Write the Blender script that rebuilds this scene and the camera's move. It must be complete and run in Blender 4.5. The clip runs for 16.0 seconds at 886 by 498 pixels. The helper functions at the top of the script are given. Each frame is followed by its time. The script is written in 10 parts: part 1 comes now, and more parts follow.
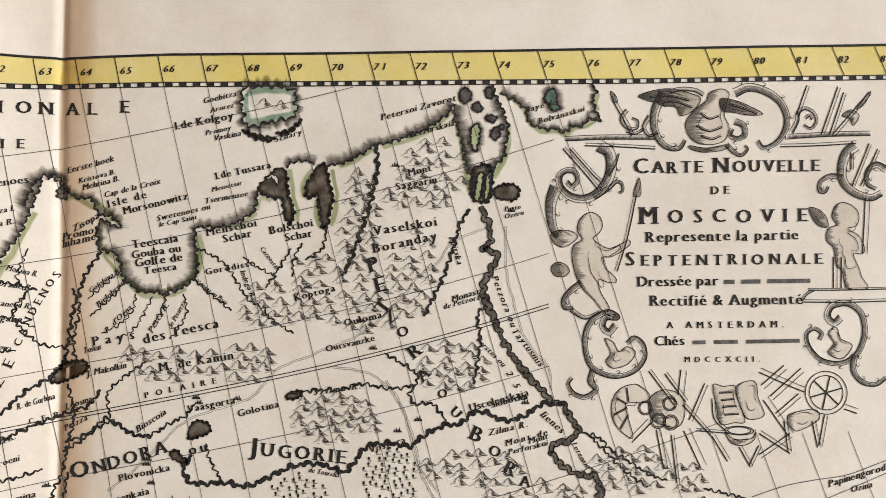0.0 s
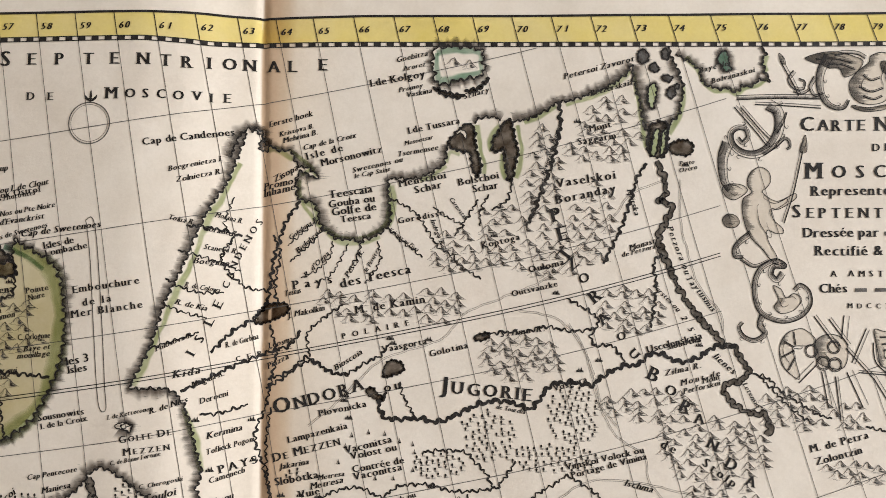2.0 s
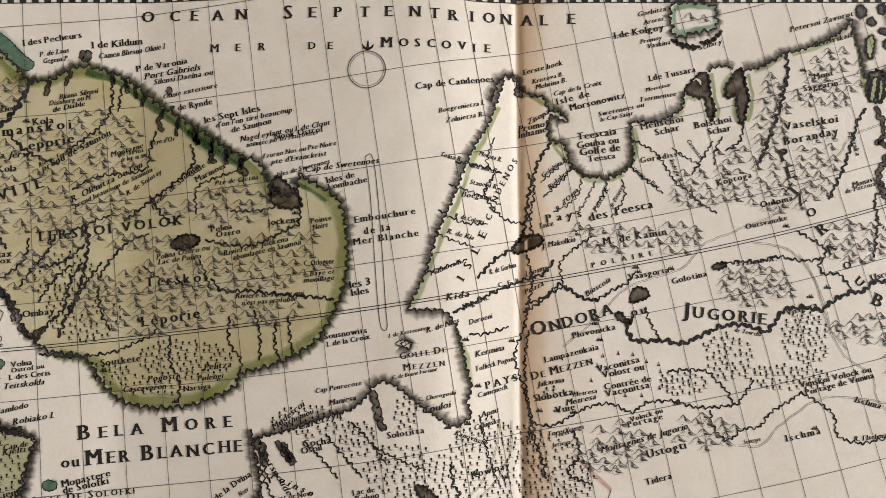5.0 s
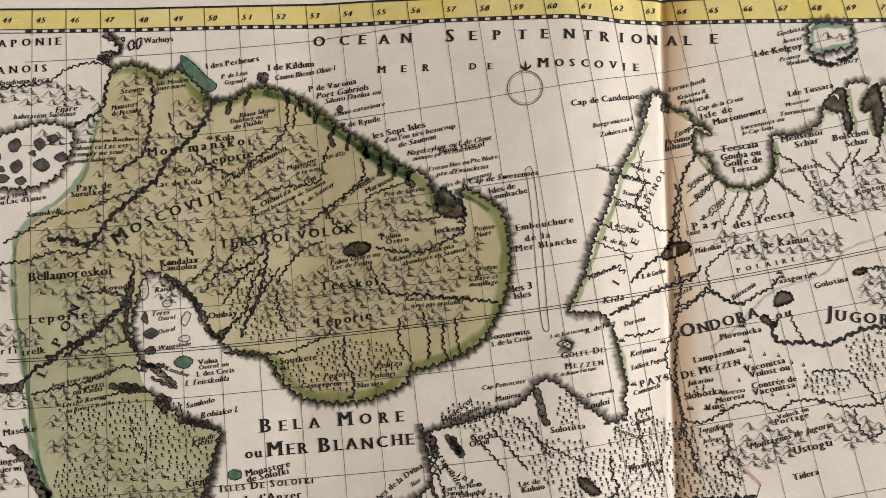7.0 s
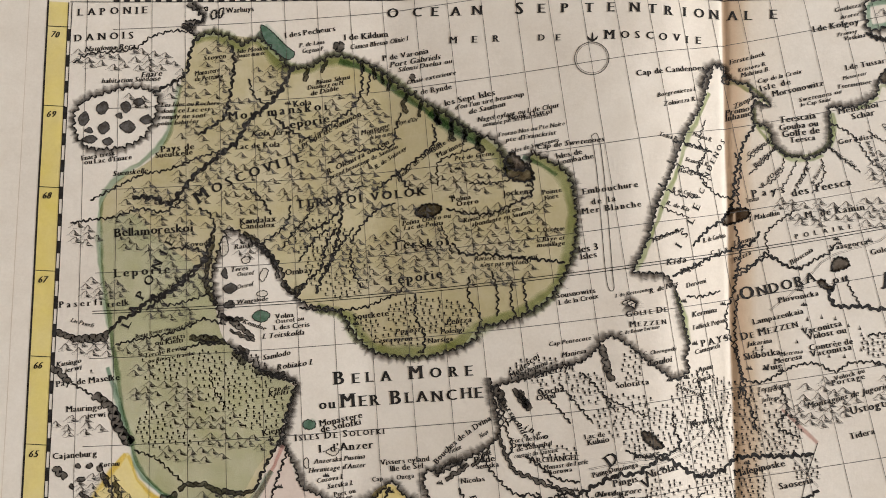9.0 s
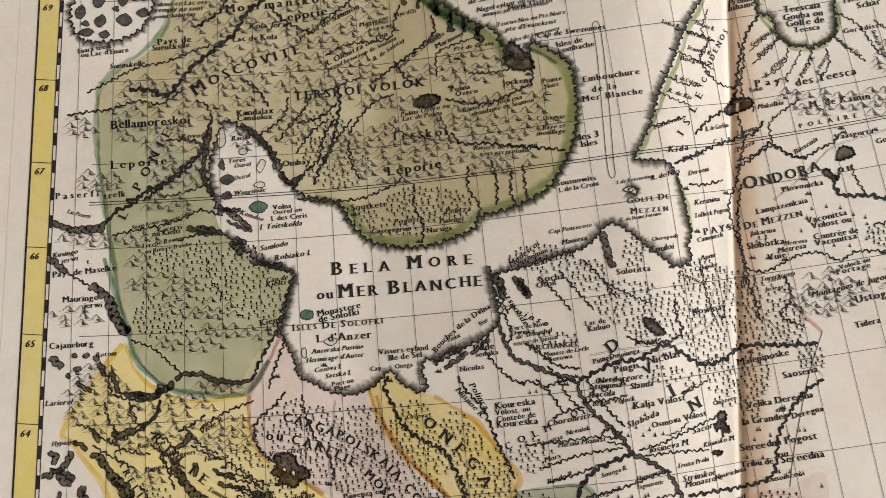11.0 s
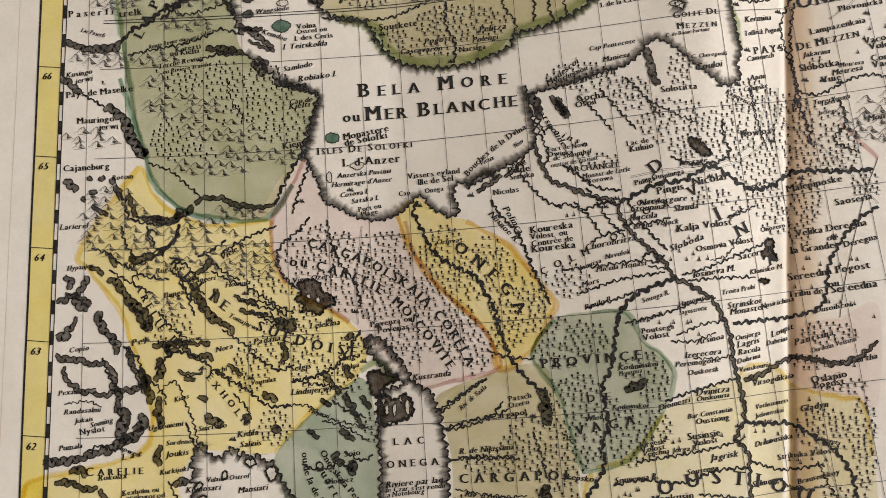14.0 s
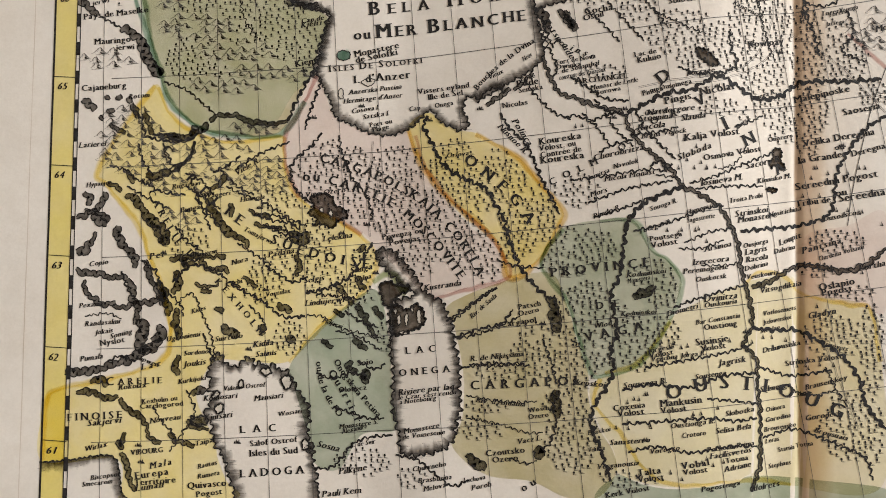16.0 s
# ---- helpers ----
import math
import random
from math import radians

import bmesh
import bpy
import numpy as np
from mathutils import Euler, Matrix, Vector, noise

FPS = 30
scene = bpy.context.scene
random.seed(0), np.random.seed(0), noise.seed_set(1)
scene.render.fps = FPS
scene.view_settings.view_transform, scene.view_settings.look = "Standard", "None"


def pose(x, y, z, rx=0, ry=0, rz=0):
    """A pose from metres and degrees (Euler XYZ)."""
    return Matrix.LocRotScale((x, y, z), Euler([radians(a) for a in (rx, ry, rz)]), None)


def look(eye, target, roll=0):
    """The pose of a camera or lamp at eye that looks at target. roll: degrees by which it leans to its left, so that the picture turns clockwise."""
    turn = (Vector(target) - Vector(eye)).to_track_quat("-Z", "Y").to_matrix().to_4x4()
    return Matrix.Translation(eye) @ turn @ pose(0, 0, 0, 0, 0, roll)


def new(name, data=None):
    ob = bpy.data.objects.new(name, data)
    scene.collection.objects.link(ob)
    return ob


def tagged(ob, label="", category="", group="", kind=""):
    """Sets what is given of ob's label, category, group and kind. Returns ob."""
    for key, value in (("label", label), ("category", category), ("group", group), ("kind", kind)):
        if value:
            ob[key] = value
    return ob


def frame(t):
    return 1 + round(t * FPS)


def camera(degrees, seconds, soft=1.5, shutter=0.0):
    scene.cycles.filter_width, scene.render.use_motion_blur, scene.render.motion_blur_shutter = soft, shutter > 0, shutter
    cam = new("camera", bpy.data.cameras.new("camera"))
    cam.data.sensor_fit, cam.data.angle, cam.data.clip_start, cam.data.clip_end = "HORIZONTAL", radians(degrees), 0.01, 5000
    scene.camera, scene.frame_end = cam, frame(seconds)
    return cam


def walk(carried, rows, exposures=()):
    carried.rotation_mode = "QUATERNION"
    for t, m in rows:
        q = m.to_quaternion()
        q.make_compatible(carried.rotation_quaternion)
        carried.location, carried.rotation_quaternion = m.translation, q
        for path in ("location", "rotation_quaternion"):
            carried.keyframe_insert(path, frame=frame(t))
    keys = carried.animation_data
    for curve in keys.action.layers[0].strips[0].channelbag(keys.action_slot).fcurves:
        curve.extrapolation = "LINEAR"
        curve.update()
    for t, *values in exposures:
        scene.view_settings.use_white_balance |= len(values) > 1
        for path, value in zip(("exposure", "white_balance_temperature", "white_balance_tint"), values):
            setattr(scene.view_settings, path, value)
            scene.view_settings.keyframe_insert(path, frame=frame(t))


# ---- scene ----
# ---- camera and walk ----
cam = camera(67.0, 16.0, soft=0.9)
ROWS = [
    (0.0, 0.12573, -0.06791, 0.22548, 2.971, -1.287, 1.720),
    (0.5, 0.10641, -0.07288, 0.22736, 3.077, -1.369, 1.588),
    (1.0, 0.09001, -0.07820, 0.22933, 2.965, -1.580, 1.740),
    (1.5, 0.07768, -0.08170, 0.23221, 2.696, -1.572, 1.762),
    (2.0, 0.06146, -0.08794, 0.23728, 2.880, -1.446, 2.056),
    (2.5, 0.04520, -0.09587, 0.24279, 3.351, -1.967, 2.016),
    (3.0, 0.02804, -0.10375, 0.24635, 3.493, -1.917, 1.915),
    (3.5, 0.01301, -0.10765, 0.24848, 3.647, -1.836, 1.955),
    (4.0, -0.00355, -0.11389, 0.25102, 3.944, -1.668, 2.283),
    (6.5, -0.07039, -0.12824, 0.26526, 4.919, -0.384, 1.638),
    (7.0, -0.08595, -0.12910, 0.27147, 5.332, 0.295, 2.148),
    (7.5, -0.09838, -0.13119, 0.27569, 5.385, 0.334, 2.477),
    (8.0, -0.10676, -0.13556, 0.27823, 5.587, 0.340, 2.821),
    (8.5, -0.10941, -0.14212, 0.27818, 5.884, 0.502, 2.930),
    (9.0, -0.11051, -0.15081, 0.28075, 6.062, 0.845, 3.053),
    (11.5, -0.10513, -0.20705, 0.26977, 5.916, 1.473, 3.038),
    (12.0, -0.10909, -0.21765, 0.26618, 5.494, 1.673, 3.512),
    (12.5, -0.11087, -0.22671, 0.26107, 5.030, 1.658, 3.474),
    (13.0, -0.11222, -0.23531, 0.25832, 4.896, 1.695, 3.627),
    (13.5, -0.11409, -0.24531, 0.25809, 4.694, 1.958, 3.647),
    (14.0, -0.11234, -0.25603, 0.25415, 4.190, 1.858, 3.616),
    (14.5, -0.11030, -0.26279, 0.25185, 3.589, 2.405, 3.337),
    (15.0, -0.10976, -0.26954, 0.25151, 3.464, 2.354, 3.252),
    (15.5, -0.11050, -0.27733, 0.25449, 3.526, 2.740, 3.462),
    (16.0, -0.11012, -0.28773, 0.25611, 3.708, 2.810, 3.384),
]
walk(cam, [(t, pose(*p)) for t, *p in ROWS], exposures=[(0.0, 0.0), (2.5, -0.01), (4.0, -0.1), (6.5, -0.03), (16.0, 0.0)])

# ---- light ----
world = bpy.data.worlds.new("sky")
scene.world = world
world.use_nodes = True
wn = world.node_tree
sky = wn.nodes.new("ShaderNodeTexSky")
sky.sky_type, sky.sun_disc, sky.sun_elevation, sky.sun_rotation = "NISHITA", False, radians(35), radians(60)
wn.links.new(sky.outputs[0], wn.nodes["Background"].inputs[0])
wn.nodes["Background"].inputs[1].default_value = 0.1


def window_lamp(name, place, target, w, h, power, color):
    """The sky's light in a window's opening."""
    d = bpy.data.lights.new(name, "AREA")
    d.shape, d.size, d.size_y, d.energy, d.color = "RECTANGLE", w, h, power, color
    ob = new(name, d)
    ob.matrix_world = look(place, target)
    return ob


window_lamp("daylight", (3.85, 1.05, 1.38), (0, 0.1, 0.2), 2.0, 1.0, 300.0, (0.92, 0.965, 1.03))


# ---- materials ----
def material(name):
    m = bpy.data.materials.new(name)
    m.use_nodes = True
    return m, m.node_tree, m.node_tree.nodes["Principled BSDF"]


def link(nt, a, b):
    nt.links.new(a, b)


def noise_node(nt, scale, detail=4.0, rough=0.6, coord=None):
    n = nt.nodes.new("ShaderNodeTexNoise")
    n.inputs["Scale"].default_value, n.inputs["Detail"].default_value, n.inputs["Roughness"].default_value = scale, detail, rough
    if coord is not None:
        link(nt, coord, n.inputs["Vector"])
    return n


def ramp(nt, fac, stops):
    r = nt.nodes.new("ShaderNodeValToRGB")
    while len(r.color_ramp.elements) < len(stops):
        r.color_ramp.elements.new(0.5)
    for e, (p, c) in zip(r.color_ramp.elements, stops):
        e.position, e.color = p, (*c, 1) if len(c) == 3 else c
    link(nt, fac, r.inputs[0])
    return r


def mixed(nt, kind, fac, a, b):
    m = nt.nodes.new("ShaderNodeMix")
    m.data_type, m.blend_type = "RGBA", kind
    for k, v in ((0, fac), (6, a), (7, b)):
        if isinstance(v, (int, float)):
            m.inputs[k].default_value = v
        elif isinstance(v, tuple):
            m.inputs[k].default_value = (*v, 1)
        else:
            link(nt, v, m.inputs[k])
    return m.outputs[2]


def math_node(nt, op, a, b=0.0):
    m = nt.nodes.new("ShaderNodeMath")
    m.operation = op
    for k, v in ((0, a), (1, b)):
        if isinstance(v, (int, float)):
            m.inputs[k].default_value = v
        else:
            link(nt, v, m.inputs[k])
    return m.outputs[0]


def paper_material():
    m, nt, b = material("laid_rag_paper")
    co = nt.nodes.new("ShaderNodeTexCoord").outputs["Object"]
    big = noise_node(nt, 9.0, 5, 0.6, co)
    base = ramp(nt, big.outputs[0], [(0.3, (0.67, 0.59, 0.50)), (0.55, (0.72, 0.645, 0.555)), (0.75, (0.75, 0.68, 0.595))]).outputs[0]
    mott = noise_node(nt, 70.0, 6, 0.7, co)
    base = mixed(nt, "MULTIPLY", 0.38, base, ramp(nt, mott.outputs[0], [(0.35, (0.86, 0.83, 0.79)), (0.6, (1, 1, 1))]).outputs[0])
    fibre = noise_node(nt, 900.0, 3, 0.7, co)
    base = mixed(nt, "MULTIPLY", 0.22, base, ramp(nt, fibre.outputs[0], [(0.35, (0.84, 0.82, 0.8)), (0.6, (1, 1, 1))]).outputs[0])
    # the old glue of the guard has browned the paper beside the middle fold
    sep = nt.nodes.new("ShaderNodeSeparateXYZ")
    link(nt, co, sep.inputs[0])
    wob = noise_node(nt, 14.0, 4, 0.6, co)
    d = math_node(nt, "ADD", sep.outputs[0], math_node(nt, "MULTIPLY", sep.outputs[1], 0.0385))
    d = math_node(nt, "ADD", d, math_node(nt, "MULTIPLY", math_node(nt, "SUBTRACT", wob.outputs[0], 0.5), 0.004))
    d = math_node(nt, "ADD", math_node(nt, "MULTIPLY", d, 10.0), 0.5)
    tone = ramp(nt, d, [(0.0, (1, 1, 1)), (0.493, (0.98, 0.96, 0.93)), (0.501, (0.62, 0.47, 0.345)), (0.55, (0.70, 0.555, 0.43)), (0.585, (0.80, 0.69, 0.57)), (0.62, (0.95, 0.91, 0.86)), (0.80, (1, 1, 1))]).outputs[0]
    base = mixed(nt, "MULTIPLY", 1.0, base, tone)
    # foxing and small dirt
    vor = nt.nodes.new("ShaderNodeTexVoronoi")
    vor.inputs["Scale"].default_value = 75.0
    link(nt, co, vor.inputs["Vector"])
    fox = ramp(nt, vor.outputs["Distance"], [(0.02, (0.62, 0.5, 0.38)), (0.06, (1, 1, 1))]).outputs[0]
    gate = ramp(nt, noise_node(nt, 35.0, 2, 0.5, co).outputs[0], [(0.6, (0, 0, 0)), (0.7, (1, 1, 1))]).outputs[0]
    base = mixed(nt, "MULTIPLY", gate, base, fox)
    link(nt, base, b.inputs["Base Color"])
    b.inputs["Roughness"].default_value = 0.85
    b.inputs["Specular IOR Level"].default_value = 0.25
    bump = nt.nodes.new("ShaderNodeBump")
    bump.inputs["Strength"].default_value, bump.inputs["Distance"].default_value = 0.22, 0.0006
    laid = noise_node(nt, 160.0, 6, 0.75, co)
    link(nt, laid.outputs[0], bump.inputs["Height"])
    link(nt, bump.outputs[0], b.inputs["Normal"])
    return m


def ink_material(name, color, patch):
    """Engraver's ink, unevenly taken up by the paper."""
    m, nt, b = material(name)
    co = nt.nodes.new("ShaderNodeTexCoord").outputs["Object"]
    n = noise_node(nt, 420.0, 4, 0.7, co)
    pale = tuple(c + patch for c in color)
    link(nt, ramp(nt, n.outputs[0], [(0.4, color), (0.68, pale)]).outputs[0], b.inputs["Base Color"])
    b.inputs["Roughness"].default_value = 0.8
    b.inputs["Specular IOR Level"].default_value = 0.2
    return m


def glaze_material(name, color, deep=1.0, edge=False, grain=60.0):
    """A thin transparent watercolour or ink shading; edge: it fades out across the ribbon."""
    m, nt, b = material(name)
    nt.nodes.remove(b)
    tr = nt.nodes.new("ShaderNodeBsdfTransparent")
    co = nt.nodes.new("ShaderNodeTexCoord")
    n = noise_node(nt, grain, 5, 0.65, co.outputs["Object"])
    fac = ramp(nt, n.outputs[0], [(0.3, (0.55,) * 3), (0.7, (1,) * 3)]).outputs[0]
    fac = math_node(nt, "MULTIPLY", fac, deep)
    if edge:
        sep = nt.nodes.new("ShaderNodeSeparateXYZ")
        link(nt, co.outputs["UV"], sep.inputs[0])
        fac = math_node(nt, "MULTIPLY", fac, math_node(nt, "SMOOTH_MIN", sep.outputs[1], 1.0))
    link(nt, mixed(nt, "MIX", fac, (1, 1, 1), color), tr.inputs[0])
    link(nt, tr.outputs[0], nt.nodes["Material Output"].inputs[0])
    return m


PAPER = paper_material()
INK = ink_material("printing_ink", (0.012, 0.009, 0.007), 0.022)
INK_GREY = ink_material("worn_ink", (0.06, 0.05, 0.04), 0.09)
HILL_INK = ink_material("brown_ink", (0.035, 0.027, 0.02), 0.075)
INK_LAKE = ink_material("hatched_ink", (0.05, 0.04, 0.032), 0.07)
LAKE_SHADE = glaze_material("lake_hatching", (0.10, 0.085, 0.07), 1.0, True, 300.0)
LAKE_MID = glaze_material("lake_grey", (0.20, 0.17, 0.14), 1.0, False, 300.0)
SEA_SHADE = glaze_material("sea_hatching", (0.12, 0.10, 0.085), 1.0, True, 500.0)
TINTS = {"green": (0.775, 0.75, 0.58), "sage": (0.66, 0.71, 0.62), "sea": (0.61, 0.68, 0.60), "yellow": (1.0, 0.945, 0.62), "gold": (0.965, 0.895, 0.56),
         "pink": (0.945, 0.895, 0.89), "straw": (0.92, 0.90, 0.745), "mist": (0.885, 0.945, 0.955)}
EDGES = {"green": (0.52, 0.60, 0.38), "sage": (0.45, 0.58, 0.46), "sea": (0.34, 0.52, 0.43), "yellow": (0.92, 0.81, 0.42), "gold": (0.88, 0.70, 0.36), "pink": (0.76, 0.57, 0.55), "straw": (0.92, 0.84, 0.5)}
WASH = {k: glaze_material(k + "_wash", c) for k, c in TINTS.items()}
EDGE = {k: glaze_material(k + "_edge_wash", c, 1.0, True) for k, c in EDGES.items()}
BAND = glaze_material("yellow_band_wash", (0.97, 0.91, 0.50), 1.0, False, 25.0)


from mathutils.geometry import tessellate_polygon


# ---- the sheet's relief, in millimetres ----
KNOT_X = [-320, -200, -145, -118, -88, -57, -40, -25, -12, -5, 3, 12, 40, 80, 110, 180, 320]
KNOT_H = [0, -1.5, -2.5, 0, 2.5, 4.8, 5.7, 4.8, 1.8, 0, -2.2, -2.8, -2.6, -2.2, -1.2, -0.5, -0.5]
TAB_X = np.arange(-360, 361, 1.0)
kern = np.exp(-((np.arange(-12, 13) / 4.0) ** 2))
TAB_H = np.convolve(np.pad(np.interp(TAB_X, KNOT_X, KNOT_H), 12, mode="edge"), kern / kern.sum(), "valid")


def ease(a, b, v):
    v = np.clip((v - a) / (b - a), 0, 1)
    return v * v * (3 - 2 * v)


def relief(x, y):
    """Height of the sheet: a swell beside the valley of the middle fold, and the upper margin lifting."""
    h = np.interp(x, TAB_X, TAB_H)
    h = np.where(h > 0, h * (0.5 + 0.5 * ease(-330, -190, y)), h)
    h = h + 3.0 * ease(-75, 0, y) * ease(-15, 15, x)
    fold = x + 0.0385 * y
    return h - 0.9 * np.exp(-(fold / 1.6) ** 2) + 0.12 * np.sin(x * 0.11 + 1.3 * np.sin(y * 0.035)) * np.sin(y * 0.06 + 0.7)


def drape(xy, lift):
    xy = np.asarray(xy, float)
    return np.c_[xy, relief(xy[:, 0], xy[:, 1]) + lift] / 1000.0


# ---- drawing ----
def smooth(points, step=0.8, closed=False):
    """A Catmull-Rom curve through the points, in even steps."""
    p = np.asarray(points, float)
    if len(p) == 2:
        ts = np.linspace(0, 1, max(2, int(np.linalg.norm(p[1] - p[0]) / step) + 1))[:, None]
        return p[0] + (p[1] - p[0]) * ts
    q = np.vstack([p[-2] if closed else 2 * p[0] - p[1], p, p[1] if closed else 2 * p[-1] - p[-2]])
    out = []
    for i in range(1, len(q) - 2):
        a, b, c, d = q[i - 1 : i + 3]
        n = max(2, int(np.linalg.norm(c - b) / step) + 1)
        t = np.linspace(0, 1, n, endpoint=False)[:, None]
        out.append(0.5 * (2 * b + (c - a) * t + (2 * a - 5 * b + 4 * c - d) * t**2 + (3 * b - a - 3 * c + d) * t**3))
    return np.vstack([*out, p[-1:]])


def sides(p):
    d = np.gradient(p, axis=0)
    d /= np.linalg.norm(d, axis=1, keepdims=True) + 1e-9
    return np.c_[-d[:, 1], d[:, 0]]


class Sheaf:
    """Collects flat strokes, then makes one mesh of them."""

    def __init__(self):
        self.v, self.f, self.uv, self.n = [], [], [], 0

    def ribbon(self, left, right, ul=0.0, ur=0.0):
        k = len(left)
        self.v += [left, right]
        i = self.n + np.arange(k - 1)
        self.f.append(np.c_[i, i + k, i + k + 1, i + 1])
        self.uv += [(k, ul), (k, ur)]
        self.n += 2 * k

    def strip(self, rows, us):
        """Several lanes side by side, sharing their edges."""
        k = len(rows[0])
        self.v += rows
        for r in range(len(rows) - 1):
            i = self.n + r * k + np.arange(k - 1)
            self.f.append(np.c_[i, i + k, i + k + 1, i + 1])
        self.uv += [(k, u) for u in us]
        self.n += len(rows) * k

    def stroke(self, p, w):
        s = sides(p) * (np.asarray(w, float).reshape(-1, 1) / 2)
        self.ribbon(p + s, p - s)

    def mesh(self, name, mat, lift):
        me = bpy.data.meshes.new(name)
        v = drape(np.vstack(self.v), lift)
        f = np.vstack(self.f)
        me.vertices.add(len(v)), me.loops.add(f.size), me.polygons.add(len(f))
        me.vertices.foreach_set("co", v.ravel())
        me.loops.foreach_set("vertex_index", f.ravel().astype(np.int32))
        me.polygons.foreach_set("loop_start", np.arange(0, f.size, 4, dtype=np.int32))
        u = np.concatenate([np.full(k, a) for k, a in self.uv])
        lay = me.uv_layers.new(name="UVMap")
        lay.data.foreach_set("uv", np.c_[np.zeros(f.size), u[f.ravel()]].ravel())
        me.update()
        me.materials.append(mat)
        return me


def part(name, me, parent, label=""):
    ob = new(name, me)
    ob.parent = parent
    return tagged(ob, label) if label else ob


def wiggle(p, amp, wave, rng):
    """Lets a line meander as an engraver draws rivers."""
    s = np.r_[0, np.cumsum(np.linalg.norm(np.diff(p, axis=0), axis=1))]
    ph = rng.uniform(0, 6.28, 3)
    k = np.sin(s * 6.283 / wave + ph[0]) + 0.6 * np.sin(s * 6.283 / (wave * 1.73) + ph[1]) + 0.5 * np.sin(s * 6.283 / (wave * 0.57) + ph[2])
    fade = np.minimum(1, np.minimum(s, s[-1] - s) / wave)
    return p + sides(p) * (amp * k * fade)[:, None]


def points(text):
    return np.array([[float(c) for c in w.split(",")] for w in text.split()])


RNG = np.random.default_rng(7)
KEEP = [np.zeros((0, 2))]  # where lettering stands; symbols keep clear of it
map_sheet = tagged(new("antique_map_sheet"), "hand-coloured copper-engraved antique map on creased laid paper", "map")


def river(text, w):
    p = wiggle(smooth(points(text), 0.3), 0.26 + 0.16 * w ** 0.5, 1.9 + 0.9 * w, RNG)
    k = len(p)
    s = Sheaf()
    s.stroke(p, w * (0.62 + 0.25 * RNG.random() + 0.25 * np.sin(np.arange(k) * 0.35)) + 0.14)
    part("river_line", s.mesh("river_line", INK, 0.10), map_sheet)


def ragged(k):
    """Uneven swelling of a bank, at three sizes."""
    out = np.zeros(k)
    for run, amp in ((3, 0.16), (8, 0.22), (22, 0.26)):
        n = RNG.normal(0, 1, k // run + 3)
        out += amp * np.interp(np.arange(k) / run, np.arange(len(n)), n)
    return np.clip(out, -0.6, 0.75)


def broad(text, w):
    """A wide river or long lake: dark ragged banks, and hatching that pales towards the middle."""
    p = wiggle(smooth(points(text), 0.25), 0.36, 3.1, RNG)
    k = len(p)
    w = w * 0.74 if k > 220 else w
    i = np.arange(k)
    end = np.minimum(1, (np.minimum(i, k - 1 - i) * 0.25 + 0.25) / (0.45 * w + 0.2)) ** 0.5
    wl = w / 2 * end * (1 + ragged(k))
    wr = w / 2 * end * (1 + ragged(k))
    sd = sides(p)
    s = Sheaf()
    s.strip([p + sd * wl[:, None], p, p - sd * wr[:, None]], (1.0, 0.86, 1.0))
    lake = part("lake_fill", s.mesh("lake_fill", LAKE_SHADE, 0.09), map_sheet)
    b = Sheaf()
    b.stroke(p + sd * wl[:, None], 0.38 + 0 * wl)
    b.stroke(p - sd * wr[:, None], 0.38 + 0 * wr)
    part("bank_line", b.mesh("bank_line", INK, 0.13), lake)


def filled(name, outline, mat, lift):
    """A flat shape inside an outline, cut into narrow lanes so that it can follow the sheet's relief."""
    p = [Vector((*q, 0)) for q in outline]
    bm = bmesh.new()
    vs = [bm.verts.new(q) for q in p]
    for tri in tessellate_polygon([p]):
        if len(set(tri)) == 3:
            try:
                bm.faces.new([vs[k] for k in tri])
            except ValueError:
                pass
    x0, x1 = outline[:, 0].min(), outline[:, 0].max()
    y0, y1 = outline[:, 1].min(), outline[:, 1].max()
    cuts = [((x, 0, 0), (1, 0, 0)) for x in np.arange(x0 + 2.0, x1, 2.5)] + [((0, y, 0), (0, 1, 0)) for y in np.arange(y0 + 12.0, y1, 12.0)]
    for co, no in cuts:
        bmesh.ops.bisect_plane(bm, geom=bm.verts[:] + bm.edges[:] + bm.faces[:], plane_co=co, plane_no=no)
    me = bpy.data.meshes.new(name)
    bm.to_mesh(me)
    bm.free()
    q = np.empty(len(me.vertices) * 3)
    me.vertices.foreach_get("co", q)
    me.vertices.foreach_set("co", drape(q.reshape(-1, 3)[:, :2], lift).ravel())
    me.update()
    me.materials.append(mat)
    return me


def inner_shade(p, deep, parent):
    """Dark hatching along the inside of a closed shore."""
    turn = np.sign(np.sum(p[:-1, 0] * p[1:, 1] - p[1:, 0] * p[:-1, 1]))
    s = Sheaf()
    s.ribbon(p, p + sides(p) * turn * deep, 1.0, 0.0)
    part("shore_shade", s.mesh("shore_shade", SEA_SHADE, 0.1), parent)


def lake(text):
    p = points(text)
    p = wiggle(smooth(np.vstack([p, p[:1]]), 0.3, True), 0.22, 1.7, RNG)
    fill = part("lake_fill", filled("lake_fill", p[:-1], LAKE_MID, 0.09), map_sheet)
    inner_shade(p, 1.0, fill)
    b = Sheaf()
    b.stroke(p, np.full(len(p), 0.36))
    part("bank_line", b.mesh("bank_line", INK, 0.13), fill)


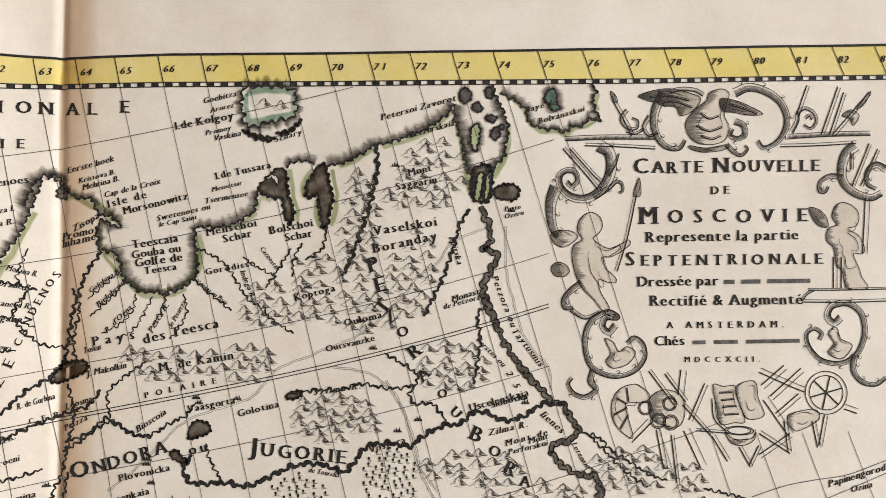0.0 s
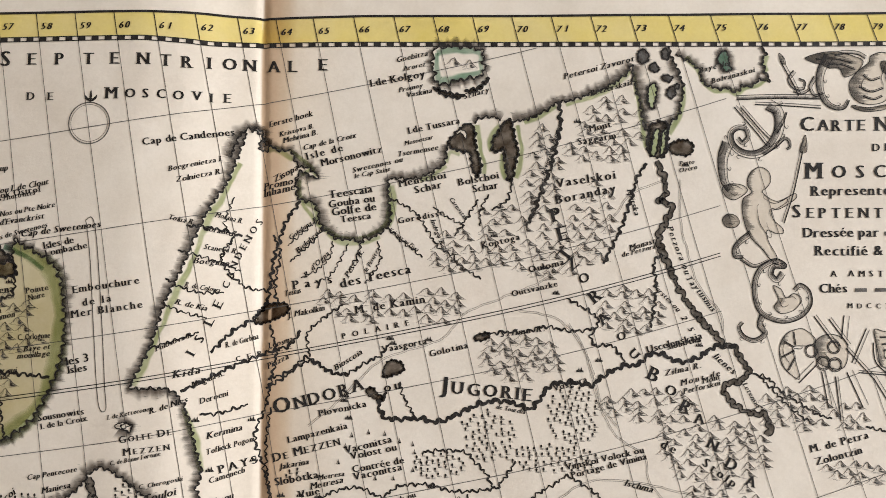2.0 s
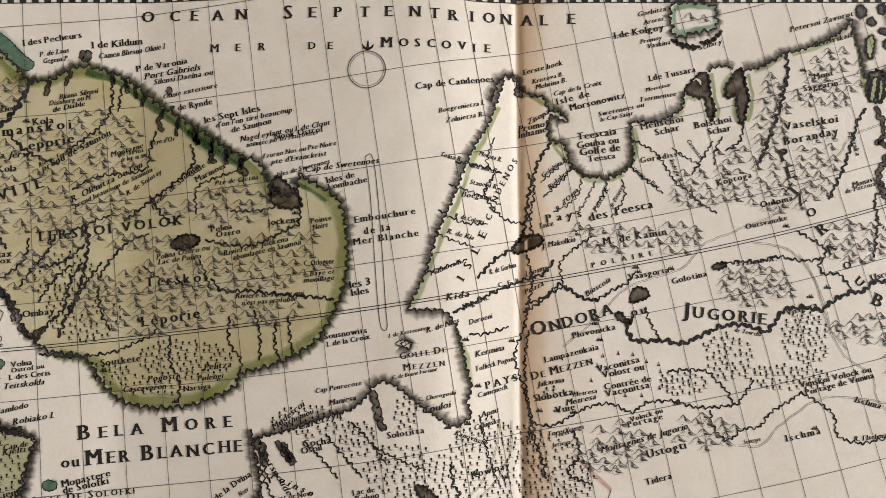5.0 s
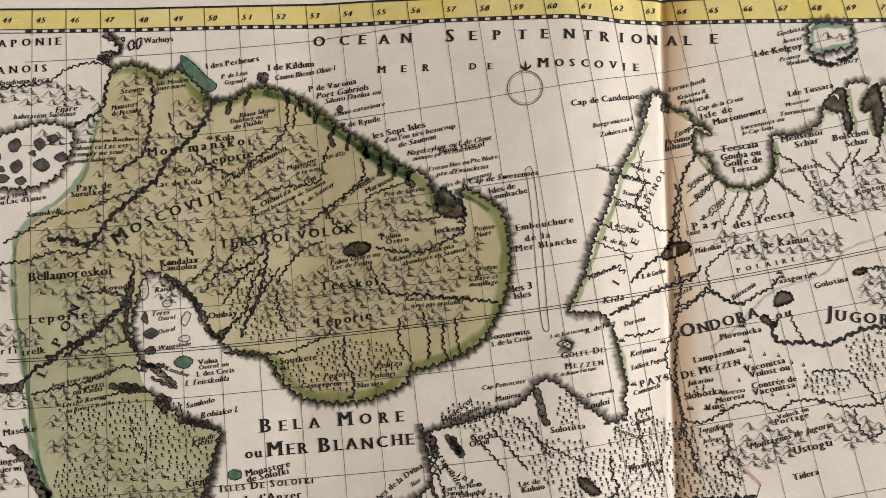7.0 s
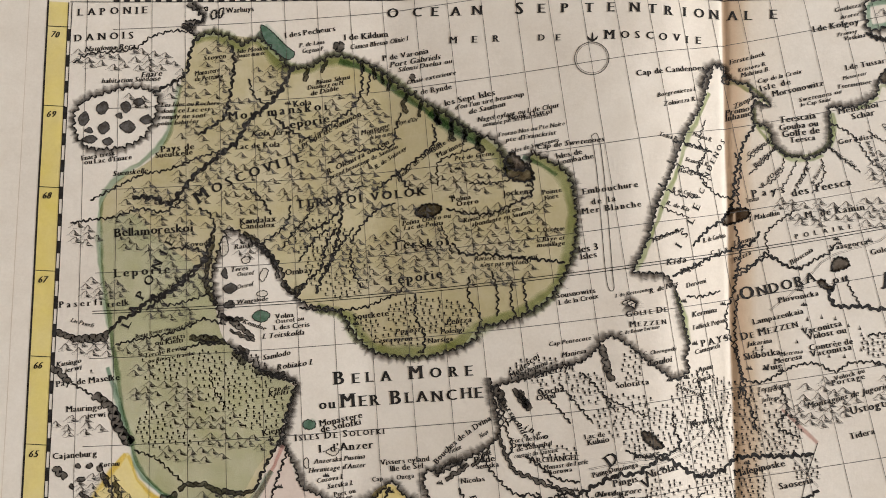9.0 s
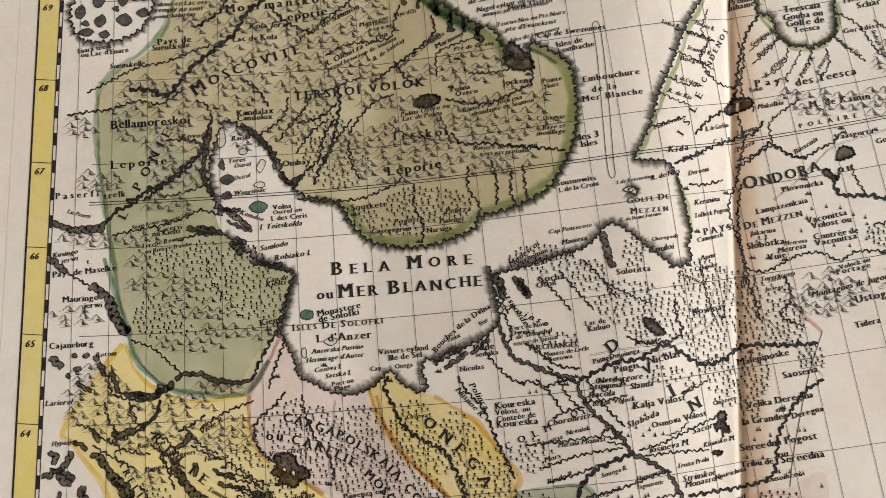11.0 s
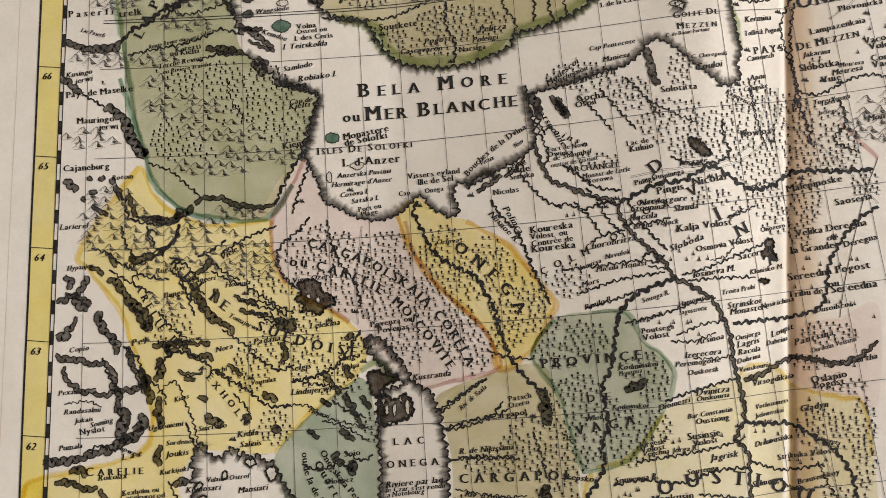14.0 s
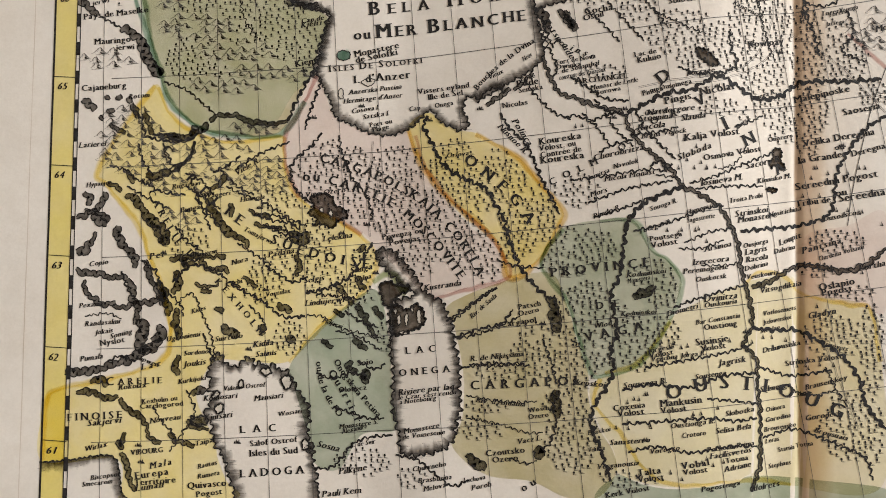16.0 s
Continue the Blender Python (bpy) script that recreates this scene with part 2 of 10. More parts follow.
def coast(text, side, jag=1, far=3.9):
    """A shore: a ragged line, fine level hatching on the water, and the grey that the hatching makes."""
    p = points(text)
    shut = bool(np.allclose(p[0], p[-1]))
    p = wiggle(smooth(p, 0.25, shut), (0.22, 0.36, 0.52)[jag], (2.2, 2.6, 3.1)[jag], RNG)
    line = Sheaf()
    k = len(p)
    line.stroke(p, 0.5 + 0.2 * np.sin(np.arange(k) * 0.9) + 0.1 * RNG.random(k))
    shore = part("coastline", line.mesh("coastline", INK, 0.13), map_sheet)
    n = sides(p) * side
    soft = np.array([n[max(0, i - 12) : i + 13].mean(0) for i in range(k)])
    reach = far * (1 + 0.18 * np.sin(np.arange(k) * 0.05) + 0.09 * np.sin(np.arange(k) * 0.21))
    s = Sheaf()
    rows = [p + soft * (reach * f)[:, None] for f in (0.0, 0.22, 0.5, 1.0)]
    s.strip(rows, (1.0, 0.9, 0.6, 0.0))
    part("water_shading", s.mesh("water_shading", SEA_SHADE, 0.07), shore)
    h = Sheaf()
    for i in range(0, k, 2):
        a = p[i]
        r = reach[i] * RNG.uniform(0.25, 0.95)
        if abs(n[i, 0]) > 0.35:
            b = a + np.array([np.sign(n[i, 0]) * r, 0.05 * r])
        else:
            b = a + (RNG.choice((-1, 1)) * 1.1 * RNG.uniform(0.6, 1.1), 0.05)
            a, b = a + soft[i] * r, b + soft[i] * r
        h.stroke(np.array([a, (a + b) / 2, b]), [0.11, 0.08, 0.03])
    part("hatching", h.mesh("hatching", INK_GREY, 0.11), shore)


def wash(text, tint):
    p = smooth(np.vstack([points(text), points(text)[:1]]), 1.0, True)
    part("colour_wash", filled("colour_wash", p[:-1], WASH[tint], WASH_LIFT[tint]), map_sheet)


WASH_LIFT = {"green": 0.03, "sage": 0.034, "sea": 0.038, "yellow": 0.042, "gold": 0.046, "pink": 0.05, "straw": 0.054, "mist": 0.058}


def edge_wash(text, tint, w):
    p = wiggle(smooth(points(text), 0.6), 0.15, 9.0, RNG)
    sd = sides(p) * (w / 2 * (1 + 0.25 * np.sin(np.arange(len(p)) * 0.13 + RNG.uniform(0, 6))))[:, None]
    s = Sheaf()
    s.strip([p + sd, p + sd * 0.45, p - sd * 0.45, p - sd], (0.0, 0.9, 0.9, 0.0))
    part("tinted_edge", s.mesh("tinted_edge", EDGE[tint], WASH_LIFT[tint] + 0.028), map_sheet)


def road(text):
    p = wiggle(smooth(points(text), 0.5), 0.12, 8.0, RNG)
    sd = sides(p) * 0.28
    s = Sheaf()
    s.stroke(p + sd, np.full(len(p), 0.12))
    s.stroke(p - sd, np.full(len(p), 0.12))
    part("road_line", s.mesh("road_line", INK_GREY, 0.10), map_sheet)


def thin(text):
    p = smooth(points(text), 0.5)
    s = Sheaf()
    s.stroke(p, np.full(len(p), 0.3))
    part("fine_line", s.mesh("fine_line", INK_GREY, 0.10), map_sheet)


def scatter(cx, cy, rx, ry, n, gap, lead=0.62, clear=2.2):
    """Places with even gaps inside an ellipse, clear of the lettering."""
    out = []
    keep = np.vstack(KEEP) - (cx, cy)
    keep = keep[(np.abs(keep[:, 0]) < rx + 4) & (np.abs(keep[:, 1]) < ry + 4)]
    for _ in range(n * 14):
        a, r = RNG.uniform(0, 6.283), RNG.random() ** 0.5
        q = np.array([rx * r * np.cos(a), ry * r * np.sin(a)])
        if len(keep) and (np.abs(keep - q - (0, 0.6)) / (1.25, 1.0)).max(1).min() < clear * 0.72:
            continue
        if all(abs(q[0] - o[0]) > gap or abs(q[1] - o[1]) > gap * lead for o in out):
            out.append(q)
        if len(out) == n:
            break
    return sorted(out, key=lambda q: -q[1])


def hill_symbol(s, c, w, hh):
    """One engraved mound: a pale side under a thin bowed line, a closely hatched shadow side, level strokes at its foot."""
    peak = c + (w * RNG.uniform(-0.12, 0.1), hh)
    left = smooth([c - (w, 0), c + (-w * 0.66, hh * 0.24), c + (-w * 0.3, hh * 0.74), peak], 0.3)
    right = smooth([peak, c + (w * 0.34, hh * 0.55), c + (w * 0.62, hh * 0.3), c + (w * 1.05, 0.02)], 0.3)
    ridge = smooth([peak, c + (w * 0.1, hh * 0.5), c + (w * RNG.uniform(-0.05, 0.15), hh * 0.22), c + (w * 0.28, 0.0)], 0.3)
    s.stroke(left, np.linspace(0.09, 0.22, len(left)))
    s.stroke(right, np.linspace(0.24, 0.1, len(right)))
    for f in np.linspace(0.03, 0.97, 10):
        a, b = ridge[int(f * (len(ridge) - 1))], right[int(min(1, f * RNG.uniform(0.85, 1.1)) * (len(right) - 1))]
        s.stroke(np.array([a, (a + b) / 2 - (0, 0.06), b]), [0.25, 0.22, 0.07])
    for f in (0.45, 0.62, 0.8):
        a = left[int(f * (len(left) - 1))]
        s.stroke(np.array([a, a + (0.25, -hh * 0.14), a + (0.3, -hh * RNG.uniform(0.25, 0.4))]), [0.11, 0.1, 0.03])
    for f in range(3):
        a = c + (RNG.uniform(-w, w * 0.4), -0.1 - 0.2 * f)
        s.stroke(np.array([a, a + (RNG.uniform(1.0, 2.4), 0.03)]), [0.1, 0.05])


MOUNDS = []


def hills(cx, cy, rx, ry, n):
    s = Sheaf()
    for q in scatter(cx, cy, rx, ry, int(n * 3.2), 4.0, 0.56, 2.0):
        c = q + (cx, cy)
        if any(abs(c[0] - o[0]) < 3.8 and abs(c[1] - o[1]) < 2.1 for o in MOUNDS):
            continue
        MOUNDS.append(c)
        hill_symbol(s, c, RNG.uniform(2.7, 3.7), RNG.uniform(2.2, 3.1))
    if s.v:
        tagged(part("mountain_range", s.mesh("mountain_range", HILL_INK, 0.12), map_sheet), kind="stuff")


TREES = []


def forest(cx, cy, rx, ry, n):
    """Small round-headed trees, each with a trunk and the level strokes of its shade."""
    s = Sheaf()
    for q in scatter(cx, cy, rx, ry, int(n * 3.2), 1.9, 0.78, 1.5):
        c, hh = q + (cx, cy), RNG.uniform(1.25, 1.6)
        if any(abs(c[0] - o[0]) < 1.75 and abs(c[1] - o[1]) < 1.4 for o in TREES) or any(abs(c[0] - o[0]) < 2.6 and -0.8 < c[1] - o[1] < 2.2 for o in MOUNDS):
            continue
        TREES.append(c)
        a = RNG.uniform(-0.15, 0.15)
        s.stroke(np.array([c, c + (a * 0.4, hh * 0.45)]), [0.2, 0.24])
        s.stroke(np.array([c + (a * 0.4, hh * 0.36), c + (a * 0.6, hh * 0.52), c + (a, hh * 0.8), c + (a * 1.2, hh)]), [0.4, 0.76, 0.72, 0.26])
        s.stroke(np.array([c + (-0.3, 0), c + (0.5, -0.03), c + (1.5, 0.02)]), [0.1, 0.17, 0.04])
        s.stroke(np.array([c + (0.2, 0.28), c + (1.1, 0.3)]), [0.14, 0.04])
    if not s.v:
        return
    tagged(part("woodland", s.mesh("woodland", INK, 0.12), map_sheet), kind="stuff")


def tents(text):
    for c in points(text):
        s = Sheaf()
        s.stroke(np.array([c - (0.55, 0), c + (0, 1.3)]), [0.14, 0.12])
        s.stroke(np.array([c + (0, 1.3), c + (0.55, 0)]), [0.2, 0.3])
        s.stroke(np.array([c - (0.6, 0), c + (0.65, 0)]), [0.16, 0.16])
        s.stroke(np.array([c + (0.1, 0.05), c + (0.12, 0.8)]), [0.5, 0.1])
        s.stroke(np.array([c + (0, 1.3), c + (0, 1.75)]), [0.16, 0.1])
        part("settlement_symbol", s.mesh("settlement_symbol", INK, 0.13), map_sheet)


def towns(text):
    for c in points(text):
        s = Sheaf()
        for dx, w, hh in ((-1.0, 0.5, 0.8), (-0.4, 0.42, 1.5), (0.1, 0.5, 1.0), (0.6, 0.4, 1.7), (1.05, 0.45, 0.7)):
            b = c + (dx, 0)
            s.stroke(np.array([b, b + (0, hh * 0.7), b + (0, hh * 0.72), b + (0, hh)]), [w, w, w * 0.6, 0.05])
        s.stroke(np.array([c - (1.4, 0.05), c + (1.5, -0.02)]), [0.2, 0.15])
        part("town_symbol", s.mesh("town_symbol", INK, 0.13), map_sheet)


def ring(x, y, r):
    a = np.linspace(0, 2 * np.pi, 90)
    for q, w in ((r, 0.36), (r - 0.75, 0.16)):
        s = Sheaf()
        s.stroke(np.c_[x + q * np.cos(a), y + q * np.sin(a)], np.full(90, w))
        part("compass_ring", s.mesh("compass_ring", INK_GREY, 0.12), map_sheet)
    s = Sheaf()  # the lily that marks north
    for dx in (-1, 0, 1):
        s.stroke(smooth([(x, y + r + 0.3), (x + dx * 1.6, y + r + 1.6), (x + dx * 2.2, y + r + 2.8 + 1.6 * (dx == 0))], 0.3), 0.9 * np.sin(np.linspace(0.3, 3.0, len(smooth([(x, y + r + 0.3), (x + dx * 1.6, y + r + 1.6), (x + dx * 2.2, y + r + 2.8 + 1.6 * (dx == 0))], 0.3)))))
    s.stroke(np.array([(x - 1.6, y + r + 1.3), (x + 1.6, y + r + 1.3)]), [0.45, 0.45])
    part("north_mark", s.mesh("north_mark", INK, 0.12), map_sheet)


# ---- lettering ----
GLYPHS = {}
SERIF = {"feet": "ABDEFHIKLMNPRTUXYhiklmnprfxdu", "heads": "BDEFHIKLMNPRUVWXYZvwx"}


def glyph(ch):
    """Outline faces of a letter: thinned, then doubled sideways so that upright stems are heavier than bars, with slab serifs on the stems."""
    if ch in GLYPHS:
        return GLYPHS[ch]
    cu = bpy.data.curves.new("letter", "FONT")
    cu.body, cu.size, cu.resolution_u, cu.offset = ch, 1.0, 2, -0.012
    ob = new("letter", cu)
    ev = ob.evaluated_get(bpy.context.evaluated_depsgraph_get())
    me = ev.to_mesh()
    v = np.array([w.co[:2] for w in me.vertices]).reshape(-1, 2)
    f = [list(p.vertices) for p in me.polygons]
    ev.to_mesh_clear()
    bpy.data.objects.remove(ob)
    bpy.data.curves.remove(cu)
    if not len(v):
        GLYPHS[ch] = (np.zeros((0, 2)), [], 0.0)
        return GLYPHS[ch]
    v[:, 0] -= v[:, 0].min()
    lo, hi, wd = v[:, 1].min(), v[:, 1].max(), v[:, 0].max()
    vs = [v, v + (0.05, 0), v + (0.1, 0)]
    fs = [[i + j * len(v) for i in q] for j in range(3) for q in f]
    n = 3 * len(v)

    def slab(cx, y, half):
        nonlocal n
        vs.append(np.array([(cx - half, y), (cx + half, y), (cx + half, y + 0.045), (cx - half, y + 0.045)]))
        fs.append([n, n + 1, n + 2, n + 3])
        n += 4

    low, top = v[v[:, 1] < lo + 0.03, 0] if lo > -0.05 else v[np.abs(v[:, 1]) < 0.03, 0], v[v[:, 1] > hi - 0.03, 0]
    for key, xs, y in (("feet", low, 0.0), ("heads", top, hi - 0.045)):
        if ch in SERIF[key] and len(xs):
            xs = np.sort(xs)
            for g in np.split(xs, np.where(np.diff(xs) > 0.16)[0] + 1):
                slab(g.mean() + 0.045, y, (g.max() - g.min()) / 2 * (0.55 if g.max() - g.min() > 0.3 else 1) + 0.12)
    GLYPHS[ch] = (np.vstack(vs), fs, wd + 0.1)
    return GLYPHS[ch]


CAP = 0.73


def word(text, style, line, height):
    """Engraved lettering along a straight or bowed base line, spread to fill it. height: of the capitals."""
    p = points(line)
    if len(p) == 3:  # the line passes through its middle point
        t = np.linspace(0, 1, 40)[:, None]
        p = (1 - t) * (1 - 2 * t) * p[0] + 4 * t * (1 - t) * p[1] + t * (2 * t - 1) * p[2]
    acc = np.r_[0, np.cumsum(np.linalg.norm(np.diff(p, axis=0), axis=1))]
    sizes, fat = [], 1.0
    for i, ch in enumerate(text):
        first = i == 0 or text[i - 1] == " "
        sizes.append(height / CAP * (1.3 if style == "sc" and first else 1.0))
    grow = 1.0
    if style in ("rom", "ita"):
        grow = float(np.clip(acc[-1] / sum(0.3 * z if c == " " else (glyph(c)[2] + 0.06) * z for c, z in zip(text, sizes)), 1.0, 1.32)) if style != "num" else 1.0
    sizes = [z * grow for z in sizes]
    wid = [0.3 * z if c == " " else (glyph(c)[2] + 0.06) * z for c, z in zip(text, sizes)]
    spare = (acc[-1] - sum(wid)) / max(1, len(text) - 1)
    squeeze = 1.0
    if spare < -0.02 * height and len(text) > 1:
        squeeze, spare = max(0.6, acc[-1] / sum(wid)), 0.0
    vs, fs, n, at = [], [], 0, 0.0
    for ch, z, w in zip(text, sizes, wid):
        v, f, gw = glyph(ch)
        if len(v):
            q = v * z
            if style in ("ita", "num"):
                q = np.c_[q[:, 0] + 0.3 * q[:, 1], q[:, 1]]
            q[:, 0] *= squeeze
            mid = at + gw * z * squeeze / 2
            o = np.array([np.interp(mid, acc, p[:, 0]), np.interp(mid, acc, p[:, 1])])
            e0 = np.array([np.interp(min(mid + 0.5, acc[-1]), acc, p[:, 0]), np.interp(min(mid + 0.5, acc[-1]), acc, p[:, 1])])
            e1 = np.array([np.interp(max(mid - 0.5, 0), acc, p[:, 0]), np.interp(max(mid - 0.5, 0), acc, p[:, 1])])
            d = (e0 - e1) / (np.linalg.norm(e0 - e1) + 1e-9)
            q[:, 0] -= gw * z * squeeze / 2
            q = q @ np.array([d, (-d[1], d[0])]) + o + RNG.normal(0, 0.02 * height, 2)
            vs.append(q)
            fs += [[i + n for i in face] for face in f]
            n += len(q)
        at += w * squeeze + spare
    KEEP.append(np.c_[np.interp(np.arange(0, acc[-1], 0.9), acc, p[:, 0]), np.interp(np.arange(0, acc[-1], 0.9), acc, p[:, 1]) + height * 0.45])
    me = bpy.data.meshes.new("lettering")
    me.from_pydata(drape(np.vstack(vs), 0.14).tolist(), [], fs)
    me.materials.append(INK)
    part("lettering", me, map_sheet)


def bars(line, height):
    """A name that is not lettered: plain bars of its size."""
    a, b = points(line)
    s = Sheaf()
    up = np.array([-(b - a)[1], (b - a)[0]]) / np.linalg.norm(b - a) * height / 2
    for f0, f1 in ((0.0, 0.12), (0.2, 0.42), (0.5, 1.0)):
        s.stroke(smooth([a + (b - a) * f0 + up, a + (b - a) * f1 + up], 0.8), np.full(len(smooth([a + (b - a) * f0 + up, a + (b - a) * f1 + up], 0.8)), height * 0.62))
    part("name_bar", s.mesh("name_bar", INK_GREY, 0.14), map_sheet)


# ---- the room and the table ----
def box_mesh(name, lo, hi, mat, bevel=0.0):
    bm = bmesh.new()
    bmesh.ops.create_cube(bm, size=1.0)
    lo, hi = Vector(lo), Vector(hi)
    for v in bm.verts:
        v.co = Vector(((lo[i] + hi[i]) / 2 + v.co[i] * (hi[i] - lo[i]) for i in range(3)))
    if bevel:
        bmesh.ops.bevel(bm, geom=bm.edges[:], offset=bevel, segments=2, affect="EDGES")
    me = bpy.data.meshes.new(name)
    bm.to_mesh(me)
    bm.free()
    me.materials.append(mat)
    return me


def plain(name, a, b, scale, rough):
    m, nt, bs = material(name)
    n = noise_node(nt, scale, 5, 0.6, nt.nodes.new("ShaderNodeTexCoord").outputs["Object"])
    link(nt, ramp(nt, n.outputs[0], [(0.35, a), (0.65, b)]).outputs[0], bs.inputs["Base Color"])
    bs.inputs["Roughness"].default_value = rough
    return m


WALL = plain("warm_wall_paint", (0.46, 0.435, 0.39), (0.50, 0.47, 0.425), 6.0, 0.8)
WOOD = plain("table_wood", (0.16, 0.09, 0.05), (0.24, 0.14, 0.08), 12.0, 0.45)
BOARD = plain("floor_boards", (0.22, 0.14, 0.09), (0.3, 0.2, 0.13), 5.0, 0.5)
for nm, lo, hi, mt in (("floor", (-2, -2, -0.81), (4, 2.4, -0.76), BOARD), ("ceiling", (-2.1, -2.1, 1.95), (4.1, 2.5, 2.05), WALL),
                       ("wall_west", (-2.1, -2, -0.76), (-2, 2.4, 1.95), WALL), ("wall_north", (-2.1, 2.4, -0.76), (4.1, 2.5, 1.95), WALL),
                       ("wall_south", (-2.1, -2.1, -0.76), (4.1, -2, 1.95), WALL)):
    tagged(new(nm, box_mesh(nm, lo, hi, mt)), "plain " + nm.split("_")[0] + " closing the room round the table", nm.split("_")[0], kind="structure")
east = tagged(new("wall_east"), "plain wall with a window opening that lets daylight in", "wall", kind="structure")
for lo, hi in (((4, -2, -0.76), (4.1, 0.0, 1.95)), ((4, 2.1, -0.76), (4.1, 2.4, 1.95)), ((4, 0.0, -0.76), (4.1, 2.1, 0.85)), ((4, 0.0, 1.9), (4.1, 2.1, 1.95))):
    part("wall_panel", box_mesh("wall_panel", lo, hi, WALL), east)
table = tagged(new("table"), "dark wooden table under the map sheet", "table")
part("tabletop", box_mesh("tabletop", (-0.6, -0.55, -0.0336), (0.6, 0.2, -0.0056), WOOD, 0.003), table)
for x in (-0.54, 0.54):
    for y in (-0.49, 0.14):
        part("leg", box_mesh("leg", (x - 0.025, y - 0.025, -0.76), (x + 0.025, y + 0.025, -0.0336), WOOD, 0.003), table)

# ---- the paper ----
gx, gy = np.arange(-330, 331, 1.0), np.arange(-470, 66, 5.0)
nx, ny = len(gx), len(gy)
me = bpy.data.meshes.new("paper")
co = drape(np.array([(x, y) for y in gy for x in gx]), 0.0)
me.from_pydata(co.tolist(), [], [(r * nx + c, r * nx + c + 1, (r + 1) * nx + c + 1, (r + 1) * nx + c) for r in range(ny - 1) for c in range(nx - 1)])
me.materials.append(PAPER)
me.polygons.foreach_set("use_smooth", [True] * len(me.polygons))
paper = part("paper", me, map_sheet, "cream laid paper with a browned middle fold")



# ---- engraved ornament ----
SHAPE_TONE = glaze_material("figure_tone", (0.90, 0.885, 0.86), 1.0, False, 260.0)
SHAPE_DEEP = glaze_material("dark_figure_tone", (0.70, 0.675, 0.64), 1.0, False, 260.0)

def ornament(parent, name, text, w0, w1=None, shade=0.5):
    """A bent band of scrollwork: two outlines, hatched across on its darker edge."""
    p = smooth(points(text), 0.4)
    k = len(p)
    w = np.linspace(w0, w1 if w1 is not None else w0, k) / 2
    sd = sides(p)
    s = Sheaf()
    s.stroke(p + sd * w[:, None], np.full(k, 0.22))
    s.stroke(p - sd * w[:, None], np.full(k, 0.34))
    for i in range(1, k - 1):
        a, b = p[i] - sd[i] * w[i], p[i] - sd[i] * w[i] * (1 - 2 * shade * RNG.uniform(0.6, 1.1))
        s.stroke(np.array([a, (a + b) / 2, b]), [0.2, 0.16, 0.06])
    tone = Sheaf()
    tone.ribbon(p - sd * w[:, None], p + sd * w[:, None] * 0.5, 0.8, 0.1)
    part("tone", tone.mesh("tone", SEA_SHADE, 0.07), parent)
    if w0 > 1.5:
        s.stroke(p + sd * w[:, None] * 0.35, 0.07 + 0.12 * np.sin(np.linspace(0, 3.14, k)))
        for i in range(8, k - 6, 17):  # curling leaf tips along the band
            t, o = p[i] + sd[i] * w[i], sd[i] * (0.9 + 0.35 * w[i])
            d = p[i + 1] - p[i - 1]
            tip = smooth([t, t + o * 0.6 + d * 1.2, t + o + d * 0.2, t + o * 0.7 - d * 0.5], 0.25)
            s.stroke(tip, np.linspace(0.32, 0.08, len(tip)))
    return part(name, s.mesh(name, INK, 0.12), parent)


def plain_shape(parent, name, text, dense=0.55):
    """A plain closed shape with level hatching that thins towards one side."""
    p = points(text)
    p = smooth(np.vstack([p, p[:1]]), 0.5, True)
    s = Sheaf()
    s.stroke(p, np.full(len(p), 0.26))
    part("tone", filled("tone", p[:-1], SHAPE_DEEP if dense > 0.7 else SHAPE_TONE, 0.065), parent)
    mid = p.mean(0)
    for f, at, run in ((0.7, 0.12, 0.3), (0.45, 0.55, 0.35)):
        i = (np.arange(int(len(p) * run)) + int(len(p) * at)) % len(p)
        q = mid + (p[i] - mid) * (f + 0.08 * np.sin(np.linspace(0, 6, len(i)))[:, None])
        if len(q) > 3:
            s.stroke(q, 0.08 + 0.16 * np.sin(np.linspace(0, 3.14, len(q))))
    for y in np.arange(p[:, 1].min() + 0.3, p[:, 1].max(), 0.34):
        a, b = p[:-1], p[1:]
        m = (a[:, 1] > y) != (b[:, 1] > y)
        x = np.sort(a[m, 0] + (y - a[m, 1]) * (b[m, 0] - a[m, 0]) / (b[m, 1] - a[m, 1]))
        for l, r in zip(x[::2], x[1::2]):
            e = l + (r - l) * dense * RNG.uniform(0.6, 1.2)
            s.stroke(np.array([(l, y), ((l + e) / 2, y + 0.05), (e, y)]), [0.2, 0.16, 0.05])
    return part(name, s.mesh(name, INK, 0.12), parent)


def rod(parent, name, text, w):
    p = smooth(points(text), 0.8)
    sd = sides(p) * w / 2
    s = Sheaf()
    s.stroke(p + sd, np.full(len(p), 0.2))
    s.stroke(p - sd, np.full(len(p), 0.42))
    return part(name, s.mesh(name, INK, 0.12), parent)


def hoop(parent, name, cx, cy, r, flat=1.0, spokes=0, w=0.3):
    t = np.linspace(0, 2 * np.pi, 60)
    s = Sheaf()
    for q in (1.0, 0.8):
        s.stroke(np.c_[cx + r * q * np.cos(t), cy + r * q * flat * np.sin(t)], np.full(60, w))
    for i in range(spokes):
        e = np.array([math.cos(i * 6.283 / spokes + 0.3), flat * math.sin(i * 6.283 / spokes + 0.3)]) * r * 0.8
        s.stroke(np.array([(cx, cy), (cx + e[0], cy + e[1])]), [w * 1.6, w * 1.6])
    return part(name, s.mesh(name, INK, 0.12), parent)


cartouche = part("cartouche", None, map_sheet, "engraved scrollwork cartouche with trophies round the map title")


GREY_WATER = glaze_material("water_grey", (0.30, 0.27, 0.24), 1.0, False, 300.0)


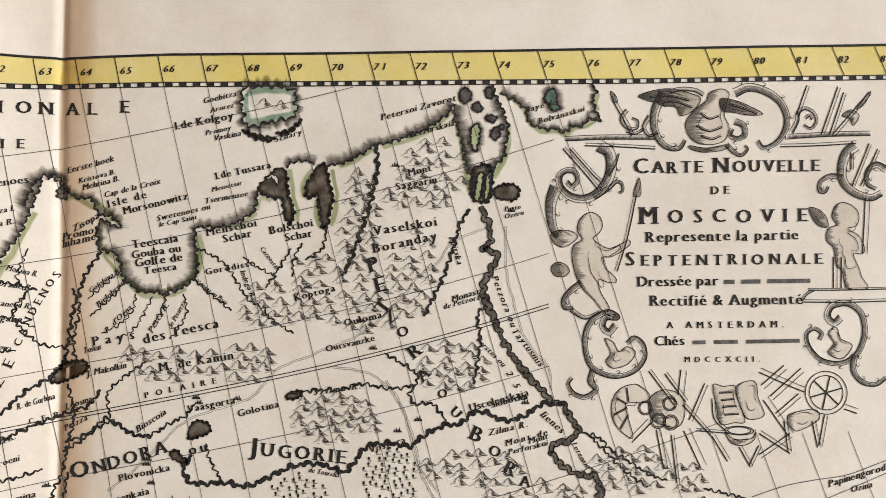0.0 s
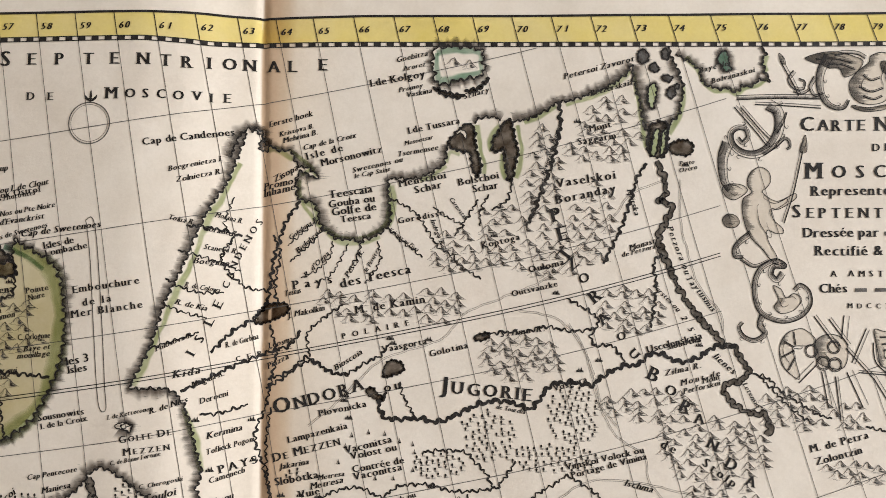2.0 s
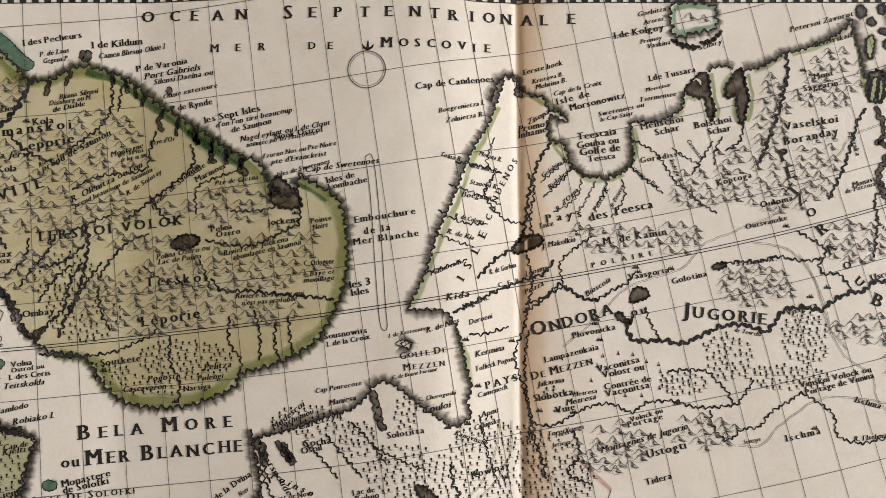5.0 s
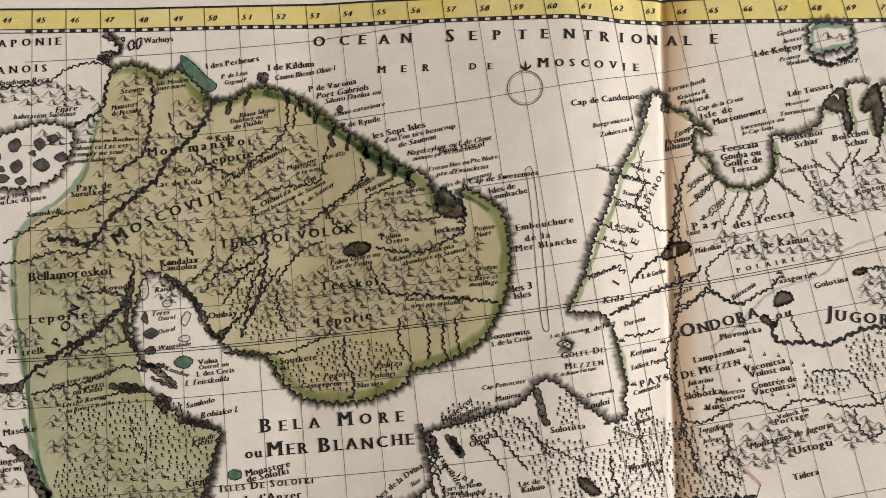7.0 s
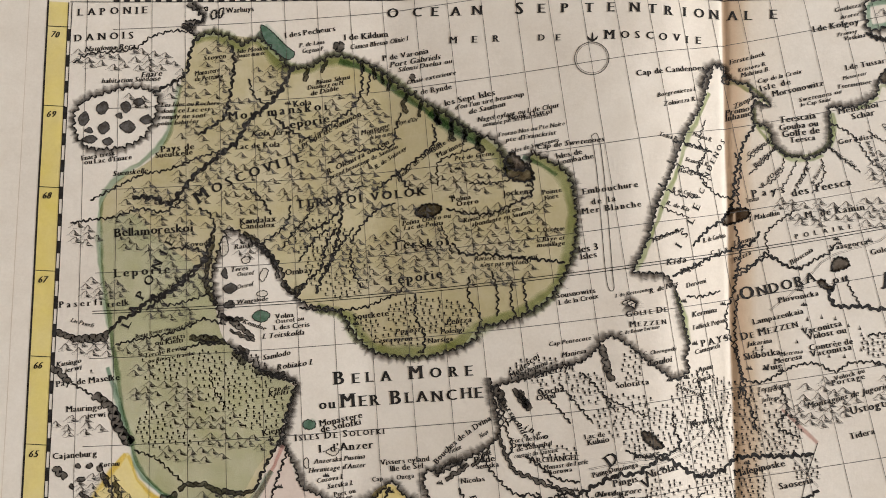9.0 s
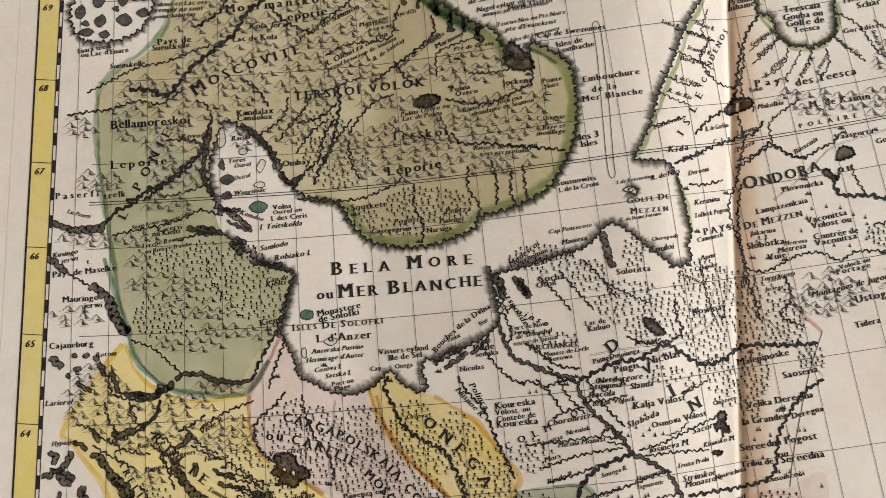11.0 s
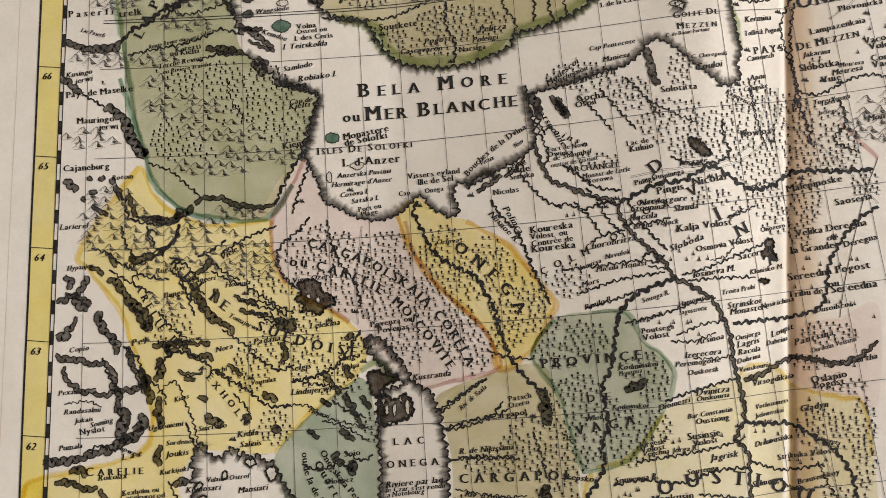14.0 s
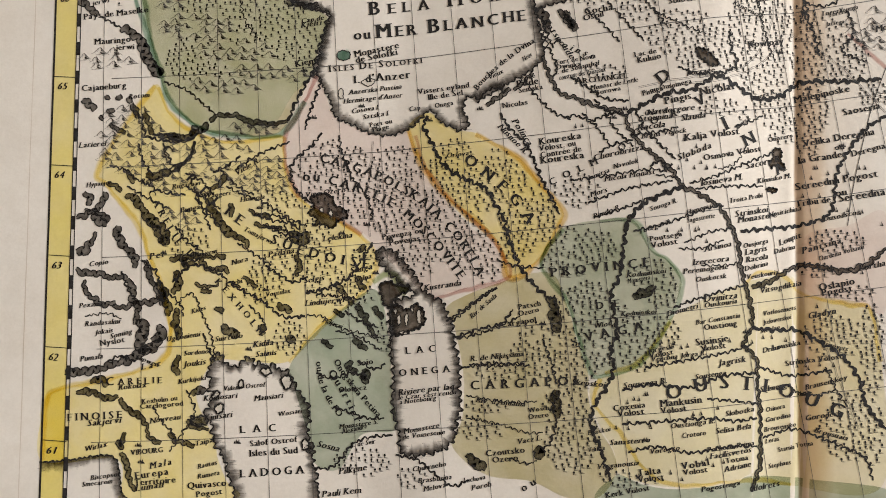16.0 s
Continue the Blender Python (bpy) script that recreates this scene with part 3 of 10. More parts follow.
def bay(text, deep):
    """An inlet: greyed by hatching, ragged dark shores."""
    p = points(text)
    p = wiggle(smooth(np.vstack([p, p[:1]]), 0.3, True), 0.3, 2.3, RNG)
    fill = part("inlet", filled("inlet", p[:-1], GREY_WATER if deep < 0.8 else LAKE_MID, 0.075), map_sheet)
    inner_shade(p, 1.1, fill)
    b = Sheaf()
    b.stroke(p, 0.5 + 0.2 * RNG.random(len(p)))
    part("bank_line", b.mesh("bank_line", INK, 0.13), fill)


ISLE_SEA = ink_material("islet_blue_green", (0.06, 0.115, 0.07), 0.07)
ISLE_PALE = ink_material("islet_bare", (0.52, 0.45, 0.36), 0.12)
ISLET = ink_material("islet_green", (0.30, 0.33, 0.16), 0.12)


def islet(text, mat=None):
    p = points(text)
    p = wiggle(smooth(np.vstack([p, p[:1]]), 0.3, True), 0.12, 1.4, RNG)
    fill = part("islet", filled("islet", p[:-1], mat or ISLET, 0.1), map_sheet)
    b = Sheaf()
    b.stroke(p, np.full(len(p), 0.34))
    part("bank_line", b.mesh("bank_line", INK, 0.13), fill)
# ---- border and degree lines ----
def along(x, knots):
    k = points(knots)
    return np.interp(x, k[:, 0], k[:, 1])


TOP_OUT = "-301.6,-9.9 -223.4,-6.3 -174.9,-3.0 -126.1,-0.0 -101.8,0.9 -18.8,3.9 -0.1,4.3 35.8,7.0 112.3,10.1 189.2,14.0 280.8,18.9 340.7,22.0"
TOP_IN = "-289.4,-19.1 -222.7,-15.6 -174.3,-12.3 -111.1,-9.1 -77.6,-7.7 -40.0,-6.2 -18.2,-6.6 0.4,-5.3 36.3,-3.3 112.7,-0.4 189.4,2.8 280.7,7.6 340.6,10.7"


def side_x(y, outer):
    return (-298.12 + -0.06417 * y) if outer else (-288.24 + -0.06417 * y)


def line_part(name, p, w, mat=INK, lift=0.12):
    if len(p) < 2:
        return None
    s = Sheaf()
    s.stroke(np.asarray(p, float), np.full(len(p), w))
    return part(name, s.mesh(name, mat, lift), map_sheet)


xs = np.arange(-297.6, 330, 1.5)
xs = xs[xs > side_x(0, True)]
line_part("border_line", np.c_[xs, along(xs, TOP_OUT)], 0.85)
xi = xs[xs > side_x(0, False)]
for d in (-0.75, 0.75):
    line_part("border_line", np.c_[xi, along(xi, TOP_IN) + d], 0.34)
yo = np.arange(-462, along(side_x(0, True), TOP_OUT) + 0.5, 2.0)
yi = np.arange(-462, along(side_x(0, False), TOP_IN) + 0.5, 2.0)
line_part("border_line", np.c_[side_x(yo, True), yo], 0.8)
for d in (-0.75, 0.75):
    line_part("border_line", np.c_[side_x(yi, False) + d, yi], 0.34)
# the margin's plate mark: its pressed edge's shade, tinted on as a flat line
line_part("plate_mark", np.c_[side_x(yo, True) - 8.5, yo], 0.35, glaze_material("plate_mark_shade", (0.82, 0.76, 0.7), 1.0), 0.03)

# yellow tint of the degree band
s = Sheaf()
s.ribbon(np.c_[xs, along(xs, TOP_OUT) - 0.2], np.c_[xs, along(xs, TOP_IN) + 0.9])
part("band_tint", s.mesh("band_tint", BAND, 0.06), map_sheet, "yellow watercolour of the degree band")
s = Sheaf()
s.ribbon(np.c_[side_x(yi, True) + 0.2, yi], np.c_[side_x(yi, False) - 0.9, yi])
part("band_tint", s.mesh("band_tint", BAND, 0.064), map_sheet, "yellow watercolour of the degree band")

# black and white scale dashes
for a in np.arange(-268, 322, 4.66):
    q = np.arange(a, a + 2.6, 0.5)
    line_part("scale_dash", np.c_[q, along(q, TOP_IN)], 1.2, INK, 0.115)
for a in np.arange(-460, -27, 11.73):
    q = np.arange(a, a + 5.9, 0.6)
    line_part("scale_dash", np.c_[side_x(q, False), q], 1.2, INK, 0.115)


TICKS = "43.0,-294.3 44.0,-280.3 46.0,-251.8 50.0,-193.6 53.0,-150.6 55.0,-122.2 57.0,-92.7 63.0,-9.2 65.0,17.4 67.0,46.3 70.0,88.7 73.0,131.3 74.0,145.3 76.0,175.7 79.0,217.8 82.0,261.8 86.0,320.6"


def tick_x(k):
    return float(along(k, TICKS))


def slope(k):
    return 0.1705 + 0.00815 * (k - 57) + 0.00010 * (k - 57) ** 2


# meridians, through the band and down the map
for k in range(44, 86):
    x0, y0 = tick_x(k), along(tick_x(k), TOP_OUT)
    t = np.arange(0, 470, 1.5)
    end = 160 if k in (76, 77, 78, 79, 80, 81, 82, 83) else 470
    p = np.c_[x0 + slope(k) * t, y0 - t]
    head = p[t < 11.2]
    body = p[(t > 10.0) & (t < end)]
    line_part("degree_tick", head, 0.3)
    if k <= 75:
        line_part("meridian_line", body, 0.2, INK_GREY)
    else:
        line_part("meridian_line", body[body[:, 1] < -113], 0.2, INK_GREY)
    word("%d" % k, "num", "%.1f,%.1f %.1f,%.1f" % (x0 + 2.0, y0 - 5.9, x0 + 6.0, y0 - 5.7), 2.5)


def parallel(v0, name, w, mat):
    """An arc about the pole of the map's conic net, from the left border on."""
    u = np.arange(-8.0, 600.0, 2.0)
    v = v0 + u * u * (0.00022 + 0.0000003 * (v0 + 147.0)) + 0.0558 * u + 0.00034 * np.maximum(0, u - 330) ** 2
    c, sn = math.cos(radians(2.0)), math.sin(radians(2.0))
    x, y = -259.8 + u, v
    p = np.c_[x * c - y * sn, x * sn + y * c]
    p = p[(p[:, 1] < along(p[:, 0], TOP_IN) - 0.8) & (p[:, 0] > side_x(p[:, 1], False))]
    gap = (p[:, 0] > 168) & (p[:, 1] > -112)
    p = p[~gap]
    line_part(name, p, w, mat)


for lat in range(61, 73):
    parallel(-2536.21 + 35.923 * lat, "parallel_line", 0.24, INK_GREY)
for d in (0.0, 1.1):
    parallel(-145.52 - d, "polar_circle_line", 0.3, INK)
for lat in range(61, 71):
    y = -2547.49 + 35.945 * lat
    line_part("degree_tick", np.array([(side_x(y, True), y), (side_x(y, False), y)]), 0.3)
    word("%d" % lat, "num", "%.1f,%.1f %.1f,%.1f" % (side_x(y, True) + 2.0, y - 5.2, side_x(y, True) + 6.0, y - 5.1), 3.0)

# ---- colour washes ----
wash("-230.3,-35.3 -216.8,-32.0 -204.2,-32.7 -191.0,-42.3 -179.7,-44.2 -168.9,-38.5 -151.3,-42.2 -136.9,-52.4 -124.2,-59.8 -102.9,-71.8 -94.2,-79.0 -90.3,-86.2 -82.0,-85.9 -81.1,-79.1 -67.9,-85.5 -62.1,-99.7 -61.5,-118.7 -67.4,-133.0 -80.8,-146.5 -99.0,-153.3 -108.0,-161.9 -128.9,-167.1 -145.8,-163.4 -156.2,-151.6 -172.0,-147.7 -182.2,-138.7 -189.2,-127.0 -203.2,-118.5 -208.9,-117.1 -212.0,-128.2 -213.3,-140.4 -209.7,-154.5 -205.2,-164.9 -190.0,-175.8 -175.3,-182.0 -177.9,-194.9 -180.5,-206.4 -184.8,-217.0 -191.8,-229.6 -210.1,-231.6 -224.0,-228.7 -236.3,-219.0 -241.0,-209.2 -246.3,-193.9 -251.7,-175.6 -256.1,-157.0 -260.5,-138.1 -263.1,-118.8 -263.6,-109.0 -257.4,-98.8 -243.8,-88.1 -237.6,-75.3 -234.7,-54.8", "green")
wash("-242.6,-212.4 -235.9,-223.6 -223.8,-231.0 -210.0,-233.7 -190.9,-230.5 -189.0,-234.9 -187.7,-243.8 -183.7,-252.6 -174.3,-258.8 -165.1,-262.7 -153.4,-271.0 -149.5,-279.6 -154.3,-290.8 -162.6,-297.9 -171.9,-307.2 -181.0,-318.6 -196.5,-319.6 -209.7,-320.4 -215.5,-331.7 -214.5,-338.1 -207.3,-350.6 -205.7,-356.9 -201.7,-365.2 -197.9,-371.7 -239.6,-374.6 -242.0,-372.2 -245.4,-360.0 -274.3,-363.1 -275.6,-342.1 -271.3,-335.3 -249.3,-329.1 -232.0,-321.8 -228.5,-310.7 -234.6,-291.2 -240.1,-280.3 -244.5,-269.4 -258.5,-254.4 -263.6,-249.0 -254.8,-231.4", "yellow")
wash("-178.1,-204.7 -174.2,-212.6 -167.8,-222.9 -149.6,-227.9 -140.7,-225.7 -134.3,-239.0 -125.9,-249.8 -114.2,-262.4 -101.9,-270.5 -98.1,-281.1 -112.8,-286.2 -127.8,-290.4 -137.1,-283.3 -148.8,-274.0 -155.9,-266.7 -167.4,-260.7 -181.3,-254.7 -187.2,-243.8 -189.4,-230.4 -184.1,-216.5", "pink")
wash("-132.8,-218.8 -140.3,-225.3 -134.3,-239.0 -123.5,-251.9 -109.9,-262.2 -101.9,-270.5 -98.1,-281.5 -88.7,-276.2 -80.0,-260.8 -79.3,-254.3 -87.1,-246.0 -96.2,-235.5 -107.3,-229.3 -114.0,-226.2 -119.6,-225.6 -125.2,-223.6", "gold")
wash("-78.9,-261.8 -85.8,-271.8 -85.5,-278.2 -76.5,-288.3 -71.7,-300.8 -66.9,-313.1 -62.6,-315.9 -48.4,-309.8 -38.8,-294.5 -34.3,-279.5 -39.9,-271.4 -46.3,-267.6 -53.0,-257.3 -65.4,-257.9", "sage")
wash("-119.0,-292.0 -85.4,-278.6 -76.5,-288.8 -71.6,-302.9 -66.8,-315.2 -66.7,-321.3 -65.1,-328.5 -61.5,-335.9 -56.4,-343.3 -55.1,-351.0 -60.9,-360.0 -73.1,-361.0 -85.8,-356.4 -102.6,-355.4 -115.8,-346.0 -112.6,-335.2 -113.2,-318.3 -117.3,-301.5", "green")
wash("-153.9,-290.8 -147.2,-290.9 -142.6,-307.6 -139.7,-328.9 -137.8,-341.6 -150.7,-344.7 -158.5,-358.0 -168.0,-356.5 -171.3,-346.0 -177.6,-329.3 -180.4,-320.8 -171.9,-307.6", "sea")
wash("-62.6,-317.0 -48.4,-310.2 -36.8,-292.3 -9.8,-278.1 8.0,-274.8 12.5,-281.0 37.2,-284.8 41.7,-304.4 42.5,-349.8 10.1,-352.1 -5.3,-350.5 -5.4,-348.0 -11.8,-350.7 -32.5,-354.2 -44.8,-353.6 -54.7,-350.5 -56.0,-343.3 -61.1,-335.4 -64.7,-327.8 -65.9,-321.3", "straw")
wash("-55.1,-351.8 -44.8,-354.3 -32.5,-355.0 -11.8,-351.7 -5.4,-349.0 20.3,-349.4 44.0,-350.8 44.1,-357.7 -54.6,-363.6", "sea")
wash("-263.0,-118.8 -250.0,-113.0 -237.0,-124.0 -222.0,-133.0 -213.3,-140.4 -209.7,-154.5 -205.2,-164.9 -190.0,-175.8 -175.3,-182.0 -177.9,-194.9 -180.5,-206.4 -187.0,-214.0 -194.5,-227.0 -210.1,-231.6 -224.0,-228.7 -236.3,-219.0 -241.0,-209.2 -246.3,-193.9 -251.7,-175.6 -256.1,-157.0 -260.5,-138.1", "mist")
wash("13.0,-259.6 28.4,-254.4 42.3,-249.4 42.9,-284.4 35.2,-284.9 13.4,-278.8", "pink")

# ---- the engraving ----
word('CARTE NOUVELLE', "sc", "194.2,-28.4 258.4,-25.5", 4.21)
word('DE', "cap", "220.8,-34.6 227.5,-34.2", 2.88)
word('MOSCOVIE', "sc", "196.9,-45.4 254.7,-42.7", 4.79)
word('Represente la partie', "rom", "199.3,-51.6 252.0,-49.0", 2.87)
word('SEPTENTRIONALE', "sc", "192.7,-59.9 260.6,-57.0", 3.83)
word('Dressée par', "rom", "196.8,-66.8 224.8,-65.4", 2.87)
bars("226.5,-65.4 256.1,-64.1", 2.30)
word('Rectifié & Augmenté', "rom", "201.1,-73.2 253.9,-70.9", 2.87)
word('A AMSTERDAM.', "cap", "207.0,-80.5 247.3,-79.0", 2.29)
word('Chés', "rom", "202.9,-86.5 213.5,-86.0", 2.66)
bars("216.0,-86.1 252.5,-84.5", 2.09)
word('MDCCXCII.', "cap", "213.3,-91.7 239.0,-90.8", 1.90)
word('Vaselskoi', "rom", "107.0,-52.2 128.5,-48.1", 2.48)
word('Boranday', "rom", "107.2,-58.1 128.8,-52.8", 2.48)
word('Mont', "rom", "118.2,-31.8 126.2,-29.6", 1.90)
word('Saggarin', "rom", "114.2,-36.7 128.0,-33.6", 1.90)
word('I.de Kolgoy', "rom", "39.0,-18.6 58.7,-14.1", 2.10)
word('I.de Tussara', "rom", "53.2,-34.9 71.9,-30.3", 1.90)
word('Mesoetsar', "ita", "52.0,-39.1 62.2,-36.3", 1.52)
word('Tsermensee', "ita", "49.5,-43.2 64.2,-40.1", 1.52)
word('Goebitza', "ita", "48.0,-9.5 59.3,-6.4", 1.54)
word('Arorez', "ita", "50.4,-12.5 58.5,-10.3", 1.53)
word('Promoy', "ita", "49.3,-20.2 57.8,-18.0", 1.53)
word('Vaskina', "ita", "51.9,-22.0 61.3,-19.8", 1.53)
word('Schary', "ita", "72.6,-21.7 81.7,-18.7", 1.53)
word('Isle de', "rom", "17.3,-45.6 30.4,-41.7", 2.09)
word('Morsonowitz', "rom", "22.6,-47.7 44.3,-41.7", 2.09)
word('Cap de la Croix', "ita", "15.8,-42.2 34.6,-36.8", 1.71)
word('Kristova B.', "ita", "7.3,-37.7 19.4,-34.1", 1.52)
word('Mehrina B.', "ita", "8.6,-40.0 21.0,-36.3", 1.52)
word('Eerste hoek', "ita", "3.5,-34.6 18.9,-29.7", 1.71)
word('Swetenoes ou', "ita", "33.7,-49.6 51.6,-44.9", 1.52)
word('le Cap Saint', "ita", "34.5,-51.5 47.3,-48.4", 1.52)
word('Teescaia', "rom", "25.8,-59.0 41.5,-56.2", 2.29)
word('Gouba ou', "rom", "25.8,-62.4 42.4,-59.5", 2.29)
word('Golfe de', "rom", "27.0,-65.3 43.1,-62.5", 2.29)
word('Teesca', "rom", "30.2,-67.6 41.3,-65.6", 2.29)
word('Menschoi', "rom", "50.7,-54.0 67.6,-50.1", 2.10)
word('Schar', "rom", "56.3,-56.2 66.2,-53.6", 2.10)
word('Bolschoi', "rom", "71.9,-52.8 86.5,-49.5", 2.10)
word('Schar', "rom", "77.1,-55.1 86.6,-53.0", 2.10)
word('Gorodisse', "rom", "50.8,-67.2 67.3,-63.5", 1.72)
word('Koptoga', "rom", "81.2,-75.1 94.9,-71.2", 1.90)
word('Ouloma', "rom", "98.2,-83.1 111.0,-79.7", 1.89)
word('Outsvanzke', "rom", "92.4,-91.8 108.8,-87.5", 1.70)
word('Pays', "rom", "14.3,-92.0 28.3,-89.3", 2.45)
word('des Teesca', "rom", "31.2,-90.9 56.4,-84.5", 2.64)
word('M. de Kamin', "rom", "36.9,-99.8 61.6,-95.0", 2.25)
word('POLAIRE', "cap", "32.5,-108.9 56.3,-103.2", 2.06)
word('CERCLE', "cap", "-3.8,-117.8 14.9,-112.9", 1.84)
word('Vaasgorta', "rom", "47.0,-113.2 62.9,-109.6", 1.87)
word('Golotina', "rom", "63.8,-114.2 77.6,-110.5", 1.87)
word('ONDORA', "sc", "10.0,-136.4 41.5,-126.4", 4.43)
word('ou', "rom", "48.1,-127.1 54.2,-125.7", 2.60)
word('JUGORIE', "sc", "67.8,-126.4 100.4,-128.4", 4.64)
word('Plovonicka', "rom", "25.6,-136.4 42.4,-132.3", 1.85)
word('Vosgora', "rom", "108.2,-124.8 120.3,-120.9", 1.86)
word('Uscelenskaia', "rom", "141.2,-110.1 161.1,-104.3", 2.06)
word('Slobotka', "rom", "148.3,-108.8 160.6,-105.2", 1.87)
word('Mont de', "ita", "153.4,-121.3 167.5,-117.2", 1.68)
word('Perforskoi', "ita", "154.4,-124.1 167.6,-120.6", 1.67)
word('Zilma R.', "ita", "147.6,-118.1 160.8,-114.6", 1.68)
word('Monast', "ita", "134.1,-73.9 143.5,-70.7", 1.71)
word('de Petzora', "ita", "131.3,-76.4 143.6,-72.6", 1.71)
word('Baye de', "ita", "157.0,-9.1 167.4,-5.9", 1.54)
word('Bolvanaskoi', "ita", "161.5,-12.8 177.1,-7.9", 1.54)
word('Petersoi Zavorot', "ita", "108.3,-13.4 133.5,-5.7", 1.72)
word('Petzerskaia', "ita", "118.0,-19.0 133.2,-14.1", 1.72)
word('Pusto', "ita", "150.9,-42.8 156.4,-41.7", 1.72)
word('Ozero', "ita", "151.0,-45.3 157.6,-43.5", 1.72)
word('P', "rom", "106.1,-64.6 109.9,-63.3", 4.20)
word('E', "rom", "108.8,-71.4 113.0,-70.1", 4.19)
word('T', "rom", "111.4,-78.9 114.6,-74.4", 3.79)
word('Z', "rom", "113.4,-82.1 116.7,-79.1", 3.60)
word('O', "rom", "116.9,-86.7 120.3,-84.7", 3.59)
word('R', "rom", "121.7,-93.3 125.0,-90.6", 3.58)
word('A', "rom", "125.0,-101.2 128.1,-98.1", 3.57)
word('O', "rom", "130.7,-106.3 134.0,-105.0", 2.62)
word('U', "rom", "134.2,-110.6 137.5,-113.9", 2.62)
word('B', "rom", "141.0,-118.9 144.9,-120.6", 4.10)
word('O', "rom", "147.2,-123.7 151.0,-125.5", 3.72)
word('R', "rom", "152.7,-129.7 156.5,-131.5", 3.71)
word('A', "rom", "158.1,-134.2 161.8,-134.5", 3.70)
word('Petzora ou', "ita", "147.2,-64.9 154.3,-81.8", 1.72)
word('Taytusmis', "ita", "154.3,-82.8 164.2,-94.8", 1.71)


def spaced(text, height, first):
    """Widely set capitals, each at its own place on the base line; the first one taller."""
    for i, item in enumerate(text.split()):
        ch, x, y = item.split(",")
        h = height if i else first
        x, y = float(x) - glyph(ch)[2] * h / CAP / 2, float(y)
        word(ch, "cap", "%.2f,%.2f %.2f,%.2f" % (x, y, x + h, y + 0.03 * h), h)


spaced("O,-143.9,-19.5 C,-133.3,-19.1 E,-125.4,-18.8 A,-116.1,-18.5 N,-106.9,-17.9", 4.40, 4.60)
spaced("S,-88.6,-17.4 E,-79.1,-17.0 P,-69.1,-16.6 T,-58.7,-16.2 E,-49.5,-16.0 N,-39.8,-15.7 T,-31.9,-15.9 R,-24.8,-16.1 I,-17.6,-15.6 O,-10.9,-15.2 N,-4.0,-14.9 A,4.3,-14.7 L,11.0,-14.4 E,21.8,-13.5", 4.40, 5.70)
spaced("M,-116.5,-31.1 E,-107.3,-30.7 R,-98.2,-30.2", 3.20, 3.30)
spaced("D,-78.6,-29.4 E,-71.5,-29.3", 2.90, 2.90)
spaced("M,-49.9,-27.9 O,-43.6,-27.7 S,-38.1,-27.4 C,-32.8,-27.3 O,-27.0,-27.4 V,-21.0,-27.2 I,-16.4,-27.4 E,-11.2,-27.0", 3.40, 4.30)
word('Embouchure', "rom", "-59.1,-95.9 -36.2,-91.7", 2.05)
word('de la', "rom", "-55.4,-100.1 -45.2,-98.1", 2.04)
word('Mer Blanche', "rom", "-59.0,-104.3 -34.6,-99.8", 2.04)
word('Cap de Candenoes', "rom", "-38.1,-44.0 -7.7,-38.3", 2.31)
word('Boegrenietza I.', "ita", "-29.1,-52.6 -11.5,-47.8", 1.68)
word('Zolnietza R.', "ita", "-26.3,-56.4 -11.3,-52.1", 1.67)
word('Lampazenkaia', "rom", "15.2,-146.0 36.1,-140.1", 1.86)
word('DE MEZZEN', "sc", "10.3,-152.7 33.7,-145.8", 2.48)
word('Jakarina', "ita", "12.4,-155.3 22.8,-153.0", 1.86)
word('Slobotka', "rom", "11.2,-160.9 26.7,-157.6", 2.26)
word('Vuie', "rom", "19.7,-165.0 27.3,-163.2", 2.05)
word('Vaconitsa', "rom", "35.3,-149.1 52.0,-144.4", 2.07)
word('Volost ou', "rom", "37.4,-151.1 53.6,-147.3", 2.07)
word('Contrée de', "rom", "38.2,-155.6 56.4,-151.6", 2.07)
word('Vaconitsa', "rom", "38.7,-158.1 55.8,-154.1", 2.06)
word('Volock ou', "rom", "48.4,-167.3 60.9,-163.2", 1.85)
word('Portage', "rom", "47.4,-169.4 61.0,-165.7", 1.85)
word('Montagnes de Jugorie', "ita", "37.3,-179.3 70.5,-169.1", 2.04)
word('Ustogti', "rom", "55.0,-180.6 70.2,-176.3", 2.45)
word('Vimskoi Volock ou', "rom", "113.3,-152.2 140.9,-145.1", 1.87)
word('Portage de Vimina', "rom", "115.4,-154.9 142.0,-147.2", 1.87)
word('Ischma', "rom", "107.8,-172.6 121.3,-169.1", 2.05)
word('de', "rom", "146.2,-142.9 151.6,-145.4", 2.51)
word('Stolp', "rom", "161.2,-148.7 172.9,-156.7", 2.50)
word('GOLFE DE', "sc", "-40.1,-145.9 -22.9,-142.6", 1.99)
word('MEZZEN', "sc", "-38.5,-149.9 -23.2,-147.6", 1.99)
word('C. de Bonne Fortune', "ita", "-42.7,-153.3 -26.1,-149.6", 1.58)
word('I. de Kettecones', "ita", "-44.5,-138.1 -29.8,-134.5", 1.60)
word('Cap Pentecote', "ita", "-70.8,-159.4 -53.7,-155.7", 1.78)
word('Maniesa', "ita", "-65.5,-163.7 -55.4,-161.1", 1.78)
word('C. Cherogoski', "ita", "-32.8,-161.0 -18.8,-158.1", 1.58)
word('PAYS', "rom", "-7.4,-156.3 5.1,-153.0", 2.23)
word('LAPONIE', "cap", "-283.1,-25.8 -252.2,-23.2", 3.40)
word('DANOIS', "cap", "-283.3,-37.8 -257.1,-34.9", 3.37)
word('BELA MORE', "sc", "-158.5,-180.2 -100.9,-172.8", 4.42)
word('ou', "rom", "-164.1,-190.7 -157.1,-189.6", 3.23)
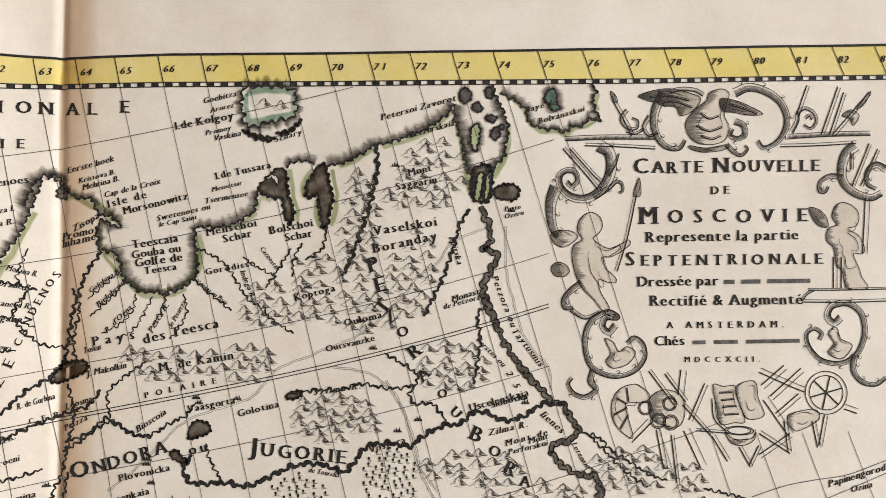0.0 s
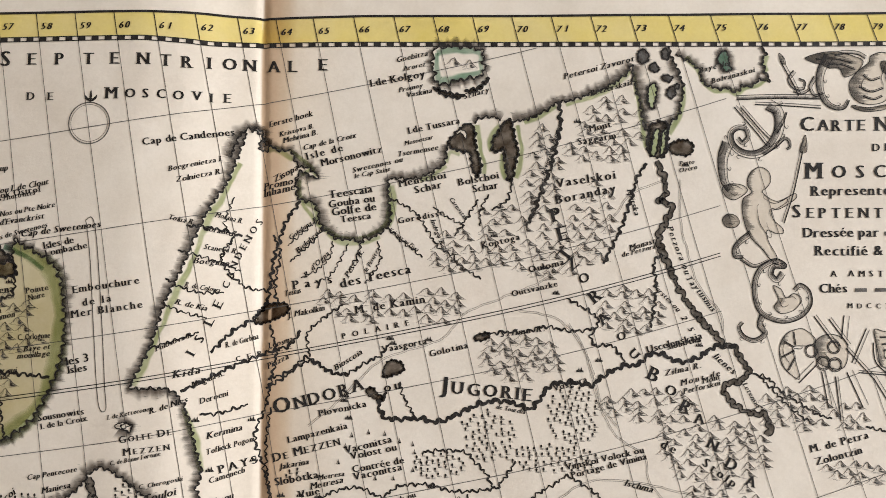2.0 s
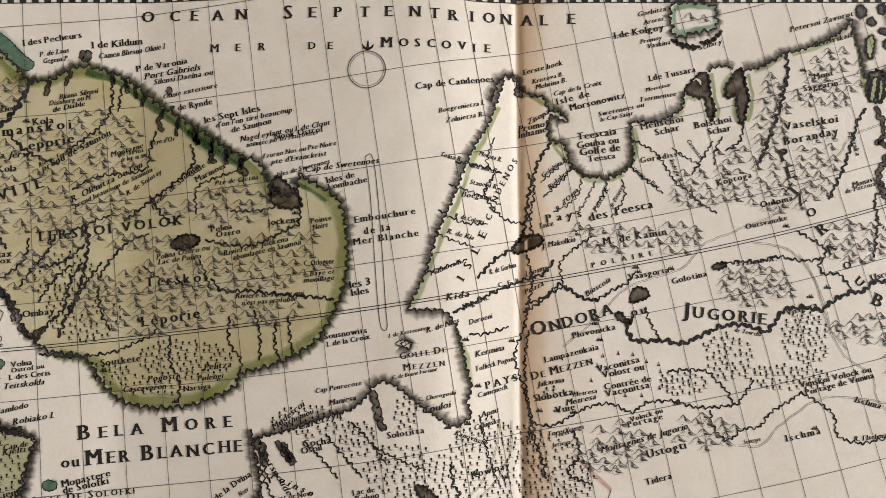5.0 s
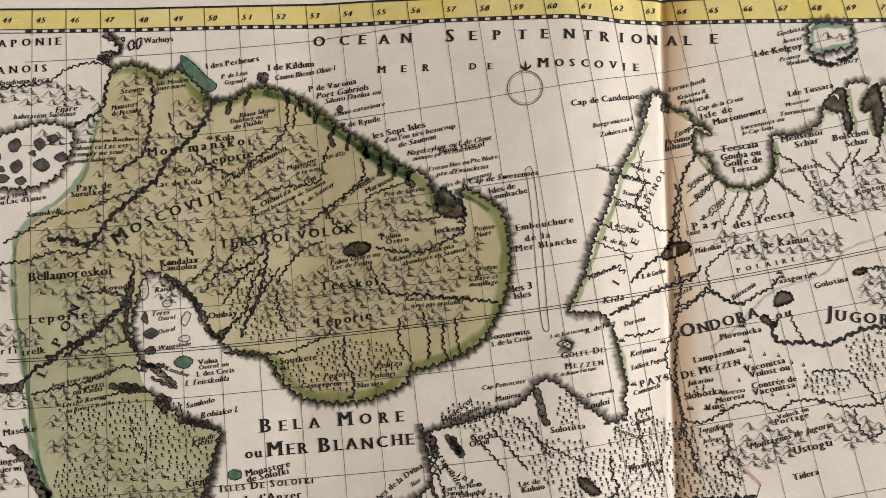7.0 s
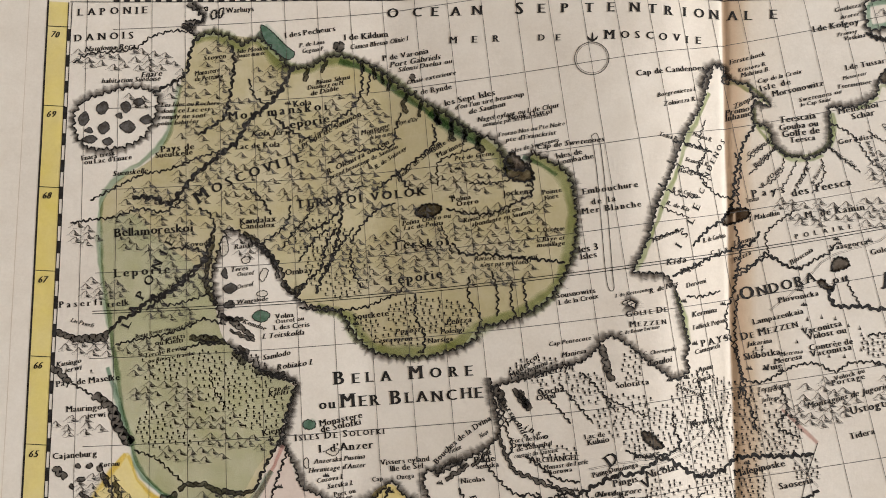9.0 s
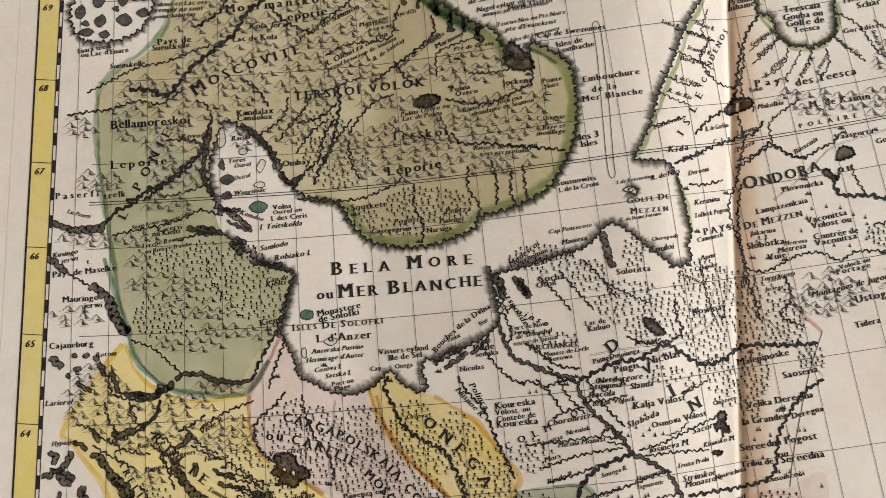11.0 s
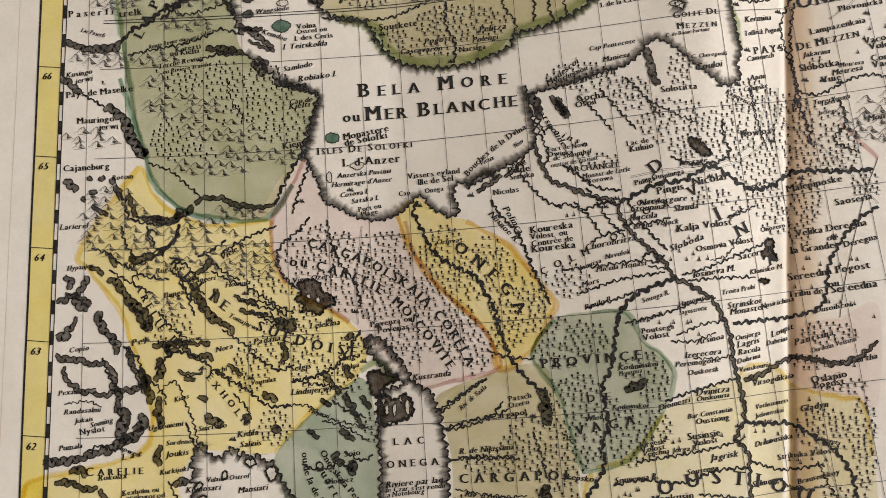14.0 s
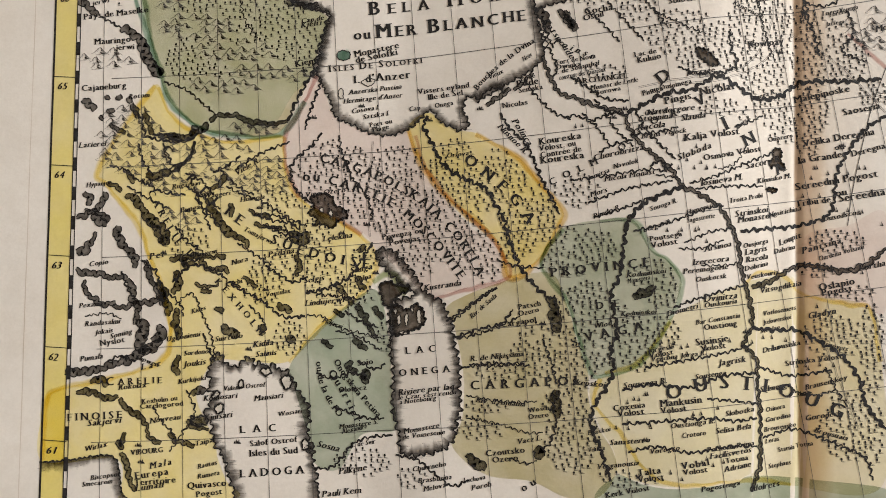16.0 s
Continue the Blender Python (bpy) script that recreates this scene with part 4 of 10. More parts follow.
word('MER BLANCHE', "sc", "-155.0,-189.5 -96.3,-181.6", 4.61)
word('MOSCOVITE', "sc", "-221.7,-107.3 -206.2,-97.3 -178.3,-85.9", 4.43)
word('TERSKOI VOLOK', "cap", "-179.9,-107.0 -124.5,-98.3", 3.93)
word('LAPONIE', "cap", "-246.5,-161.7 -238.5,-141.7 -230.6,-123.2", 4.02)
word('Bellamoreskoi', "rom", "-256.5,-123.3 -223.0,-119.1", 2.92)
word('Leporie', "rom", "-254.7,-140.6 -231.0,-137.2", 2.89)
word('Mourmanskoi', "rom", "-212.3,-69.7 -169.7,-62.8", 3.03)
word('Leporie', "rom", "-188.6,-72.7 -168.1,-68.3", 3.02)
word('Warhuys', "rom", "-217.7,-21.4 -205.3,-19.7", 2.62)
word('I des Pecheurs', "rom", "-190.6,-31.4 -168.5,-26.8", 2.59)
word('I de Kildum', "rom", "-164.5,-31.0 -145.2,-28.2", 2.59)
word('P de Varonia', "rom", "-147.0,-39.4 -126.7,-35.7", 2.58)
word('P de Rynde', "rom", "-132.3,-54.9 -116.0,-51.6", 2.54)
word('les Sept Isles', "rom", "-118.6,-59.2 -97.0,-53.8", 2.77)
word("d'on l'on tire beaucoup", "ita", "-114.3,-60.9 -84.9,-54.0", 2.26)
word('de Saumon', "ita", "-108.2,-62.7 -92.7,-58.7", 2.25)
word('Nagel eylant ou I. de Clout', "ita", "-104.4,-66.1 -70.0,-58.6", 2.24)
word('Nook Ostrof', "rom", "-91.2,-64.8 -72.3,-61.2", 2.23)
word('nommée par les Moscovites', "ita", "-101.9,-68.1 -74.6,-62.4", 1.99)
word('Tzorno Nos ou Pte Noire', "ita", "-95.7,-72.4 -67.4,-66.4", 1.98)
word("pte d'Evanckrist", "ita", "-92.0,-74.5 -70.8,-70.5", 1.97)
word('Isles de Swetenoes', "ita", "-89.4,-79.3 -69.5,-73.4", 1.96)
word('Cap de Swetenoes', "ita", "-78.8,-77.3 -50.8,-72.8", 1.96)
word('Isles de', "rom", "-70.4,-81.2 -59.5,-78.4", 2.43)
word('Lombache', "rom", "-69.6,-83.6 -54.8,-80.2", 2.43)
word('Kola', "rom", "-184.5,-62.4 -176.5,-60.9", 2.54)
word('Kola Jerwi', "ita", "-201.8,-76.4 -183.6,-74.4", 2.26)
word('Lac de Kola', "rom", "-208.0,-82.5 -188.8,-80.2", 2.25)
word('Camen Bliesna Olinie I', "ita", "-161.7,-35.0 -136.5,-29.9", 2.33)
word('Port Gabriels', "ita", "-143.8,-42.3 -121.6,-38.2", 2.06)
word('Silensi Daelna ou', "ita", "-139.9,-44.3 -116.6,-40.0", 2.05)
word('Olinie exterieure', "ita", "-135.9,-49.9 -114.4,-45.0", 2.04)
word('Kandalax', "rom", "-203.5,-115.1 -187.9,-112.8", 2.44)
word('Candolox', "rom", "-203.3,-117.1 -188.2,-115.3", 2.20)
word('Kovoda', "rom", "-226.0,-126.1 -214.7,-124.5", 2.18)
word('Polina', "rom", "-113.5,-101.1 -105.2,-99.4", 2.19)
word('Ozero', "rom", "-111.4,-103.0 -102.0,-101.2", 2.19)
word('Jockena', "rom", "-92.1,-97.9 -79.7,-96.0", 2.42)
word('Polina Ozero ou', "ita", "-134.1,-112.1 -113.6,-107.7", 2.19)
word('Lac de Polina', "ita", "-133.3,-114.0 -116.5,-110.9", 2.19)
word('Riviere de Jockena', "ita", "-108.2,-109.9 -83.7,-103.4", 2.17)
word('abondante en Saumon', "ita", "-104.6,-111.4 -78.9,-104.6", 2.17)
word('Terskoi', "rom", "-137.6,-122.6 -113.7,-119.5", 2.90)
word('Leporie', "rom", "-137.9,-137.6 -115.3,-133.4", 3.11)
word('Riviere de Ponoy qui', "ita", "-102.7,-125.7 -77.0,-123.6", 2.14)
word("n'est pas profonde", "ita", "-100.2,-128.2 -79.3,-125.8", 2.13)
word('C. Orlogone', "rom", "-77.4,-112.7 -65.9,-111.3", 2.14)
word('Baye et', "ita", "-75.0,-116.4 -65.7,-115.1", 1.90)
word('mouillage', "ita", "-77.2,-118.9 -65.7,-117.4", 1.89)
word('les 3', "rom", "-59.8,-120.5 -51.8,-118.7", 2.35)
word('Isles', "rom", "-59.0,-123.2 -52.2,-121.8", 2.35)
word('Sousnowits', "rom", "-68.4,-139.6 -52.4,-136.5", 2.32)
word('I. de la Croix', "rom", "-67.1,-142.3 -51.2,-138.7", 2.09)
word('Soutkete', "rom", "-152.5,-152.9 -137.1,-150.4", 2.37)
word('Pogost', "ita", "-134.2,-158.0 -123.6,-156.3", 2.12)
word('Cascavaron', "ita", "-143.5,-162.3 -126.9,-160.2", 2.35)
word('Narsiga', "rom", "-120.2,-161.0 -109.7,-159.2", 2.10)
word('Pelitza', "ita", "-113.1,-152.9 -102.6,-151.1", 2.34)
word('Polengi', "ita", "-115.3,-157.0 -105.5,-155.3", 2.10)
word('Ombay', "rom", "-182.5,-135.8 -170.6,-133.8", 2.40)
word('Enara tresk', "rom", "-274.2,-91.0 -259.8,-87.7", 2.25)
word("ou Lac d'Enare", "rom", "-272.8,-92.7 -252.3,-89.1", 2.24)
word('Pays de', "rom", "-240.4,-85.5 -225.8,-83.2", 2.25)
word('Sueuckelle', "rom", "-242.5,-88.1 -226.3,-85.7", 2.25)
word('Suenskelle', "ita", "-260.0,-97.0 -245.1,-94.7", 2.24)
word('Enare', "ita", "-252.3,-52.7 -243.0,-51.2", 2.56)
word('habitation Suedoise', "ita", "-269.3,-56.1 -243.5,-53.5", 2.30)
word('Les Isles ou Rochers', "ita", "-242.3,-65.4 -217.0,-63.1", 2.03)
word('dont ce Lac est', "ita", "-242.0,-68.2 -220.7,-66.1", 2.03)
word('remply ne sont', "ita", "-243.0,-71.0 -222.2,-68.9", 2.02)
word('point habitées', "ita", "-243.2,-73.8 -225.2,-71.6", 2.02)
word('Naudoma Reca', "ita", "-278.3,-42.2 -256.1,-39.3", 2.33)
word('Paserfi', "rom", "-276.8,-154.5 -258.5,-152.3", 2.15)
word('trelk', "rom", "-256.5,-153.4 -247.1,-151.7", 2.14)
word('Pays de Maselke', "rom", "-274.2,-187.3 -247.9,-182.9", 2.09)
word('Mauringo', "rom", "-268.8,-197.4 -253.9,-195.5", 2.08)
word('jerwi', "rom", "-259.9,-199.2 -252.2,-198.4", 2.07)
word('I. Teitskolda', "ita", "-189.9,-162.9 -172.3,-160.1", 1.89)
word('I. Samlodo', "ita", "-191.5,-172.4 -177.5,-168.8", 1.87)
word('Robiako I.', "ita", "-182.9,-175.4 -167.8,-172.3", 1.87)
word('Raiski', "ita", "-205.0,-125.9 -197.1,-124.5", 1.94)
word('Teres', "ita", "-205.8,-135.6 -198.2,-134.3", 1.93)
word('Ostrof', "ita", "-202.3,-142.7 -195.3,-140.8", 1.91)
word('I. Wangslode', "ita", "-204.1,-149.4 -188.8,-146.7", 1.91)
word('Modescoi', "ita", "-85.4,-173.7 -74.3,-163.9", 2.05)
word('Sochomou', "ita", "-83.2,-172.6 -70.8,-166.6", 2.05)
word('Caretzyn', "ita", "-76.3,-173.1 -60.6,-167.6", 2.04)
word('Cocha', "rom", "-74.4,-179.3 -63.7,-177.1", 2.26)
word('Osoil', "rom", "-74.8,-181.6 -67.0,-179.8", 2.03)
word('Solotitta', "rom", "-43.5,-174.7 -29.8,-172.2", 2.24)
word('Lac de', "rom", "-55.2,-195.5 -47.0,-193.7", 1.99)
word('Kuluio', "rom", "-54.0,-197.7 -45.2,-195.8", 1.99)
word('Tidera', "rom", "54.5,-190.7 64.8,-187.8", 2.27)
word('Toina R.', "ita", "-28.4,-69.2 -19.6,-70.8", 1.95)
word('Morana R.', "ita", "-13.2,-67.6 -4.0,-69.5", 1.96)
word('Gorane R.', "ita", "-17.0,-72.5 -5.2,-74.1", 1.95)
word('Staneva R.', "ita", "-16.4,-79.0 -5.2,-80.2", 1.94)
word('Boegane', "ita", "-19.4,-84.1 -7.7,-84.6", 1.93)
word('R. de Colowa', "ita", "-21.8,-92.3 -10.2,-94.1", 1.92)
word('R. de Kia', "ita", "-24.6,-98.3 -14.0,-100.5", 1.91)
word('Polosova R.', "ita", "-29.8,-114.7 -17.7,-109.1", 1.88)
word('ISLE', "cap", "-17.5,-116.2 -12.6,-106.3 -8.9,-97.6", 3.31)
word('CANDENOS', "cap", "-7.6,-92.6 -3.8,-81.3 2.7,-68.2", 2.42)
word('LAC', "cap", "-197.6,-347.1 -183.5,-345.3", 3.00)
word('LADOGA', "cap", "-196.3,-363.7 -171.4,-360.6", 3.19)
word('LAC', "cap", "-135.6,-312.9 -123.9,-311.0", 2.79)
word('ONEGA', "cap", "-137.7,-321.5 -117.9,-318.4", 2.79)
word('CARGAPOL', "cap", "-110.0,-324.5 -68.7,-319.5", 3.59)
word('PROVINCE', "cap", "-82.2,-280.2 -45.9,-274.3", 3.63)
word('DE', "cap", "-64.8,-291.5 -56.2,-289.9", 2.96)
word('VAGA', "cap", "-68.4,-303.7 -46.9,-298.1", 3.58)
word('OUSTIOUG', "cap", "-36.9,-323.6 -8.4,-317.7 27.9,-326.6", 5.38)
word('CARELIE', "cap", "-238.1,-238.5 -224.3,-252.5 -203.9,-267.1", 4.10)
word('SUEDOISE', "cap", "-191.6,-273.1 -172.9,-278.3 -151.7,-280.8", 4.00)
word('CARELIE DE', "cap", "-241.8,-255.7 -231.9,-270.9 -219.5,-283.6", 2.94)
word('KEXHOLM', "cap", "-212.2,-289.8 -202.5,-299.2 -192.8,-309.6", 2.65)
word('CARELIE', "sc", "-251.7,-332.3 -229.5,-330.0", 2.62)
word('FINOISE', "cap", "-265.7,-346.9 -243.9,-344.4", 3.04)
word('ISLES DE SOLOFKI', "sc", "-173.0,-204.0 -136.1,-198.9", 2.29)
word('Monastere', "rom", "-163.2,-197.6 -145.5,-192.9", 2.29)
word('de Solofki', "rom", "-162.6,-199.9 -146.0,-195.7", 2.29)
word("I. d'Anzer", "rom", "-162.8,-208.1 -140.2,-204.9", 2.51)
word('Anzerska Pustina', "ita", "-164.7,-212.8 -143.6,-209.3", 2.05)
word("Hermitage d'Anzer", "ita", "-166.5,-216.5 -143.3,-212.7", 2.05)
word('Cosova I.', "ita", "-163.0,-220.4 -152.0,-218.0", 2.04)
word('Satska I.', "ita", "-158.4,-222.4 -147.8,-220.1", 2.04)
word('Port ou', "rom", "-155.3,-225.4 -146.5,-223.2", 2.03)
word('Plage', "rom", "-154.1,-227.2 -147.5,-225.5", 2.03)
word('Vissers eyland', "rom", "-137.1,-211.6 -116.8,-208.4", 2.27)
word('Ille de Sel', "rom", "-132.9,-213.8 -119.3,-211.4", 2.26)
word('Cap', "rom", "-140.0,-218.5 -135.6,-217.5", 2.04)
word('Onega', "rom", "-130.0,-216.9 -122.8,-215.4", 2.03)
word('Bouches de la Dvina', "rom", "-113.9,-209.5 -104.6,-199.3 -92.5,-190.2", 2.46)
word('Pode', "rom", "-98.7,-208.1 -90.2,-206.4", 2.22)
word('Semska', "rom", "-97.9,-210.3 -88.6,-208.5", 2.21)
word('Nicolas', "rom", "-103.7,-216.4 -94.1,-214.6", 1.99)
word('ARCHANGEL', "sc", "-76.8,-206.5 -57.2,-203.5", 2.19)
word('Monast de Lerle', "ita", "-71.0,-208.6 -53.4,-204.9", 1.96)
word('Borowa', "rom", "-68.8,-210.3 -59.5,-208.3", 1.96)
word('Fort de Nova', "rom", "-84.1,-199.0 -69.4,-196.1", 1.99)
word('Dwinka', "rom", "-84.0,-200.9 -74.6,-199.2", 1.99)
word('Koureska', "rom", "-89.0,-230.2 -73.2,-227.1", 2.40)
word('Volost. ou', "rom", "-88.9,-232.6 -75.2,-230.0", 2.40)
word('Contrée de', "rom", "-88.3,-235.2 -73.0,-232.1", 2.39)
word('Koureska', "rom", "-88.2,-237.4 -71.8,-234.6", 2.39)
word('Chorobritza', "ita", "-68.6,-235.6 -50.1,-230.6", 1.94)
word('Navolok', "ita", "-61.2,-238.5 -52.0,-235.6", 1.93)
word('Micola Monast', "ita", "-64.1,-243.3 -45.6,-239.6", 1.93)
word('Pinega', "rom", "-51.5,-210.3 -43.9,-207.9", 2.16)
word('ou Ouspinega', "rom", "-49.0,-209.1 -33.6,-204.8", 2.15)
word('Nicolai', "rom", "-30.2,-209.3 -17.1,-205.5", 2.36)
word('Portage', "ita", "-35.8,-202.2 -25.2,-199.9", 1.94)
word('Pingis', "rom", "-43.1,-213.2 -33.3,-210.6", 2.14)
word('Courest', "ita", "-50.7,-217.8 -42.5,-216.0", 1.93)
word('Stoupina', "ita", "-52.7,-220.0 -40.3,-218.5", 1.93)
word('Racola', "ita", "-52.9,-223.6 -42.7,-221.8", 1.93)
word('Brena Volock', "ita", "-51.4,-226.6 -34.9,-223.5", 1.92)
word('Kalja Volost', "rom", "-35.3,-226.7 -14.1,-222.5", 2.34)
word('Osmova Volost', "rom", "-28.0,-233.7 -5.2,-228.1", 2.33)
word('Sloboda', "ita", "-37.5,-234.3 -25.1,-228.6", 1.91)
word('Onozero', "rom", "-2.5,-224.4 7.7,-221.5", 1.95)
word('Kowloay', "rom", "-11.9,-189.0 2.9,-185.5", 2.19)
word('Malepinoske', "rom", "8.0,-208.1 28.4,-202.7", 2.42)
word('Saoseria', "rom", "25.9,-212.3 39.9,-208.8", 2.41)
word('Velika Deregina', "rom", "11.4,-225.0 38.1,-218.9", 2.62)
word('ou', "rom", "23.2,-225.9 26.8,-225.1", 2.40)
word('la Grande', "rom", "10.1,-231.6 26.2,-228.2", 2.39)
word('Deregna', "rom", "29.5,-228.0 41.9,-224.0", 2.39)
word('Sereedna Pogost', "rom", "9.3,-241.9 39.4,-235.1", 2.60)
word('ou', "rom", "24.0,-243.5 28.2,-242.6", 2.37)
word('Tribu de', "rom", "9.5,-248.1 22.4,-245.7", 2.59)
word('Sereedna', "rom", "25.1,-245.6 42.2,-241.9", 2.59)
word('Ousoilscoi', "ita", "19.1,-253.4 32.4,-249.9", 1.94)
word('Poutsega', "rom", "-46.4,-265.0 -34.5,-262.3", 2.11)
word('Volost', "rom", "-45.9,-267.5 -36.0,-265.3", 2.11)
word('Arsinoa', "ita", "-26.4,-267.7 -15.8,-264.9", 1.89)
word('Izerecora', "ita", "-30.4,-273.0 -16.6,-270.5", 2.10)
word('Peremogorie', "ita", "-33.8,-276.5 -16.9,-273.4", 2.10)
word('Ouskotsk', "ita", "-29.1,-279.2 -17.4,-276.8", 1.89)
word('Dvinitza', "ita", "-25.6,-286.4 -12.8,-284.1", 1.89)
word('Ouskouria', "ita", "-25.5,-288.4 -12.8,-286.0", 1.89)
word('Oustioug', "rom", "-25.1,-296.8 -12.4,-294.2", 2.09)
word('Jorgesk', "rom", "-45.4,-306.4 -36.2,-304.2", 2.09)
word('Volost', "rom", "-44.7,-308.3 -35.7,-306.2", 2.09)
word('Susinsie', "rom", "-28.0,-302.6 -15.4,-300.2", 2.09)
word('Volost', "rom", "-25.8,-304.6 -16.4,-302.6", 2.08)
word('Jagrisk', "ita", "-19.3,-309.6 -8.8,-307.4", 1.87)
word('Sousenga R.', "ita", "-53.7,-319.9 -37.8,-316.8", 2.08)
word('Sousenga', "ita", "-27.9,-315.1 -16.0,-312.6", 2.08)
word('Mankusin', "rom", "-39.9,-325.8 -24.7,-323.2", 2.07)
word('Volost', "rom", "-39.8,-328.3 -30.1,-326.6", 2.06)
word('Coxenia', "rom", "-56.9,-328.5 -45.2,-326.2", 2.07)
word('Volost', "rom", "-55.3,-330.4 -45.5,-328.7", 2.07)
word('Oustionga R.', "ita", "-36.1,-333.4 -19.6,-330.3", 2.06)
word('Slobotka', "ita", "-15.9,-327.9 -5.0,-325.4", 2.06)
word('Sanasterro', "ita", "-57.8,-341.0 -43.1,-338.8", 2.06)
word('Vorogso', "ita", "-43.3,-343.2 -32.3,-340.8", 2.05)
word('Crotoro', "ita", "-31.8,-336.6 -23.0,-334.9", 2.05)
word('Selisa Bela', "ita", "-19.5,-334.4 -5.9,-331.7", 2.05)
word('Pochona Prima', "ita", "-22.4,-341.2 -4.6,-337.8", 2.05)
word('Vobal', "rom", "-31.4,-347.9 -21.2,-345.6", 2.04)
word('Volost', "rom", "-30.7,-349.9 -21.7,-348.1", 2.04)
word('Talta', "rom", "-47.1,-351.4 -38.5,-349.6", 2.04)
word('Volost', "rom", "-47.0,-353.7 -37.4,-351.8", 2.04)
word('Totma', "rom", "-15.3,-344.9 -6.6,-343.2", 2.04)
word('Starnia Totma', "rom", "5.1,-340.1 18.0,-336.8", 1.86)
word('Lousiska', "rom", "1.8,-302.7 12.9,-300.0", 2.10)
word('Strilnska Volost', "rom", "6.8,-308.3 27.8,-304.3", 2.10)
word('Strelze', "ita", "-3.7,-296.7 4.3,-294.8", 1.89)
word('Drina', "ita", "-2.3,-303.9 4.5,-302.2", 1.88)
word('Selmenga', "ita", "-3.0,-318.5 9.2,-315.9", 1.87)
word('Osinora', "ita", "-0.4,-325.7 7.2,-323.8", 1.87)
word('Gorodina', "ita", "-0.3,-329.5 9.5,-327.0", 1.86)
word('Brousensko', "ita", "-0.9,-333.0 11.6,-330.4", 1.86)
word('Oslapio', "rom", "18.6,-279.5 31.9,-276.2", 2.12)
word('Pogost', "rom", "19.7,-281.4 31.0,-278.8", 2.12)
word('Ousjorga', "ita", "-11.4,-265.5 -1.3,-262.6", 1.91)
word('Lagris', "ita", "-10.6,-268.0 -1.7,-265.6", 1.91)
word('Racola', "ita", "-10.1,-270.7 -1.1,-268.6", 1.90)
word('Dobrina', "ita", "-10.4,-273.9 -1.0,-271.1", 1.90)
word('Veuskouria', "ita", "-9.8,-277.0 3.2,-274.1", 1.90)
word('Vitsogdikaia', "ita", "-4.2,-281.9 12.4,-277.8", 1.90)
word('Cajaneburg', "rom", "-272.4,-216.6 -254.0,-214.4", 2.31)
word('Rotom', "ita", "-252.9,-218.9 -244.5,-217.6", 2.07)
word('Larierel', "ita", "-271.4,-239.6 -260.4,-238.1", 2.06)
word('Hypanjor', "ita", "-266.9,-255.3 -256.7,-253.4", 2.04)
word('Repola', "ita", "-244.8,-252.7 -235.9,-250.9", 2.26)
word('Rugaravi', "ita", "-232.2,-254.1 -221.0,-251.9", 2.03)
word('Homola', "ita", "-204.6,-257.8 -194.7,-255.9", 2.02)
word('Wangeri', "ita", "-219.4,-257.2 -208.7,-255.1", 2.02)
word('Viele R.', "ita", "-207.0,-247.6 -197.6,-241.0", 2.03)
word('Copio', "ita", "-262.8,-286.6 -255.2,-285.0", 2.01)
word('Pexama', "ita", "-265.3,-303.0 -255.9,-301.5", 2.00)
word('Randasalmi', "ita", "-262.4,-310.1 -248.3,-307.9", 1.99)
word('Nyslot', "rom", "-255.4,-317.2 -245.6,-315.2", 1.98)
word('Pumala', "ita", "-262.9,-323.8 -253.8,-321.9", 1.97)
word('Jokais', "ita", "-258.0,-313.1 -250.9,-311.6", 1.98)
word('Rokolax', "ita", "-246.7,-333.7 -235.6,-331.9", 1.96)
word('Kexholm ou', "rom", "-236.8,-338.5 -222.9,-336.1", 1.95)
word('Carelogorod', "rom", "-237.5,-340.5 -220.5,-338.1", 1.95)
word('Eurepa', "rom", "-236.9,-367.2 -223.8,-364.5", 2.14)
word('Territoire', "rom", "-237.1,-369.7 -220.9,-367.3", 2.14)
word('Quivasco', "rom", "-216.3,-369.6 -201.1,-367.2", 2.13)
word('Pogost', "rom", "-212.6,-372.3 -202.4,-370.3", 2.12)
word('VIBOURG', "rom", "-239.5,-358.3 -226.8,-356.2", 2.15)
word('Vulamo Ostrof', "ita", "-205.5,-331.5 -189.1,-328.7", 1.95)
word('Komosari', "ita", "-212.9,-335.8 -199.8,-333.7", 1.95)
word('Kinisari', "ita", "-211.9,-343.3 -201.0,-341.1", 1.94)
word('Mansiari', "ita", "-193.1,-334.6 -181.8,-332.5", 1.94)
word('Wossari', "ita", "-183.4,-340.0 -174.1,-337.7", 1.93)
word('Salof Ostrof', "rom", "-193.3,-351.8 -174.9,-348.8", 2.14)
word('Isles du Sud', "rom", "-193.2,-355.6 -174.5,-353.1", 2.13)
word('Riviere par laq.', "ita", "-137.5,-328.7 -115.4,-324.4", 1.92)
word("le Czar s'est rendu", "ita", "-137.4,-330.4 -115.3,-326.5", 1.92)
word('a Notebourg', "ita", "-136.8,-332.1 -122.8,-329.2", 1.92)
word('Monastere', "ita", "-134.4,-343.0 -120.9,-339.4", 1.90)
word('de Vosnesenie', "ita", "-134.9,-345.1 -118.7,-341.6", 1.90)
word('R. de Nikissima', "ita", "-110.8,-313.9 -90.6,-310.5", 1.91)
word("Riv. d'Andama", "ita", "-107.9,-329.0 -89.2,-329.3", 1.89)
word('Patsch', "rom", "-93.6,-293.2 -85.2,-291.2", 2.13)
word('Ozero', "rom", "-93.5,-295.8 -85.7,-293.6", 2.13)
word('Cargapol', "rom", "-99.6,-300.4 -86.6,-297.5", 2.13)
word('Wosch', "rom", "-88.0,-331.3 -80.3,-329.7", 1.88)
word('Ozero', "rom", "-87.9,-333.8 -80.2,-332.2", 1.88)
